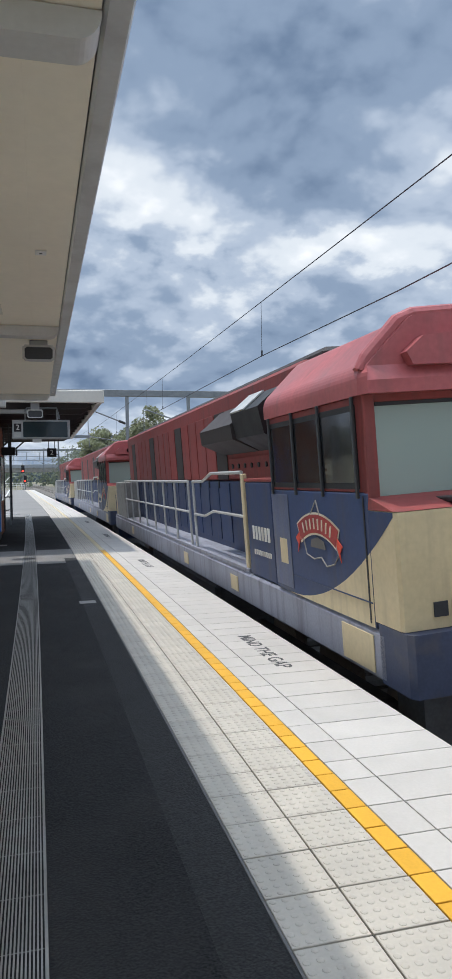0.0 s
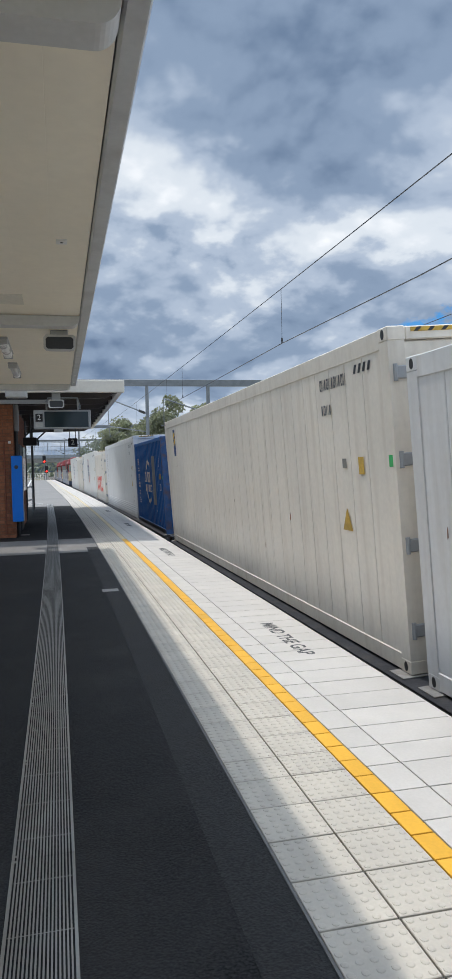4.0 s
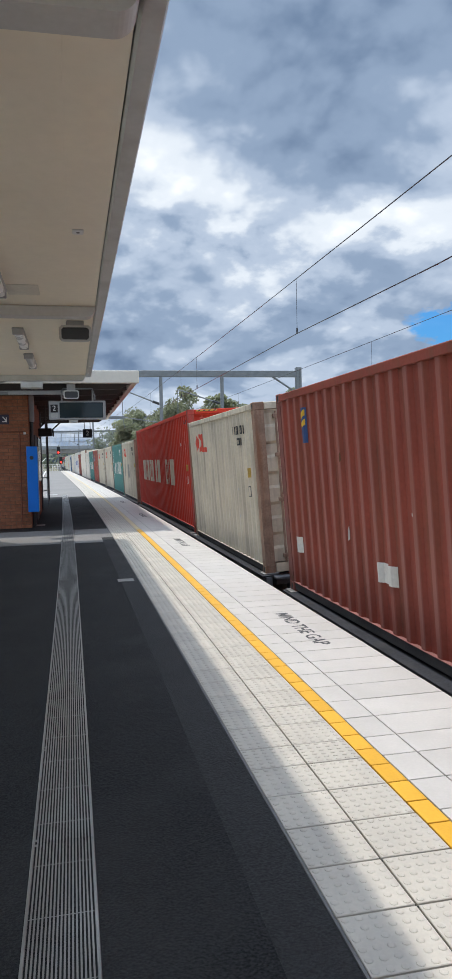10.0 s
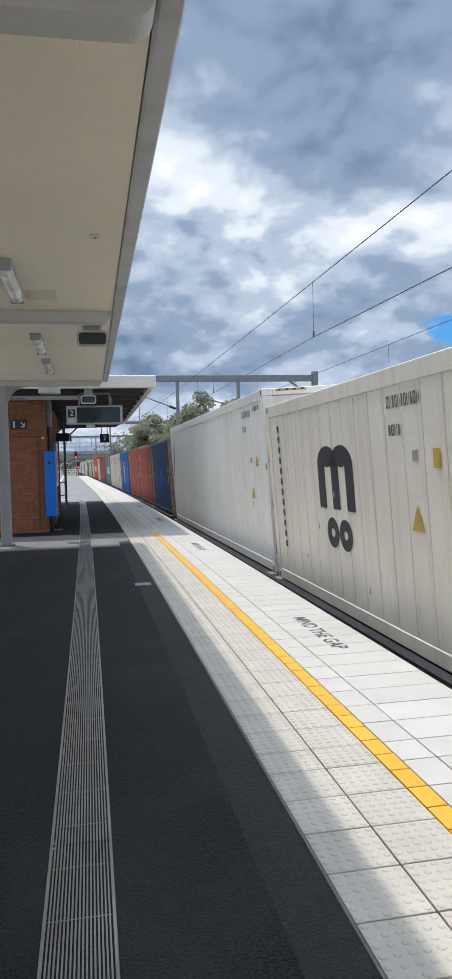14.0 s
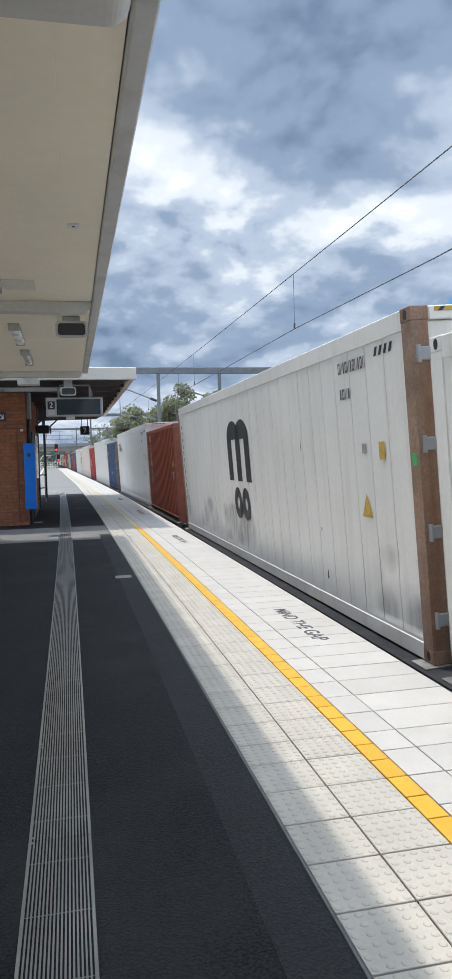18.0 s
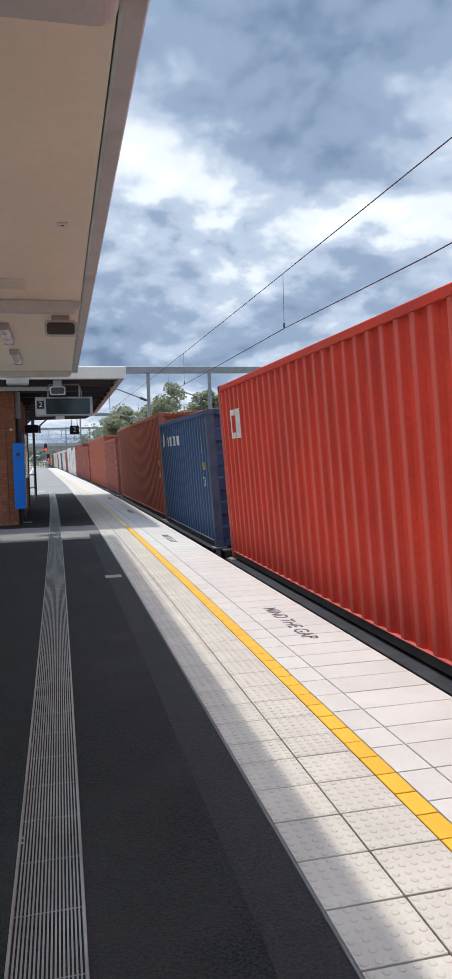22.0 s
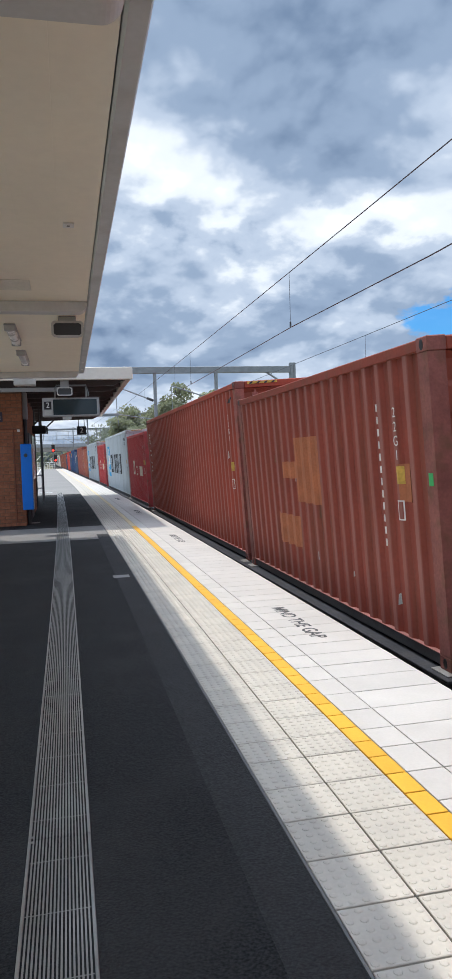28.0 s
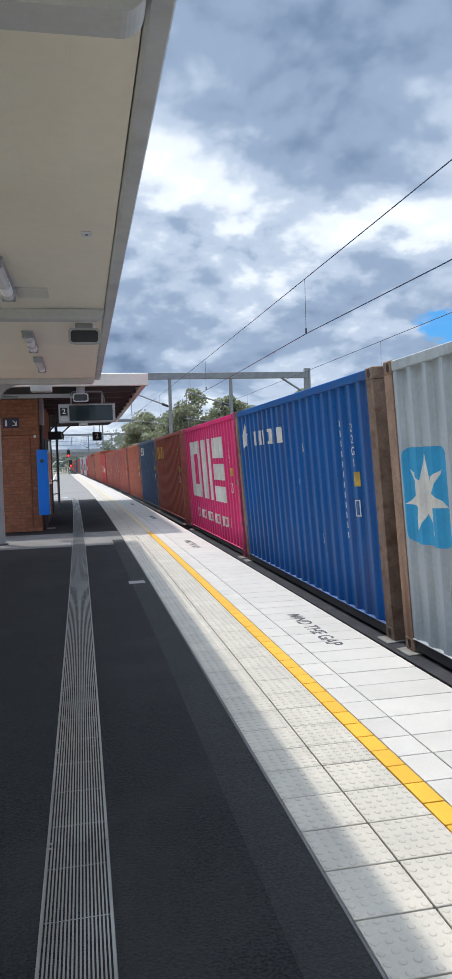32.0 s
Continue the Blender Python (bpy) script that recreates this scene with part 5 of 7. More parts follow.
STAR_WORD = m_star(1.1, 2.68, 0.72, 2.37) + m_word(3.0, 9.4, 0.95, 1.9, 6, M_BLACK, "large black company name as plain strokes")
GLOBE_DARK = m_globe(6.1, 1.70, 0.85) + m_col(0.85, 0.8, 2.35, 6, M_NAVY, 0.2)
GLOBE_PALE = m_globe(2.95, 1.35, 0.72, M_CREAM, M_CREAM) + m_col(0.72, 0.6, 2.1, 6, M_CREAM, 0.18)
UPRIGHT_PALE = m_col(0.65, 0.85, 2.45, 6, M_CREAM, 0.2)
UPRIGHT_MAROON = m_col(0.95, 1.1, 2.55, 6, M_MAROON, 0.2)

# wagon by wagon: (kind, paint, marks, label)
TRAIN = [
    [("R40", "white", GLOBE_DARK, "white refrigerated container with blue and red emblem"), ("R20", "cream", [("logo", "small blue emblem", [rect(0.69, 0.9, 2.04, 2.22)], M_SKY), ("sticker", "green sticker", [rect(2.6, 2.74, 0.45, 0.58)], M_GREEN)], "off-white short refrigerated container, streaked")],
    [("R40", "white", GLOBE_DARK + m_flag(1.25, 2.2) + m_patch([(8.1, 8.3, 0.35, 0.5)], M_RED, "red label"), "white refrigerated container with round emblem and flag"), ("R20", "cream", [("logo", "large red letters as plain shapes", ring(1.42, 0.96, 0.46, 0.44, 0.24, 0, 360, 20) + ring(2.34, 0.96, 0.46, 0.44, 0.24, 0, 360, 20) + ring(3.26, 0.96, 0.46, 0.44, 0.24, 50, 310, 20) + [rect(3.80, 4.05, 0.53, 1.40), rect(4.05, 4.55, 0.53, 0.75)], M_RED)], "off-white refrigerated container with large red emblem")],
    [("R40", "pale_grey", UPRIGHT_MAROON, "pale grey refrigerated container with upright maroon lettering"), ("D20", "blue", GLOBE_PALE + m_patch([(4.0, 4.15, 0.7, 2.1), (4.3, 4.4, 0.7, 2.1)], M_GREY, "faded streaks"), "bright blue corrugated container with white emblem")],
    [("R40", "cream", m_flag(1.1, 2.05, 0.6), "cream refrigerated container with blue and yellow flag"), ("R20", "pale_grey", [], "pale grey short refrigerated container")],
    [("R40", "white", m_word(1.9, 8.6, 1.25, 1.75, 9, M_BLUE) + m_patch([(9.2, 10.3, 0.95, 2.0)], M_BLUE, "blue square emblem"), "white refrigerated container with blue company name"), ("D20", "red_brown", m_patch([(1.1, 1.7, 1.0, 1.4), (2.0, 2.6, 0.6, 1.0)], M_ORANGE, "orange rust-primer patches") + m_col(0.35, 1.2, 1.9, 2, M_WHITE), "red-brown corrugated container with primer patches")],
    [("R40", "cream", m_word(0.55, 1.2, 2.32, 2.62, 2, M_RED) + m_word(1.25, 2.6, 2.32, 2.6, 5, M_NAVY), "dented cream refrigerated container, stained low down"), ("R20", "cream", [("logo", "blue and green slanted emblem", [[(0.15, 0.9), (0.24, 0.9), (0.92, 2.32), (0.83, 2.32)]], M_GREEN), ("logo", "", [[(0.22, 1.25), (0.36, 1.2), (0.78, 2.1), (0.6, 2.1)]], M_BLUE), ("label_plate", "white handling label", [rect(3.6, 4.25, 1.25, 1.65)], M_WHITE)], "cream short refrigerated container with slanted emblem")],
    [("D20", "green", LONG_WORD, "sea-green corrugated container with peeling white name"), ("D20", "red_brown", [("logo", "blue panel with yellow rays", [rect(0.50, 1.78, 1.73, 2.29)], mat("panel_slate", (0.10, 0.115, 0.21), 0.6, vary=0.15)), ("logo_rays", "yellow rays", [[(0.80, 2.12), (1.70, 2.20), (1.70, 2.245), (0.80, 2.145)], [(0.80, 2.09), (1.70, 2.12), (1.70, 2.165), (0.80, 2.11)], [(0.80, 2.06), (1.70, 2.04), (1.70, 2.085), (0.80, 2.08)]], M_YELLOW), ("logo_tower", "pale tower shape", [rect(0.56, 0.70, 1.78, 2.14)], M_WHITE)] + m_word(0.78, 1.72, 1.78, 2.0, 5, M_WHITE), "red-brown corrugated container with blue ray panel and rusty posts"), ("D20", "beige", RED_MARK, "beige corrugated container with small red emblem")],
    [("D20", "beige", RED_MARK, "beige corrugated container, rusty at its posts"), ("D20", "green", LONG_WORD + m_col(0.45, 0.6, 2.3, 4, M_WHITE, 0.22), "green corrugated container with patchy white letters"), ("D20", "beige", RED_MARK + m_patch([(0.9, 1.3, 1.0, 1.55), (2.4, 3.0, 0.95, 1.55)], M_GREY, "grey overpainted patches"), "beige corrugated container with grey patches and rusty posts")],
    [("D40", "orange_red", m_word(1.75, 6.6, 1.02, 1.74, 7, M_CREAM, "large cream company name as plain shapes") + m_word(7.7, 9.6, 1.02, 1.74, 3, M_CREAM), "bright orange-red corrugated container with cream lettering"), ("D20", "beige", RED_MARK, "weathered beige corrugated container with rusty end")],
    [("D20", "brown", m_flag(0.92, 1.93, 0.42) + m_patch([(0.38, 0.59, 0.55, 0.75), (2.93, 3.3, 0.57, 0.76)], M_WHITE, "white label"), "brown corrugated container with small flag"), ("D20", "brown", m_col(0.3, 0.9, 2.2, 5, M_WHITE, 0.1), "rust-brown corrugated container with white code"), ("D20", "green", LONG_WORD, "green corrugated container with half-gone white name")],
    [("D20", "beige", RED_MARK, "cream-beige corrugated container with red emblem"), ("D20", "beige", RED_MARK + m_patch([(3.9, 4.3, 0.5, 0.9)], PAINTS["rust"], "rust patch"), "beige corrugated container with a rust patch"), ("D20", "blue", GLOBE_PALE, "blue corrugated container with round white emblem")],
    [("D20", "red_brown", m_col(0.5, 1.0, 2.3, 3, M_WHITE, 0.22), "red-brown corrugated container with upright white letters"), ("D20", "red_brown", m_col(0.5, 1.0, 2.3, 3, M_WHITE, 0.22), "dull red corrugated container with upright white letters"), ("D20", "navy", m_patch([(0.19, 0.30, 0.35, 2.35)], M_OCHRE, "ochre upright strip") + m_patch([(1.2, 1.75, 0.85, 1.55), (3.0, 4.0, 0.85, 1.6)], M_BLUE, "bright blue overpainted squares"), "weathered navy corrugated container with blue squares")],
    [("R40", "white", [("logo", "blue and green slanted emblem", [[(0.15, 1.1), (0.24, 1.1), (0.92, 2.55), (0.83, 2.55)]], M_GREEN), ("logo", "", [[(0.22, 1.4), (0.36, 1.35), (0.78, 2.3), (0.6, 2.3)]], M_BLUE)], "white refrigerated container with slanted green emblem"), ("R20", "cream", m_big(2.28, 3.46, 0.74, 1.2, 1.93) + m_col(0.55, 0.5, 2.3, 12, M_BLACK, 0.09), "cream refrigerated container with large black emblem")],
    [("R40", "cream", UPRIGHT_MAROON + m_word(4.6, 6.2, 0.42, 0.55, 9, M_MAROON), "cream refrigerated container with upright lettering"), ("D20", "red", m_word(0.9, 1.6, 1.05, 1.75, 1, M_WHITE), "red corrugated container with one white mark")],
    [("R40", "white", [], "plain off-white refrigerated container"), ("D20", "navy", m_patch([(0.3, 0.55, 1.9, 2.15)], M_YELLOW, "yellow label"), "dark navy corrugated container")],
    [("R40", "pale_grey", STRIPE_FLAG[:2] + m_word(0.98, 1.75, 2.04, 2.4, 3, M_BLACK) + m_word(1.85, 2.4, 2.04, 2.18, 4, M_BLACK), "pale grey refrigerated container with flag emblem"), ("D20", "orange_brown", UPRIGHT_PALE, "orange-brown corrugated container with upright white letters")],
    [("R40", "white", m_big(5.2, 6.7, 0.69, 1.32, 2.32) + m_col(0.4, 0.7, 2.5, 12, M_GREY, 0.09), "white refrigerated container with large dark emblem, dented"), ("R20", "white", m_globe(2.4, 1.45, 0.8, M_GREY, M_GREY), "white short refrigerated container with round emblem")],
    [("D40", "brown", m_col(0.35, 1.1, 2.5, 6, M_WHITE, 0.2), "red-brown long corrugated container"), ("D20", "red_brown", m_col(0.5, 1.0, 2.2, 3, M_WHITE, 0.18), "red-brown short corrugated container")],
    [("D40", "orange_brown", m_col(0.55, 1.0, 2.5, 6, M_WHITE, 0.2) + m_patch([(6.2, 6.3, 0.42, 0.58)], M_GREEN, "green sticker"), "rust-orange long corrugated container"), ("D20", "brown", [], "plain brown short corrugated container")],
    [("D40", "orange_brown", m_col(0.55, 1.0, 2.5, 6, M_WHITE, 0.22), "rust-brown long corrugated container with upright letters"), ("D20", "navy", WING_MARK, "navy corrugated container with white winged emblem")],
    [("D40", "orange_red", m_word(0.7, 1.4, 2.0, 2.45, 2, M_WHITE), "bright red long corrugated container"), ("D20", "navy", STRIPE_FLAG, "navy corrugated container with flag emblem")],
    [("D40", "royal", m_word(0.5, 1.75, 2.24, 2.6, 5, M_YELLOW) + m_word(0.5, 1.7, 1.98, 2.12, 6, M_WHITE) + m_patch([(0.75, 1.0, 1.95, 2.16)], M_RED, ""), "royal blue long corrugated container with yellow name"), ("D20", "navy", [("logo", "white sail emblem", [[(0.8, 1.75), (1.5, 1.75), (1.3, 2.25)]], M_WHITE)] + m_word(0.55, 1.9, 1.5, 1.68, 8, M_WHITE) + m_word(0.7, 1.8, 1.3, 1.42, 8, M_WHITE) + m_word(3.6, 4.9, 2.0, 2.2, 6, M_WHITE), "navy corrugated container with white sail emblem")],
    [("D40", "red_brown", [], "plain red-brown long corrugated container"), ("D20", "orange_brown", UPRIGHT_PALE, "orange-brown corrugated container with upright letters")],
    [("D40", "grey", STAR_WORD, "pale grey long corrugated container with blue star square"), ("D20", "red", SHORT_WORD, "red corrugated container with white name")],
    [("D40", "grey", STAR_WORD, "grey long corrugated container with blue star square"), ("D20", "red", SHORT_WORD, "bright red corrugated container with white name")],
    [("D40", "red_brown", m_col(0.35, 1.2, 2.5, 3, M_WHITE, 0.18), "dark red long corrugated container"), ("D20", "brown", m_patch([(2.55, 3.45, 1.14, 1.92), (2.05, 2.54, 1.42, 1.63), (1.65, 2.65, 0.56, 0.95), (5.4, 5.6, 1.3, 1.62)], M_ORANGE, "orange primer patches"), "brown corrugated container with orange primer patches")],
    [("D40", "orange_brown", m_col(0.35, 1.0, 2.5, 6, M_WHITE, 0.12), "rust-brown long corrugated container"), ("D20", "red", SHORT_WORD, "red corrugated container with cream name")],
    [("D20", "red_brown", m_col(0.45, 0.9, 2.3, 3, M_WHITE, 0.18), "red-brown corrugated container with white marks"), ("D20", "red_brown", m_flag(0.55, 1.75, 0.6), "red-brown corrugated container with flag emblem"), ("D20", "red_brown", m_flag(0.5, 1.75, 0.6), "dull red corrugated container with flag emblem")],
    [("D20", "orange_brown", [], "orange-brown corrugated container, plain"), ("D20", "navy", STRIPE_FLAG, "blue corrugated container with flag emblem"), ("D20", "red_brown", m_word(0.45, 2.0, 1.85, 2.25, 5, M_YELLOW), "red corrugated container with yellow name")],
    [("D20", "pink", [("logo", "large grey-white plain shapes", [rect(0.75, 1.1, 0.9, 2.22), rect(1.1, 1.75, 0.9, 1.2), rect(1.1, 1.75, 1.92, 2.22), rect(1.75, 2.1, 0.9, 2.22)], M_WHITE), ("logo", "", [rect(2.35, 2.75, 0.9, 2.22), rect(3.0, 3.4, 0.9, 2.22)], M_WHITE), ("logo", "", [rect(3.7, 4.85, 1.8, 2.22), rect(3.7, 4.85, 1.35, 1.68), rect(3.7, 4.85, 0.9, 1.22)], M_WHITE)] + m_word(1.2, 5.0, 0.42, 0.62, 14, M_WHITE), "magenta-pink corrugated container with large white shapes"), ("D20", "blue", WING_MARK, "bright blue corrugated container with winged emblem and rusty posts"), ("D20", "grey", m_star(0.21, 0.94, 1.0, 1.82), "pale grey corrugated container with blue star square and rusty posts")],
]

PITCH, FIRST = 19.775, 3.4            # wagon pitch; where the first wagon's load begins at the start
MOVERS = []                           # (thing, distance of its middle behind the train's zero, height over the rails)
RND = random.Random(5)
SCUFF = random.Random(17)
M_SCUFF = mat("bare_scuff", (0.52, 0.50, 0.46), 0.6, vary=0.25, fine=60)
M_RUSTY = mat("rust_scuff", (0.20, 0.085, 0.04), 0.8, vary=0.3, fine=60)


def container(kind, colour, marks, label):
    L, H = SIZES[kind]
    reefer = kind[0] == "R"
    col = PAINTS[colour]
    variant = 0 if not reefer else 2 if "dented" in label else {"white": 0, "pale_grey": 0, "cream": 1}[colour]
    t = thing("shipping_container", label, "container", None, "containers on the train")
    for sx in (-1, 1):
        part("side_wall", shared(("side", kind, sx, variant), lambda: side_mesh(kind, sx, variant)), t, "", None, col)
    part("front_wall", shared(("front", kind), lambda: front_mesh(kind)), t, "", None, col)
    part("roof", shared(("roof", kind), lambda: roof_mesh(kind)), t, "", None, col)
    part("floor", shared(("floor", L), lambda: Build().box(-1.17, 1.17, -L / 2 + 0.12, L / 2 - 0.08, 0.13, 0.156).mesh("floor", UNDERFRAME)), t)
    worn = (colour in ("beige", "navy") and RND.random() < 0.6) or "dented" in label or "rusty" in label
    grimy = mat("post_" + colour, tuple(0.72 * c + 0.045 for c in PAINT_BASE[colour]), 0.65, vary=0.22, scale=4, fine=40, bump=0.25, stain=(0.16, 0.085, 0.05), stain_amt=0.7, spec=0.25) if not reefer else col
    post_col = grimy if not worn else PAINTS["dark_rust"] if colour in ("navy", "red_brown", "blue") else PAINTS["rust"]
    # the lip's paint is lightened for the sunlight on the rail's top
    lip_col = mat("lip_" + colour, tuple(0.8 * c + 0.08 for c in PAINT_BASE.get(colour, (0.4, 0.4, 0.4))), 0.55, vary=0.2, stain=(0.2, 0.12, 0.08), stain_amt=0.4)
    for sx in (-1, 1):
        for sy in (-1, 1):
            part("corner_post", shared(("post", H), lambda: post_mesh(H)), t, "", pose(sx * (HALF - 0.078), sy * (L / 2 - 0.085), 0, 0, 0, 180 if sx > 0 else 0), post_col)
            for z in (0.059, H - 0.059):
                cst = part("corner_casting", shared("casting", casting_mesh), t, "", pose(sx * (HALF - 0.083), sy * (L / 2 - 0.091), z, 0, 0, 180 if sx > 0 else 0), post_col)
                if sx < 0:
                    part("hole", shared("slot", slot_mesh), cst)
        part("bottom_rail", shared(("rail", L, 0.15 if reefer else 0.10), lambda: rail_mesh(L, 0.15 if reefer else 0.10, reefer)), t, "", pose(sx * (HALF - (0.034 if reefer else 0.05)), 0, 0.082 if reefer else 0.064), col if reefer else RAIL_DARK)
        if not reefer:
            part("rail_lip", shared(("lip", L), lambda: Build().cbox(-0.022, 0.022, -L / 2 + 0.165, L / 2 - 0.165, -0.004, 0.004, 0.001).mesh("rail_lip", WHITE)), t, "worn lip of the bottom rail, lightened for the sun on it", pose(sx * (HALF - 0.026), 0, 0.1195), lip_col)
        part("top_rail", shared(("rail", L, 0.09 if not reefer else 0.17), lambda: rail_mesh(L, 0.09 if not reefer else 0.17, reefer)), t, "", pose(sx * (HALF - 0.034), 0, H - (0.055 if not reefer else 0.09)), col)
    for sy in (-1, 1):
        part("end_header", shared(("head", H), lambda: Build().cbox(-1.05, 1.05, -0.06, 0.06, -0.055, 0.055, 0.01).mesh("end_header", WHITE)), t, "", pose(0, sy * (L / 2 - 0.07), H - 0.06), col)
        part("end_sill", shared("sill", lambda: Build().cbox(-1.05, 1.05, -0.06, 0.06, -0.07, 0.07, 0.01).mesh("end_sill", WHITE)), t, "", pose(0, sy * (L / 2 - 0.07), 0.08), col)
    for sx in (0, 1):
        d = part("door", shared(("door", H, reefer), lambda: door_mesh(H, reefer)), t, "", pose(-1.135 + sx * 1.14, -L / 2 + 0.06, 0.17), col)
        for x in ((0.25, 0.88) if not reefer else (0.80,)):
            part("lock_rod", shared(("rod", H), lambda: rod_mesh(H)), d, "", pose(x, -0.055, -0.02), STEEL_GREY if reefer else post_col)
        if reefer:
            for i in range(4):
                part("hinge", shared("hinge", hinge_mesh), d, "steel door hinge", pose(0.06 if sx == 0 else 1.07, -0.04, 0.2 + i * (H - 0.75) / 3, 0, 0, 0 if sx == 0 else 180))
    if kind[1:] == "40":
        part("height_plate", shared("height_plate", lambda: Build().cbox(-1.0, -0.50, -0.066, -0.0605, 0.008, 0.045, 0.001).mesh("height_plate", M_OCHRE)), t, "yellow height marking", pose(0, -L / 2 + 0.07, H - 0.06))
        slant = [(-0.045, 0.009), (-0.005, 0.009), (0.03, 0.044), (-0.01, 0.044)]
        for i in range(4):
            part("height_stripe", shared("height_stripe", lambda: Build().prism(slant, "y", -0.0685, -0.0655).mesh("height_stripe", M_BLACK)), t, "", pose(-0.93 + i * 0.125, -L / 2 + 0.07, H - 0.06))
        st = [[(L - 0.75 + i * 0.1, H - 0.30), (L - 0.70 + i * 0.1, H - 0.30), (L - 0.66 + i * 0.1, H - 0.22), (L - 0.71 + i * 0.1, H - 0.22)] for i in range(4)]
        for q in st:
            part("side_stripe", shared(("side_stripe", kind, round(q[0][0], 3)), lambda: marking(kind, [q], M_BLACK)), t)
    if "maroon" in label:
        for k in range(4):
            part("kick_rib", shared(("kick", L), lambda: Build().cbox(-0.012, 0.012, -L / 2 + 0.2, L / 2 - 0.2, -0.022, 0.022, 0.008).mesh("kick_rib", WHITE)), t, "", pose(-(HALF - 0.016), 0, 0.22 + 0.075 * k), col)
    if "round white emblem" in label or "white emblem" in label:
        em = Build()
        for i in range(20):
            a0, a1 = math.tau * i / 20, math.tau * (i + 1) / 20
            em.prism([(0.20 * math.cos(a0), 0.24 * math.sin(a0)), (0.20 * math.cos(a1), 0.24 * math.sin(a1)), (0.165 * math.cos(a1), 0.205 * math.sin(a1)), (0.165 * math.cos(a0), 0.205 * math.sin(a0))], "y", -0.006, -0.004)
        for sx in (-0.62, 0.52):
            part("door_emblem", shared("door_ring", lambda: em.mesh("door_emblem", M_WHITE)), t, "white ring emblem on the door", pose(sx, -L / 2 + 0.032, H - 0.72))
            for z, w in ((H - 0.69, 0.34), (H - 0.80, 0.40), (H - 1.25, 0.30)):
                part("door_bar", shared(("door_bar", w), lambda: Build().cbox(-w / 2, w / 2, -0.010, -0.006, -0.032, 0.032, 0.0015).mesh("door_bar", M_WHITE)), t, "", pose(sx, -L / 2 + 0.032, z))
    if "blue squares" in label:
        part("door_placard", Build().cbox(-0.24, 0.24, -0.008, -0.003, -0.17, 0.17, 0.002).mesh("door_placard", M_YELLOW), t, "orange-yellow square placard", pose(-0.62, -L / 2 + 0.028, H - 0.72))
        part("placard_shape", Build().cbox(-0.12, 0.12, -0.012, -0.0085, -0.05, 0.10, 0.001).mesh("placard_shape", M_WHITE), t, "", pose(-0.62, -L / 2 + 0.028, H - 0.72))
        part("door_plate", Build().cbox(-0.13, 0.13, -0.008, -0.003, -0.14, 0.14, 0.002).mesh("door_plate", M_GREY), t, "grey data plate", pose(-0.55, -L / 2 + 0.028, 0.62))
    code_col = M_BLACK if colour in ("white", "cream", "pale_grey", "beige", "grey") else M_WHITE
    for i, mk in enumerate(list(marks) + m_codes(L, H, code_col, reefer, colour == "green")):
        nm, lb, shapes, paint_m = mk
        key = ("mark", kind, nm, paint_m.name, round(sum(p[0] * 3.1 + p[1] for s in shapes for p in s), 4))
        ob = part(nm, shared(key, lambda: marking(kind, shapes, paint_m)), t, lb)
        ob.matrix_basis = pose(-0.0015 * min(i, 4), 0, 0)
    if SCUFF.random() < 0.6:
        part("sticker", shared("post_sticker", lambda: Build().cbox(-0.0015, 0.0, -0.035, 0.035, -0.05, 0.05, 0.0005).mesh("sticker", M_GREEN)), t, "small green sticker", pose(-HALF + 0.0015, -L / 2 + 0.09, H * SCUFF.choice((0.52, 0.58, 0.62))))
    for k in range(SCUFF.randint(3, 6)):
        u, v = SCUFF.uniform(0.4, L - 0.5), SCUFF.choice((SCUFF.uniform(0.25, 0.8), SCUFF.uniform(0.25, 2.2)))
        w, h = SCUFF.uniform(0.015, 0.05), SCUFF.uniform(0.03, 0.16)
        q = [(u, v), (u + w, v + h * 0.15), (u + w * 0.8, v + h), (u + w * 0.2, v + h * 0.8)]
        tone = SCUFF.choice((M_SCUFF, M_SCUFF, M_RUSTY)) if not reefer else SCUFF.choice((M_RUSTY, M_GREY))
        part("scuff", marking(kind, [q], tone), t, "", pose(-0.0005, 0, 0))
    if not reefer and colour not in ("green", "beige", "grey"):
        tm = shared(("type", code_col.name), lambda: lettering("2\n2\nG\n1", 0.12, code_col, 0.0005))
        part("size_code", tm, t, "", pose(-HALF + 0.0065, -L / 2 + 0.66, H - 0.72, 90, 0, -90))
    return t


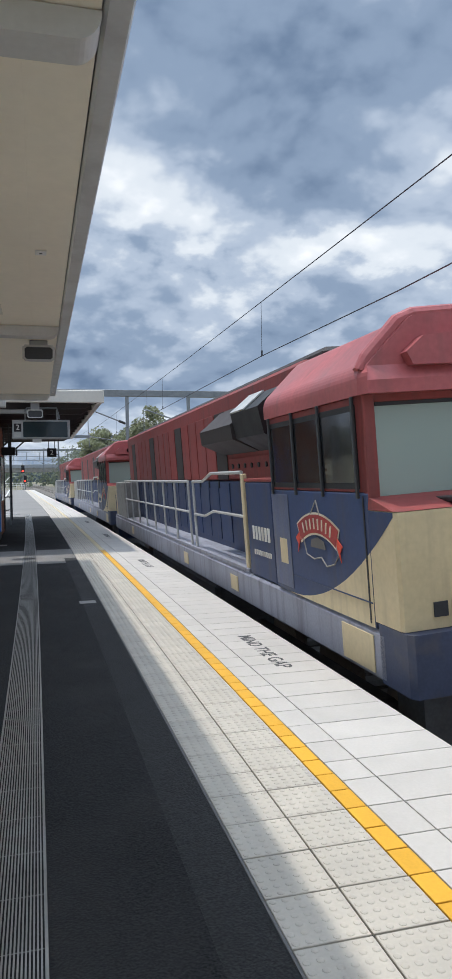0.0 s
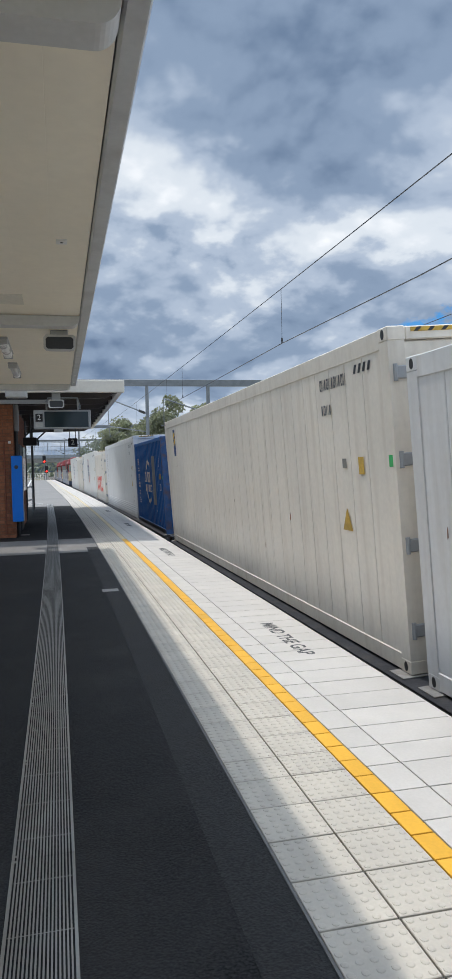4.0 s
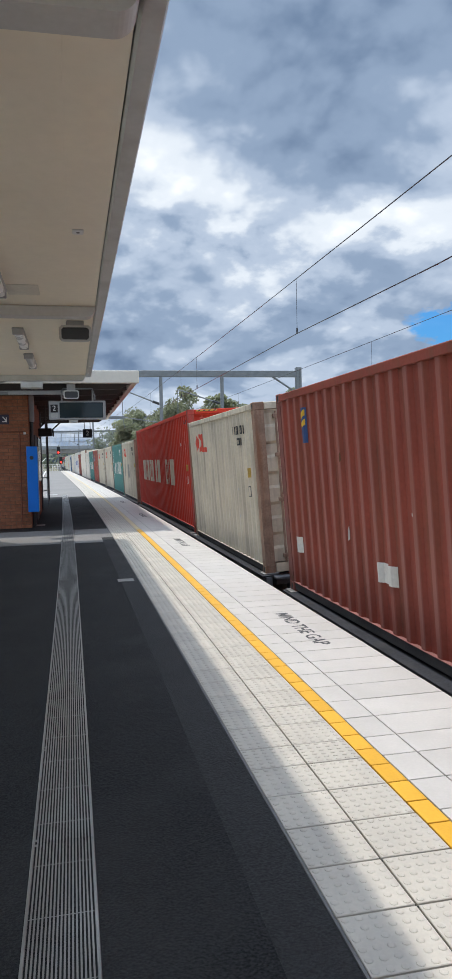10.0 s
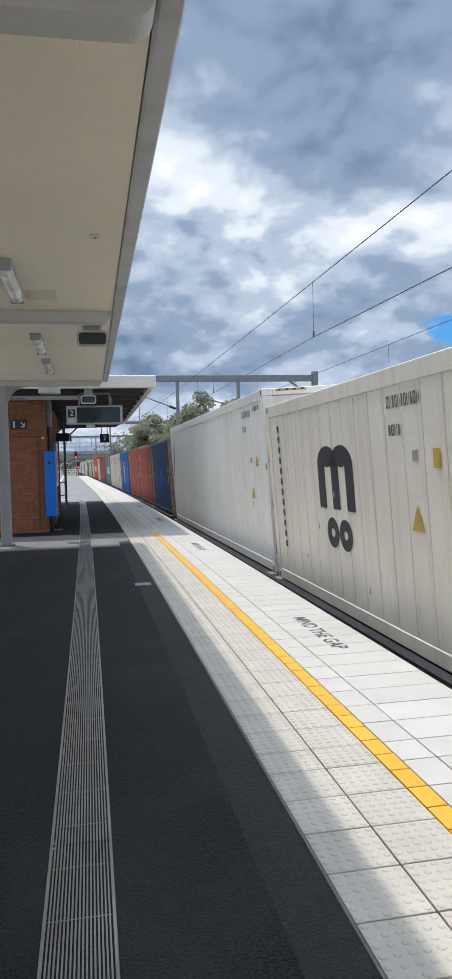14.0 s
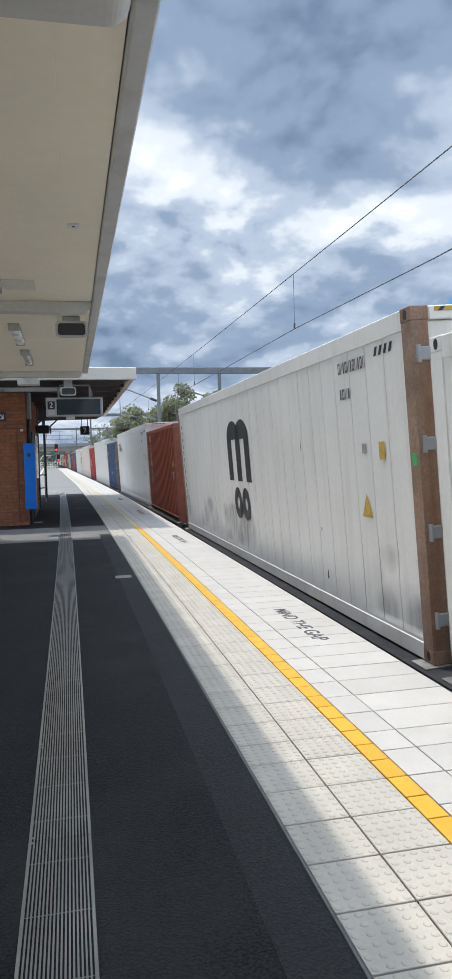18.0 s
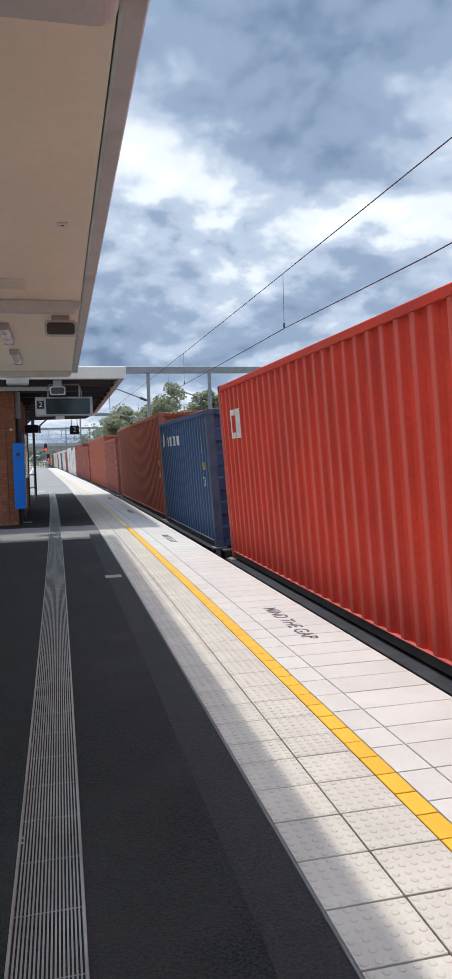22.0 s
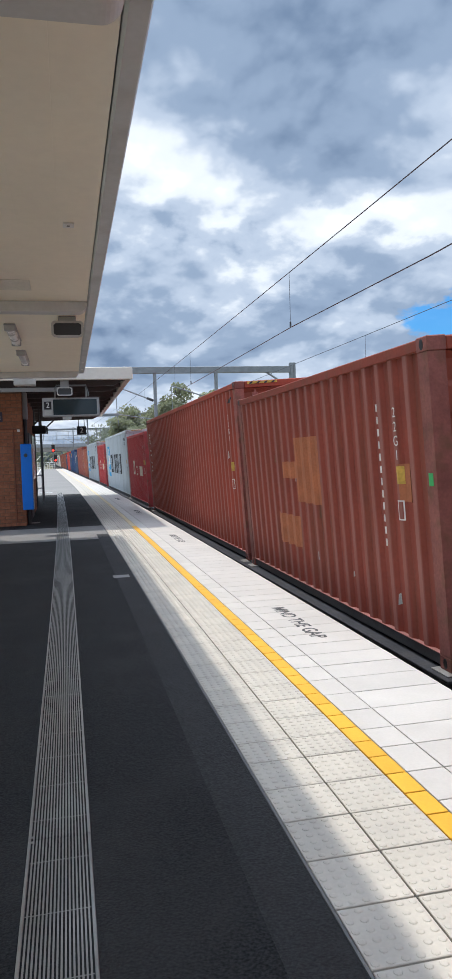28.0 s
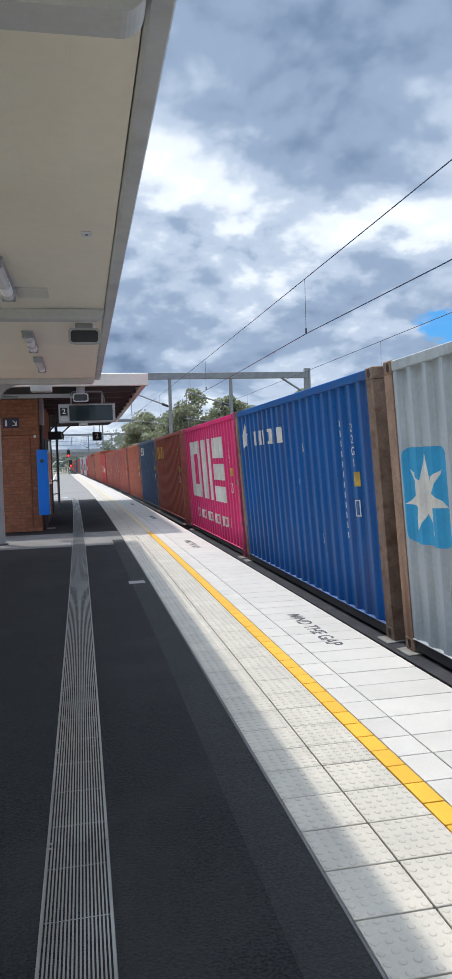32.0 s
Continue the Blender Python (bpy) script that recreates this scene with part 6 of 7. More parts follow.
def wagon_mesh_parts(t, light):
    half = 9.35
    for s in (-1, 1):
        part("side_sill", shared("wsill", lambda: Build().cbox(-0.05, 0.05, -half, half, -0.46, -0.035, 0.01).mesh("side_sill", UNDERFRAME)), t, "", pose(s * 1.24, 0, 0))
        part("sill_flange", shared("wflange", lambda: Build().cbox(-0.15, 0.12, -half, half, -0.034, -0.014, 0.004).mesh("sill_flange", DECK_DARK)), t, "", pose(s * 1.19, 0, 0))
        part("lower_flange", shared("wflange_low", lambda: Build().cbox(-0.10, 0.07, -half, half, -0.48, -0.461, 0.004).mesh("lower_flange", UNDERFRAME)), t, "", pose(s * 1.24, 0, 0))
        if light:
            part("rub_strip", shared("wrub", lambda: Build().cbox(-0.006, 0.006, -half, half, -0.15, -0.05, 0.003).mesh("rub_strip", SILL_GREY)), t, "pale painted strip along the sill", pose(s * 1.296, 0, 0))
        for i in range(12 if s < 0 else 0):
            part("sill_stiffener", shared("wstiff", lambda: Build().cbox(-0.012, 0.012, -0.02, 0.02, -0.455, -0.16, 0.003).mesh("sill_stiffener", UNDERFRAME)), t, "", pose(s * 1.301, -8.5 + i * 1.545, 0))
    part("centre_sill", shared("wcentre", lambda: Build().cbox(-0.25, 0.25, -9.7, 9.7, -0.40, -0.05, 0.02).mesh("centre_sill", UNDERFRAME)), t)
    for i in range(7):
        part("cross_member", shared("wcross", lambda: Build().cbox(-1.06, 1.06, -0.09, 0.09, -0.22, -0.04, 0.01).mesh("cross_member", UNDERFRAME)), t, "", pose(0, -9.0 + i * 3.0, 0))
    for y in (-7.1, 7.1):
        bo = part("bogie", shared("bogie", lambda: Build().cbox(-1.02, -0.86, -1.15, 1.15, -0.72, -0.42, 0.04).cbox(0.86, 1.02, -1.15, 1.15, -0.72, -0.42, 0.04).cbox(-1.0, 1.0, -0.22, 0.22, -0.66, -0.41, 0.03).mesh("bogie", UNDERFRAME)), t, "dark cast-steel bogie", pose(0, y, 0))
        for wy in (-0.9, 0.9):
            for sx in (-1, 1):
                part("wheel", shared("wheel", lambda: smooth(Build().rod((-0.065, 0, 0), (0.065, 0, 0), 0.46, 20).mesh("wheel", RAIL))), bo, "", pose(sx * 0.76, wy, -0.54))
    for s in (-1, 1):
        part("coupler", shared("coupler", lambda: Build().cbox(-0.12, 0.12, -0.20, 0.20, -0.32, -0.10, 0.04).mesh("coupler", UNDERFRAME)), t, "", pose(0, s * 9.76, 0))
        part("step", shared("wstep", lambda: Build().cbox(-0.16, 0.16, -0.09, 0.09, -0.06, -0.02, 0.008).mesh("step", UNDERFRAME)), t, "", pose(-1.02, s * 9.45, 0))


DECK = 1.0
PAD_GREY = mat("pad_grey", (0.23, 0.225, 0.215), 0.7, vary=0.25, scale=6, stain=(0.14, 0.09, 0.06), stain_amt=0.6)
for w, load in enumerate(TRAIN):
    front = FIRST - PITCH * w
    wg = thing("container_wagon", "low skeletal container wagon with dark underframe", "rail wagon", None, "wagons of the train")
    wagon_mesh_parts(wg, load[0][0] == "R40")
    MOVERS.append((wg, front - 9.3, DECK))
    at = front
    for spec in load:
        L = SIZES[spec[0]][0]
        MOVERS.append((container(*spec), at - L / 2, DECK))
        for e in (0.10, L - 0.10):
            part("lock_pad", shared("lock_pad", lambda: Build().cbox(-0.13, 0.12, -0.13, 0.13, -0.0135, -0.002, 0.003).mesh("lock_pad", PAD_GREY)), wg, "grey container locking pad", pose(-1.17, at - e - (front - 9.3), 0))
        at -= L + (0.30 if len(load) == 2 else 0.25)

# ---- locomotives ----
LOCO_BLUE = mat("loco_blue", (0.046, 0.07, 0.15), 0.45, vary=0.14, scale=1.2, fine=20, bump=0.03, stain=(0.09, 0.08, 0.08), stain_amt=0.45, streak=True, spec=0.25)
LOCO_RED = mat("loco_red", (0.29, 0.066, 0.06), 0.55, vary=0.14, scale=1.0, fine=20, bump=0.03, stain=(0.12, 0.06, 0.055), stain_amt=0.5, streak=True, spec=0.25)
LOCO_PINK = mat("loco_faded_red", (0.43, 0.12, 0.12), 0.38, vary=0.16, scale=1.0, fine=20, bump=0.03, stain=(0.20, 0.10, 0.09), stain_amt=0.4, streak=True, spec=0.25)
LOCO_CREAM = mat("loco_cream", (0.70, 0.58, 0.36), 0.45, vary=0.1, scale=1.2, fine=20, bump=0.03, stain=(0.3, 0.24, 0.16), stain_amt=0.35, streak=True, spec=0.25)
LOCO_ROOF = mat("loco_sooty", (0.042, 0.034, 0.032), 0.6, vary=0.3, scale=1.5)
LOCO_FRAME = mat("loco_frame", (0.30, 0.31, 0.37), 0.6, vary=0.15, scale=1.2, stain=(0.07, 0.065, 0.06), stain_amt=0.5, streak=True)
HANDRAIL = mat("handrail_steel", (0.55, 0.55, 0.53), 0.4, 0.2, vary=0.12)
# opaque pane whose pale green base stands in for reflections of the sky
CABGLASS = bpy.data.materials.new("cab_glass")
CABGLASS.use_nodes = True
cg = CABGLASS.node_tree.nodes["Principled BSDF"]
cg.inputs["Base Color"].default_value, cg.inputs["Roughness"].default_value, cg.inputs["Specular IOR Level"].default_value = (0.30, 0.38, 0.34, 1), 0.10, 0.9
DARKGLASS = mat("dark_glass", (0.02, 0.021, 0.024), 0.1, vary=0.1, bump=0, spec=0.8)


def loco():
    """Local: y 0 at the rear buffer beam, the locomotive stretching forwards; z from the rails. The cab faces back."""
    t = thing("locomotive", "weathered red and blue diesel locomotive with cream nose", "locomotive", None, "locomotives")
    P = lambda n, b, m_, lb="", par=None: part(n, b.mesh(n, m_), par or t, lb)
    P("frame", Build().cbox(-1.45, 1.45, 0.45, 19.6, 1.20, 1.60, 0.03), LOCO_FRAME, "grey-blue underframe beam")
    P("pilot", Build().prism([(-1.45, 0.55), (-1.45, 0.12), (-1.42, 0.06), (1.42, 0.06), (1.45, 0.12), (1.45, 0.55)], "z", 1.20, 1.66), mat("pilot_blue", (0.055, 0.07, 0.125), 0.6, vary=0.2, stain=(0.12, 0.11, 0.11), stain_amt=0.5), "dusty blue buffer beam")
    P("plough", Build().prism([(-1.30, 0.62), (-1.25, 0.30), (1.25, 0.30), (1.30, 0.62)], "z", 0.35, 1.195), UNDERFRAME, "dark plough under the buffer beam")
    P("step_panel", Build().cbox(-1.462, -1.451, 0.65, 1.25, 1.25, 1.55, 0.003), LOCO_CREAM, "cream step plate")
    # nose under the windscreen
    nose = Build()
    o = [(-1.45, 0.60), (-1.45, 0.20), (-1.435, 0.16), (1.435, 0.16), (1.45, 0.20), (1.45, 0.60)]
    nose.prism(o, "z", 1.665, 2.53)
    P("nose", nose, LOCO_CREAM, "cream nose")
    P("nose_top", Build().face_set([(-1.45, 0.60, 2.535), (-1.45, 0.20, 2.535), (-1.435, 0.16, 2.535), (1.435, 0.16, 2.535), (1.45, 0.20, 2.535), (1.45, 0.60, 2.535), (-1.44, 0.61, 2.63), (1.44, 0.61, 2.63)], [(0, 1, 2, 3, 4, 5), (0, 6, 1), (1, 6, 2), (2, 6, 7, 3), (3, 7, 4), (4, 7, 5), (0, 5, 7, 6)]), LOCO_RED, "red nose top")
    P("nose_hatch", Build().cbox(-0.95, 0.2, 0.14, 0.5, 2.56, 2.60, 0.01), LOCO_ROOF, "sooty hatch on the nose")
    cab_sides = {}
    # cab side walls, blue over a cream sweep
    for s in (-1, 1):
        w = P("cab_side", Build().cbox(min(s * 1.45, s * 1.38), max(s * 1.45, s * 1.38), 0.60, 2.95, 1.61, 2.66, 0.008), LOCO_BLUE, "blue cab side")
        cab_sides[s] = w
        curve = lambda y: 1.615 + 0.90 * ((2.52 - y) / 2.34) ** 2.1
        ys = [0.61 + 1.91 * i / 11 for i in range(12)]
        x = s * 1.4515
        b = Build()
        b.face_set([(x, y, 1.612) for y in ys] + [(x, y, curve(y)) for y in ys], [(i, i + 1, 13 + i, 12 + i) for i in range(11)])
        P("cream_sweep", b, LOCO_CREAM, "cream painted sweep", w)
        yn = [0.205 + 0.395 * i / 4 for i in range(5)]
        nb_ = Build().face_set([(x, y, min(curve(y), 2.528)) for y in yn] + [(x, y, 2.529) for y in yn], [(i, i + 1, 6 + i, 5 + i) for i in range(4)])
        P("blue_corner", nb_, LOCO_BLUE, "blue corner of the nose", w)
        P("cab_door", Build().cbox(min(s * 1.4515, s * 1.458), max(s * 1.4515, s * 1.458), 2.42, 2.93, 1.66, 2.62, 0.003), mat("loco_door", (0.10, 0.12, 0.20), 0.5, vary=0.2, stain=(0.2, 0.19, 0.18), stain_amt=0.5, streak=True), "dull blue cab door", w)
        P("door_patch", Build().cbox(min(s * 1.4585, s * 1.460), max(s * 1.4585, s * 1.460), 2.52, 2.74, 1.90, 2.16, 0.0005), LOCO_CREAM, "worn cream patch", w)
        P("skirt_joint", Build().cbox(min(s * 1.452, s * 1.458), max(s * 1.452, s * 1.458), 0.62, 2.40, 1.80, 1.812, 0.002), LOCO_BLUE, "", w)
        P("window_band", Build().cbox(min(s * 1.44, s * 1.36), max(s * 1.44, s * 1.36), 0.60, 2.95, 2.665, 3.42, 0.008), LOCO_RED, "red window pillars")
        for ya, yb in ((0.78, 1.42), (1.50, 2.10), (2.18, 2.80)):
            wf = P("side_window", Build().cbox(min(s * 1.447, s * 1.43), max(s * 1.447, s * 1.43), ya - 0.05, yb + 0.05, 2.69, 3.36, 0.004), BLACK, "black-framed cab window")
            P("pane", Build().cbox(min(s * 1.452, s * 1.446), max(s * 1.452, s * 1.446), ya, yb, 2.74, 3.31, 0.002), DARKGLASS, "dark glass", wf)
        P("door_line", Build().cbox(min(s * 1.4525, s * 1.456), max(s * 1.4525, s * 1.456), 0.66, 0.685, 1.64, 2.64, 0.001), BLACK, "", w)
    P("cab_back_wall", Build().box(-1.37, 1.37, 2.90, 2.95, 1.61, 3.42), LOCO_RED)
    P("cab_floor", Build().box(-1.37, 1.37, 0.62, 2.9, 1.605, 1.65), BLACK)
    # windscreen end
    P("screen_frame", Build().cbox(-1.36, 1.36, 0.60, 0.66, 2.45, 2.56, 0.01).cbox(-1.36, 1.36, 0.60, 0.66, 3.36, 3.46, 0.01).cbox(-1.44, -1.34, 0.585, 0.68, 2.45, 3.46, 0.01).cbox(1.34, 1.44, 0.585, 0.68, 2.45, 3.46, 0.01).cbox(-0.05, 0.05, 0.60, 0.66, 2.5, 3.4, 0.01), LOCO_RED, "red windscreen frame")
    for s in (-1, 1):
        P("windscreen", Build().cbox(min(s * 0.05, s * 1.345), max(s * 0.05, s * 1.345), 0.618, 0.63, 2.62, 3.365, 0.003), CABGLASS, "windscreen glass, its greenish reflection put into the colour")
    for s in (-1, 1):
        P("screen_seal", Build().cbox(min(s * 0.07, s * 1.33), max(s * 0.07, s * 1.33), 0.606, 0.617, 2.56, 2.59, 0.003).cbox(min(s * 0.07, s * 1.33), max(s * 0.07, s * 1.33), 0.606, 0.617, 3.33, 3.36, 0.003), BLACK, "black rubber seal")
        P("wiper", Build().rod((s * 0.7, 0.60, 2.60), (s * 0.35, 0.60, 3.1), 0.008, 6), BLACK)
        P("desk", Build().cbox(min(s * 0.15, s * 1.2), max(s * 0.15, s * 1.2), 0.9, 1.3, 1.7, 2.55, 0.03), DARK)
    # roof with its rounded eaves, and the sloping brow over the windscreen
    half_prof = [(-1.46, 3.42)] + [(-1.26 - 0.20 * math.cos(radians(a)), 3.52 + 0.20 * math.sin(radians(a))) for a in range(0, 46, 9)]
    half_prof += [(-0.94 - 0.18 * math.sin(radians(a)), 3.84 + 0.18 * math.cos(radians(a))) for a in range(45, -1, -9)] + [(-0.4, 4.05)]
    prof = half_prof + [(-x, z) for x, z in reversed(half_prof)]
    P("cab_roof", Build().prism(prof, "y", 0.62, 2.98), LOCO_PINK, "sun-faded red cab roof")
    brow = Build()
    n = len(prof)
    bp = [(x, 0.62, z) for x, z in prof] + [(x * 0.98, 0.50 if z < 3.60 else 0.57, z) for x, z in prof]
    brow.face_set(bp, [(i, i + 1, n + i + 1, n + i) for i in range(n - 1)] + [tuple(range(n, 2 * n)), (0, n, 2 * n - 1, n - 1)])
    P("brow", brow, LOCO_PINK, "red brow over the windscreen")
    for s in (-1, 1):
        P("roof_rib", Build().path([(s * 1.42, 0.64, 3.60), (s * 1.36, 0.64, 3.70), (s * 1.08, 0.64, 3.98), (s * 0.95, 0.64, 4.03), (s * 0.4, 0.64, 4.06)], 0.06, 10), LOCO_PINK)
        P("headlight_panel", Build().prism([(s * 0.2, 3.62), (s * 1.05, 3.62), (s * 1.10, 3.72), (s * 0.95, 3.84), (s * 0.2, 3.90)], "y", 0.47, 0.575), LOCO_PINK)
        P("headlight", Build().rod((s * 0.62, 0.455, 3.74), (s * 0.62, 0.475, 3.74), 0.08, 14), DARKGLASS, "dark headlight lens")
    # equipment box, hood and radiator
    for s in (-1, 1):
        bx_ = P("equipment_box", Build().cbox(min(s * 1.43, s * 0.98), max(s * 1.43, s * 0.98), 3.04, 4.02, 1.61, 2.74, 0.015), LOCO_BLUE, "blue equipment box")
        P("lid", Build().cbox(min(s * 1.43, s * 0.98), max(s * 1.43, s * 0.98), 2.98, 4.06, 2.745, 2.78, 0.006), LOCO_RED, "faded red lid", bx_)
        if s < 0:
            nb = Build()
            for i in range(6):
                nb.cbox(-1.436, -1.431, 3.16 + i * 0.115, 3.24 + i * 0.115, 2.06, 2.22, 0.001)
            for i in range(9):
                nb.cbox(-1.436, -1.431, 3.15 + i * 0.075, 3.195 + i * 0.075, 1.88, 1.94, 0.001)
            P("number_bars", nb, M_WHITE, "white number as plain bars", bx_)
    P("hood", Build().cbox(-0.98, 0.98, 2.98, 18.6, 2.72, 4.06, 0.05), LOCO_RED, "red engine hood")
    P("hood_lower", Build().cbox(-0.985, 0.985, 2.98, 18.6, 1.61, 2.716, 0.01), LOCO_BLUE, "blue lower hood")
    P("hood_top", Build().cbox(-0.7, 0.7, 3.0, 18.4, 4.062, 4.20, 0.05), LOCO_ROOF, "soot-dark hood top")
    for i in range(17):
        for s in (-1, 1):
            d = P("hood_door", Build().cbox(min(s * 0.988, s * 1.0), max(s * 0.988, s * 1.0), 6.4 + i * 0.70, 7.04 + i * 0.70, 2.74, 3.80, 0.004), LOCO_RED if i % 5 else LOCO_ROOF, "hinged hood door")
            P("lower_door", Build().cbox(min(s * 0.988, s * 1.0), max(s * 0.988, s * 1.0), 6.4 + i * 0.70, 7.04 + i * 0.70, 1.75, 2.69, 0.004), LOCO_BLUE, "", d)
            P("latch", Build().cbox(min(s * 1.0, s * 1.02), max(s * 1.0, s * 1.02), 6.96 + i * 0.70, 7.0 + i * 0.70, 2.6, 2.72, 0.004), DARK, "", d)
    for s in (-1, 1):
        P("dynamic_brake_box", Build().prism([(s * 0.98, 3.12), (s * 1.30, 3.30), (s * 1.36, 3.62), (s * 1.08, 3.84), (s * 0.6, 3.84), (s * 0.6, 3.12)], "y", 3.5, 4.7), BLACK, "black radiator fairing")
        P("vent_box", Build().prism([(s * 0.98, 3.12), (s * 1.34, 3.30), (s * 1.36, 3.50), (s * 0.98, 3.80)], "y", 4.75, 6.6), LOCO_ROOF, "dark sloping intake box")
        P("silver_lid", Build().prism([(s * 1.08, 3.845), (s * 1.365, 3.625), (s * 1.375, 3.64), (s * 1.09, 3.86)], "y", 4.05, 4.69), HANDRAIL, "grey sloping lid")
        P("walkway", Build().cbox(min(s * 1.44, s * 0.99), max(s * 1.44, s * 0.99), 4.1, 19.5, 1.605, 1.66, 0.005), LOCO_FRAME)
        posts = [4.25] + [7.2, 7.6 + 0.0] + [7.6 + k * 1.28 for k in range(1, 8)]
        for y in posts:
            P("stanchion", Build().rod((s * 1.40, y, 1.66), (s * 1.40, y, 2.74 if y > 5 else 2.86), 0.022, 8), HANDRAIL)
        P("end_post", Build().cbox(min(s * 1.43, s * 1.37), max(s * 1.43, s * 1.37), 4.12, 4.22, 1.66, 2.84, 0.01), LOCO_CREAM, "cream end post of the handrail")
        P("handrail", Build().path([(s * 1.40, 4.25, 2.86), (s * 1.40, 5.9, 2.86), (s * 1.40, 6.5, 2.74), (s * 1.40, 7.2, 2.74)], 0.024, 8), HANDRAIL, "pale steel handrail")
        P("handrail", Build().path([(s * 1.40, 4.25, 2.30), (s * 1.40, 5.9, 2.30), (s * 1.40, 6.5, 2.20), (s * 1.40, 7.2, 2.20)], 0.02, 8), HANDRAIL)
        P("handrail", Build().path([(s * 1.40, 7.6, 2.74), (s * 1.40, 16.6, 2.74)], 0.024, 8), HANDRAIL, "pale steel handrail")
        P("handrail", Build().path([(s * 1.40, 7.6, 2.22), (s * 1.40, 16.6, 2.22)], 0.02, 8), HANDRAIL)
        P("knob_row", Build().cbox(min(s * 0.99, s * 1.0), max(s * 0.99, s * 1.0), 4.2, 6.3, 2.78, 3.06, 0.004), LOCO_RED, "red panel under the intake")
        for k in range(6):
            P("knob", Build().rod((s * 1.0, 4.4 + k * 0.33, 2.94), (s * 1.02, 4.4 + k * 0.33, 2.94), 0.035, 8), DARK, "dark knob")
        for ya in (0.74, 1.46, 2.14, 2.84):
            P("window_bar", Build().cbox(min(s * 1.475, s * 1.453), max(s * 1.475, s * 1.453), ya - 0.018, ya + 0.018, 2.62, 3.42, 0.004), DARK, "dark upright window bar")
        P("side_locker", Build().cbox(min(s * 1.42, s * 0.99), max(s * 1.42, s * 0.99), 16.7, 18.9, 1.61, 2.7, 0.02), mat("locker_grey", (0.34, 0.33, 0.31), 0.55, stain=(0.15, 0.13, 0.11), stain_amt=0.5), "pale grey side locker")
        for y in (1.6, 4.8, 12.0):
            P("jacking_pad", Build().cbox(min(s * 1.462, s * 1.451), max(s * 1.462, s * 1.451), y + 3.0, y + 3.35, 1.3, 1.5, 0.004), LOCO_CREAM, "yellowed marker plate")
        # emblem on the cab side: plain ribbon shapes
        x = s * 1.4535
        w = cab_sides[s]

        def arc(r0, r1, a0, a1, lift_):
            e = Build()
            for i in range(12):
                t0, t1 = radians(a0 + (a1 - a0) * i / 12), radians(a0 + (a1 - a0) * (i + 1) / 12)
                q = [(x + s * lift_, 1.68 + r * math.cos(t_), 1.36 + r * math.sin(t_)) for r, t_ in ((r0, t0), (r1, t0), (r1, t1), (r0, t1))]
                e.face_set(q, [(0, 1, 2, 3)])
            return e

        outline = [(1.67, 2.58), (1.60, 2.44), (1.45, 2.38), (1.30, 2.25), (1.22, 2.12), (1.32, 2.03), (1.50, 1.99), (1.62, 2.06), (1.80, 2.03), (1.98, 2.06), (2.04, 2.2), (1.95, 2.36), (1.82, 2.45)]
        mp_ = Build()
        for (ya, za), (yb, zb) in zip(outline, outline[1:] + outline[:1]):
            mp_.rod((x, ya, za), (x, yb, zb), 0.007, 5)
        P("emblem_outline", mp_, M_GREY, "thin grey outline emblem", w)
        P("emblem_border", arc(0.90, 1.11, 62, 118, 0.003), M_CREAM, "", w)
        P("emblem", arc(0.92, 1.09, 63, 117, 0.006), mat("ribbon_red", (0.36, 0.05, 0.045), 0.6, vary=0.2), "curved red ribbon emblem", w)
        for e_ in (-1, 1):
            P("ribbon_tail", Build().prism([(1.68 + e_ * 0.44, 2.19), (1.68 + e_ * 0.52, 2.06), (1.68 + e_ * 0.50, 2.14), (1.68 + e_ * 0.56, 2.20), (1.68 + e_ * 0.46, 2.26)], "x", min(x + s * 0.002, x + s * 0.008), max(x + s * 0.002, x + s * 0.008)), M_RED, "", w)
        em2 = Build()
        for i in range(8):
            t_ = radians(71 + i * 5.4)
            em2.rod((x + s * 0.008, 1.68 + 0.955 * math.cos(t_), 1.36 + 0.955 * math.sin(t_)), (x + s * 0.008, 1.68 + 1.055 * math.cos(t_), 1.36 + 1.055 * math.sin(t_)), 0.009, 5)
        P("emblem_bars", em2, M_CREAM, "", w)
        P("emblem_shield", Build().prism([(1.50, 2.14), (1.86, 2.14), (1.83, 2.21), (1.68, 2.24), (1.53, 2.21)], "x", min(x + s * 0.002, x + s * 0.005), max(x + s * 0.002, x + s * 0.005)), mat("emblem_grey", (0.14, 0.13, 0.12), 0.6), "", w)
        for y in (3.0, 15.5):
            bo = P("bogie", Build().cbox(min(s * 1.25, s * 1.02), max(s * 1.25, s * 1.02), y - 1.9, y + 1.9, 0.42, 0.85, 0.05), UNDERFRAME, "dark three-axle bogie frame")
            for wy in (-1.7, 0, 1.7):
                P("wheel", Build().rod((s * 0.70, y + wy, 0.5), (s * 0.83, y + wy, 0.5), 0.5, 20), RAIL, "", bo)
        P("fuel_tank", Build().cbox(min(s * 1.38, s * 0.2), max(s * 1.38, s * 0.2), 6.2, 12.4, 0.35, 1.18, 0.08), UNDERFRAME, "dark fuel tank")
    nm = Build()
    for i in range(6):
        nm.cbox(-1.20 + i * 0.15, -1.085 + i * 0.15, 0.148, 0.159, 1.75, 1.86, 0.002)
    P("name_bars", nm, M_BLACK, "dark name as plain bars")
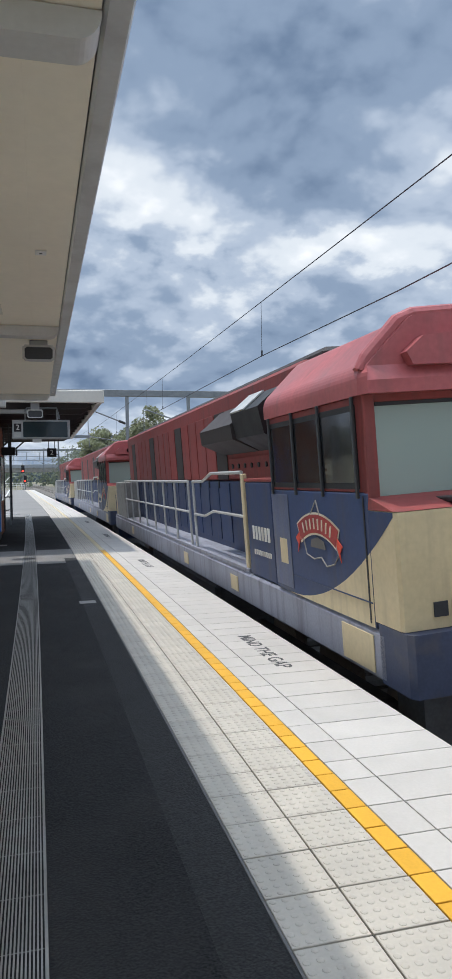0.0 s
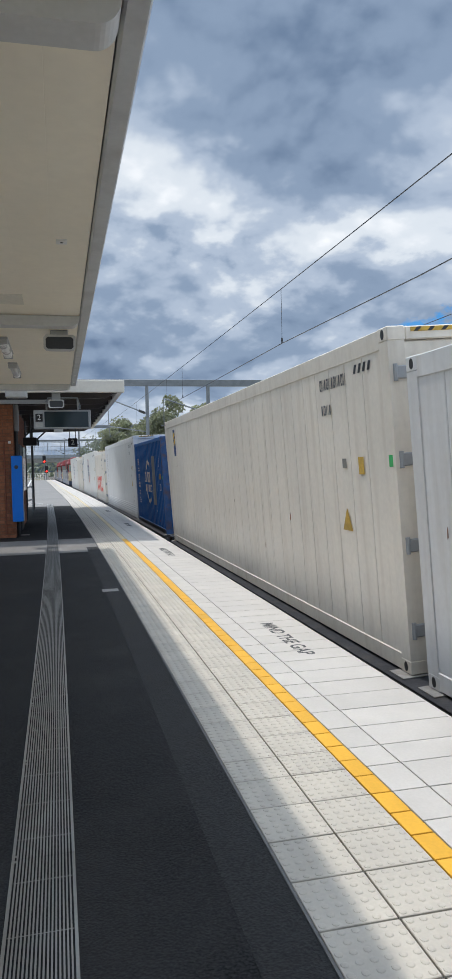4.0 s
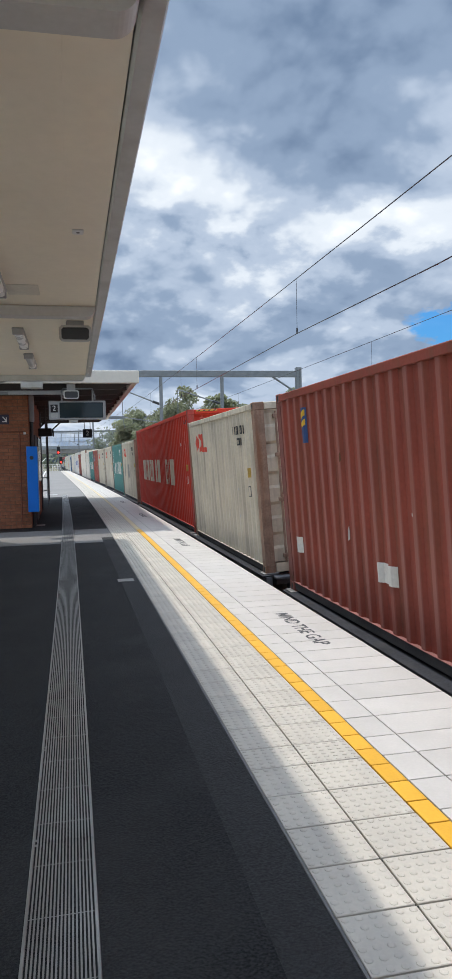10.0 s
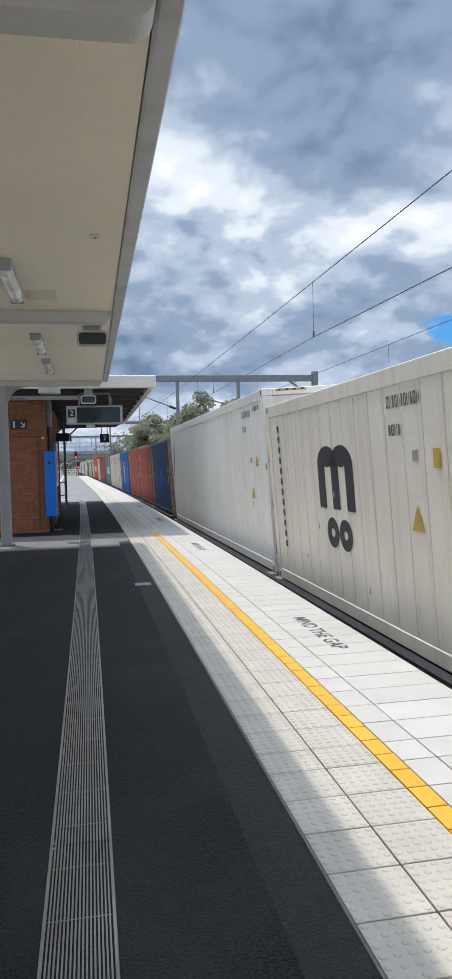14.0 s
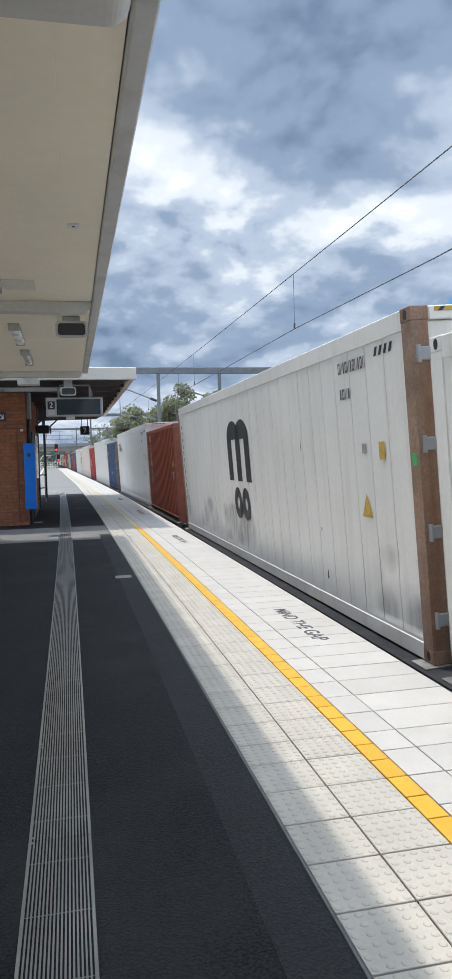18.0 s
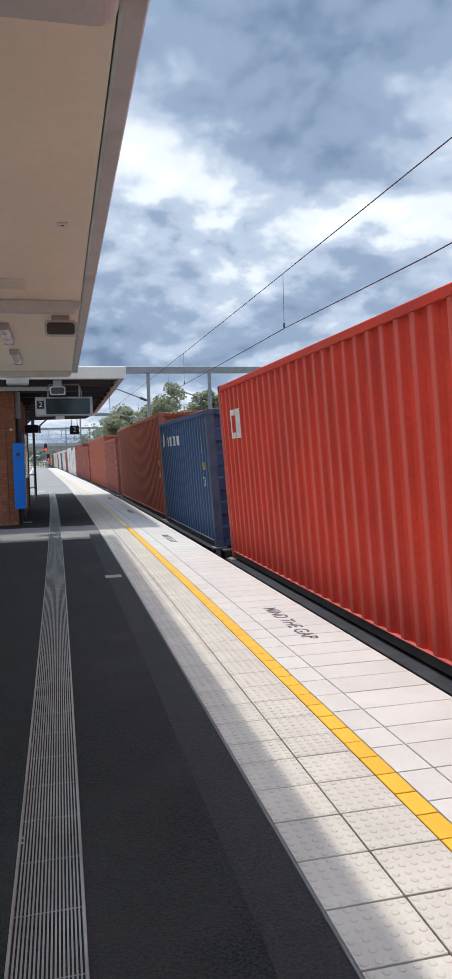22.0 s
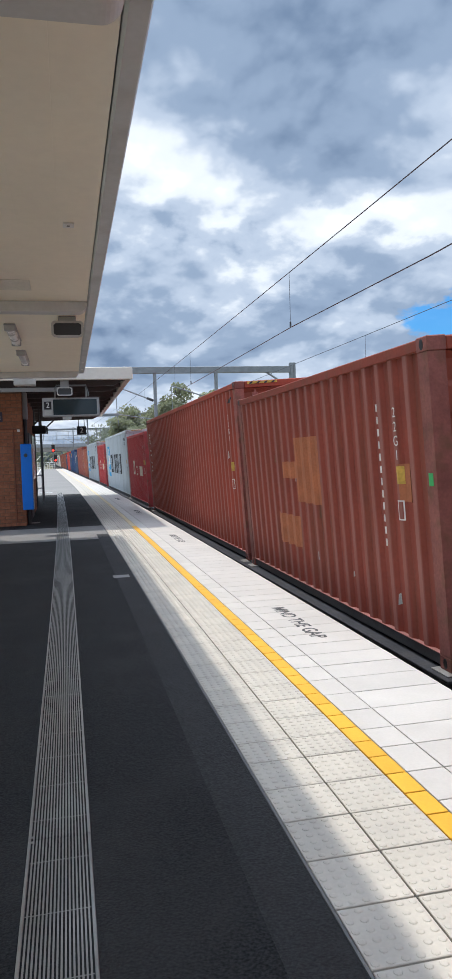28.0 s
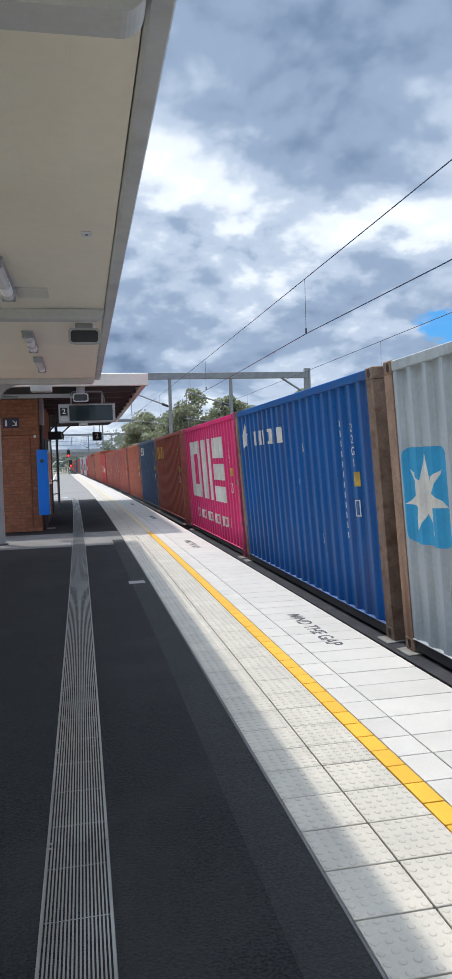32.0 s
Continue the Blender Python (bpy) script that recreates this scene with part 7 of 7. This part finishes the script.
    for y in (0.0, 19.7):
        P("coupler", Build().cbox(-0.14, 0.14, y - 0.45 if y < 1 else y - 0.1, y + 0.05 if y < 1 else y + 0.4, 0.72, 1.0, 0.04), UNDERFRAME)
    P("front_plate", Build().cbox(-1.40, 1.40, 19.45, 19.6, 0.8, 2.3, 0.02), LOCO_BLUE)
    P("short_hood", Build().cbox(-1.40, 1.40, 18.62, 19.44, 1.61, 2.5, 0.05), LOCO_CREAM)
    return t


lo = loco()
MOVERS.append((lo, 4.52, 0.0))
for d in (25.0, 45.6):
    MOVERS.append((copy_thing(lo, pose(0, 0, 0)), d, 0.0))

# ---- pieces: grates, tiles and bricks ----
GM = grate_mesh()
for i in range(38):
    y = -2.5 + i
    part("grate", GM, drain, "", along((DR0 + DR1) / 2, y, 0.0))


def tactile_mesh():
    b = Build().cbox(-0.1462, 0.1462, -0.1452, 0.1452, -0.03, TILE_TOP, 0.0025)
    for i in range(6):
        for j in range(6):
            x, y = -0.125 + 0.05 * i, -0.125 + 0.05 * j
            n, h = 10, TILE_TOP
            pts = [(x + r * math.cos(k * math.tau / n), y + r * math.sin(k * math.tau / n), h + z) for r, z in ((0.0158, -0.0005), (0.0130, 0.0028), (0.0065, 0.0044)) for k in range(n)]
            b.face_set(pts, [(m_ * n + k, m_ * n + (k + 1) % n, (m_ + 1) * n + (k + 1) % n, (m_ + 1) * n + k) for m_ in (0, 1) for k in range(n)] + [tuple(range(2 * n, 3 * n))])
    return b.mesh("tactile_tile", TACTILE)


def plain_mesh(w, l, m_):
    return Build().cbox(-w / 2 + 0.0035, w / 2 - 0.0035, -l / 2 + 0.0046, l / 2 - 0.0046, -0.03, TILE_TOP, 0.002).mesh("tile", m_)


TM = tactile_mesh()
WM1, WM2, YM = plain_mesh(0.195, 0.30, TILE), plain_mesh(0.615, 0.30, TILE), plain_mesh(0.11, 0.20, YELLOW)
YM2 = plain_mesh(0.11, 0.20, PALE_YELLOW)
GRID = 3.464                # a joint across the tiles
NEAR0, NEAR1 = 1.0, 24.5


def row_y(k):
    """The joints run at 0.3 m, with one short course to fit the camera's view."""
    return GRID + 0.3 * k - (0.05 if k >= 1 else 0.0)


k0, k1 = -9, 70
for k in range(k0, k1):
    ya, yb = row_y(k), row_y(k + 1)
    y = (ya + yb) / 2
    s = (yb - ya) / 0.3
    for u in (0.15, 0.45):
        ob = part("tactile_tile", TM, plat, "", along(u, y, RND.uniform(-0.0008, 0.0004)))
        if s < 0.99:
            ob.scale = (1, s, 1)
    for u, me in ((0.8075, WM1), (1.2125, WM2)):
        ob = part("edge_tile", me, plat, "", along(u, y, RND.uniform(-0.0008, 0.0004)))
        if s < 0.99:
            ob.scale = (1, s, 1)
yk = row_y(k0) + 0.1
while yk < row_y(k1) - 0.05:
    part("yellow_tile", YM if yk < 16.4 else YM2, plat, "", along(0.655, yk, RND.uniform(-0.0008, 0.0004)))
    yk += 0.2
# the courses further off and behind, joined
far_t, far_w, far_y, near_y = Build(), Build(), Build(), Build()


def far_row(b, u0, u1, ya, yb, dots=False):
    g = 0.0038
    p = [(u0 + g - drift(ya), ya + g), (u1 - g - drift(ya), ya + g), (u1 - g - drift(yb), yb - g), (u0 + g - drift(yb), yb - g)]
    b.face_set([(x, y, TILE_TOP) for x, y in p] + [(x, y, -0.02) for x, y in p], [(0, 1, 2, 3), (0, 4, 5, 1), (1, 5, 6, 2), (2, 6, 7, 3), (3, 7, 4, 0)])
    if dots:
        for i in range(6):
            x0 = u0 + 0.025 + 0.05 * i
            b.face_set([(x0 - 0.009 - drift(ya), ya + 0.01, TILE_TOP + 0.0003), (x0 + 0.009 - drift(ya), ya + 0.01, TILE_TOP + 0.0003), (x0 + 0.009 - drift(yb), yb - 0.01, TILE_TOP + 0.0003), (x0 - 0.009 - drift(yb), yb - 0.01, TILE_TOP + 0.0003), (x0 - drift(ya), ya + 0.02, TILE_TOP + 0.004), (x0 - drift(yb), yb - 0.02, TILE_TOP + 0.004)], [(0, 1, 4), (1, 2, 5, 4), (2, 3, 5), (3, 0, 4, 5)])


rows = [(row_y(k), row_y(k + 1), k < 200) for k in range(k1, 418)] + [(row_y(k), row_y(k + 1), False) for k in range(-56, k0)]
for ya, yb, near in rows:
    for u in (0.0, 0.3):
        far_row(far_t, u, u + 0.3, ya, yb, near)
    far_row(far_w, 0.71, 0.905, ya, yb)
    far_row(far_w, 0.905, EDGE, ya, yb)
    far_row(far_y if ya > 10 else near_y, 0.6, 0.71, ya, yb)
for nm, b, m_ in (("far_tactile_tiles", far_t, TACTILE), ("far_edge_tiles", far_w, TILE), ("far_yellow_tiles", far_y, PALE_YELLOW), ("back_yellow_tiles", near_y, YELLOW)):
    ob = part(nm, b.mesh(nm, m_, fix=False), plat)
    ob["kind"] = "stuff"

BK = Build().cbox(-0.115, 0.115, -0.05, 0.02, 0.0, 0.073, 0.003).mesh("brick", BRICK)
BKH = Build().cbox(-0.055, 0.055, -0.05, 0.02, 0.0, 0.073, 0.003).mesh("brick", BRICK)
for r in range(38):
    z = 0.004 + r * 0.083
    x = BX - 0.115
    if r % 2:
        part("brick", BKH, bld, "", pose(BX - 0.055, BY + 0.05 + RND.uniform(-0.002, 0.002), z))
        x = BX - 0.12 - 0.115
    while x > -3.35:
        part("brick", BK, bld, "", pose(x, BY + 0.05 + RND.uniform(-0.002, 0.002), z))
        x -= 0.24


# ---- movement ----
SLIP = ((0, 0.0), (6, 0.0), (8, -0.12), (10, -0.15), (12, -0.22), (14, -0.48), (17, -0.6), (20, -0.8), (24, -0.7), (27.5, -0.75), (29, -0.45), (30, -0.25), (32, 0.02))


def travelled(t):
    """Metres that the train has gone at t seconds: 18.4 m/s, with a slight ebb."""
    for (a, da), (b, db) in zip(SLIP, SLIP[1:]):
        if a <= t <= b:
            return 18.4 * t + da + (db - da) * (t - a) / (b - a)
    return 18.4 * t


def motions():
    for ob, s, h in MOVERS:
        walk(ob, [(float(t), on_track(s + travelled(t), h)) for t in range(33)])


motions()
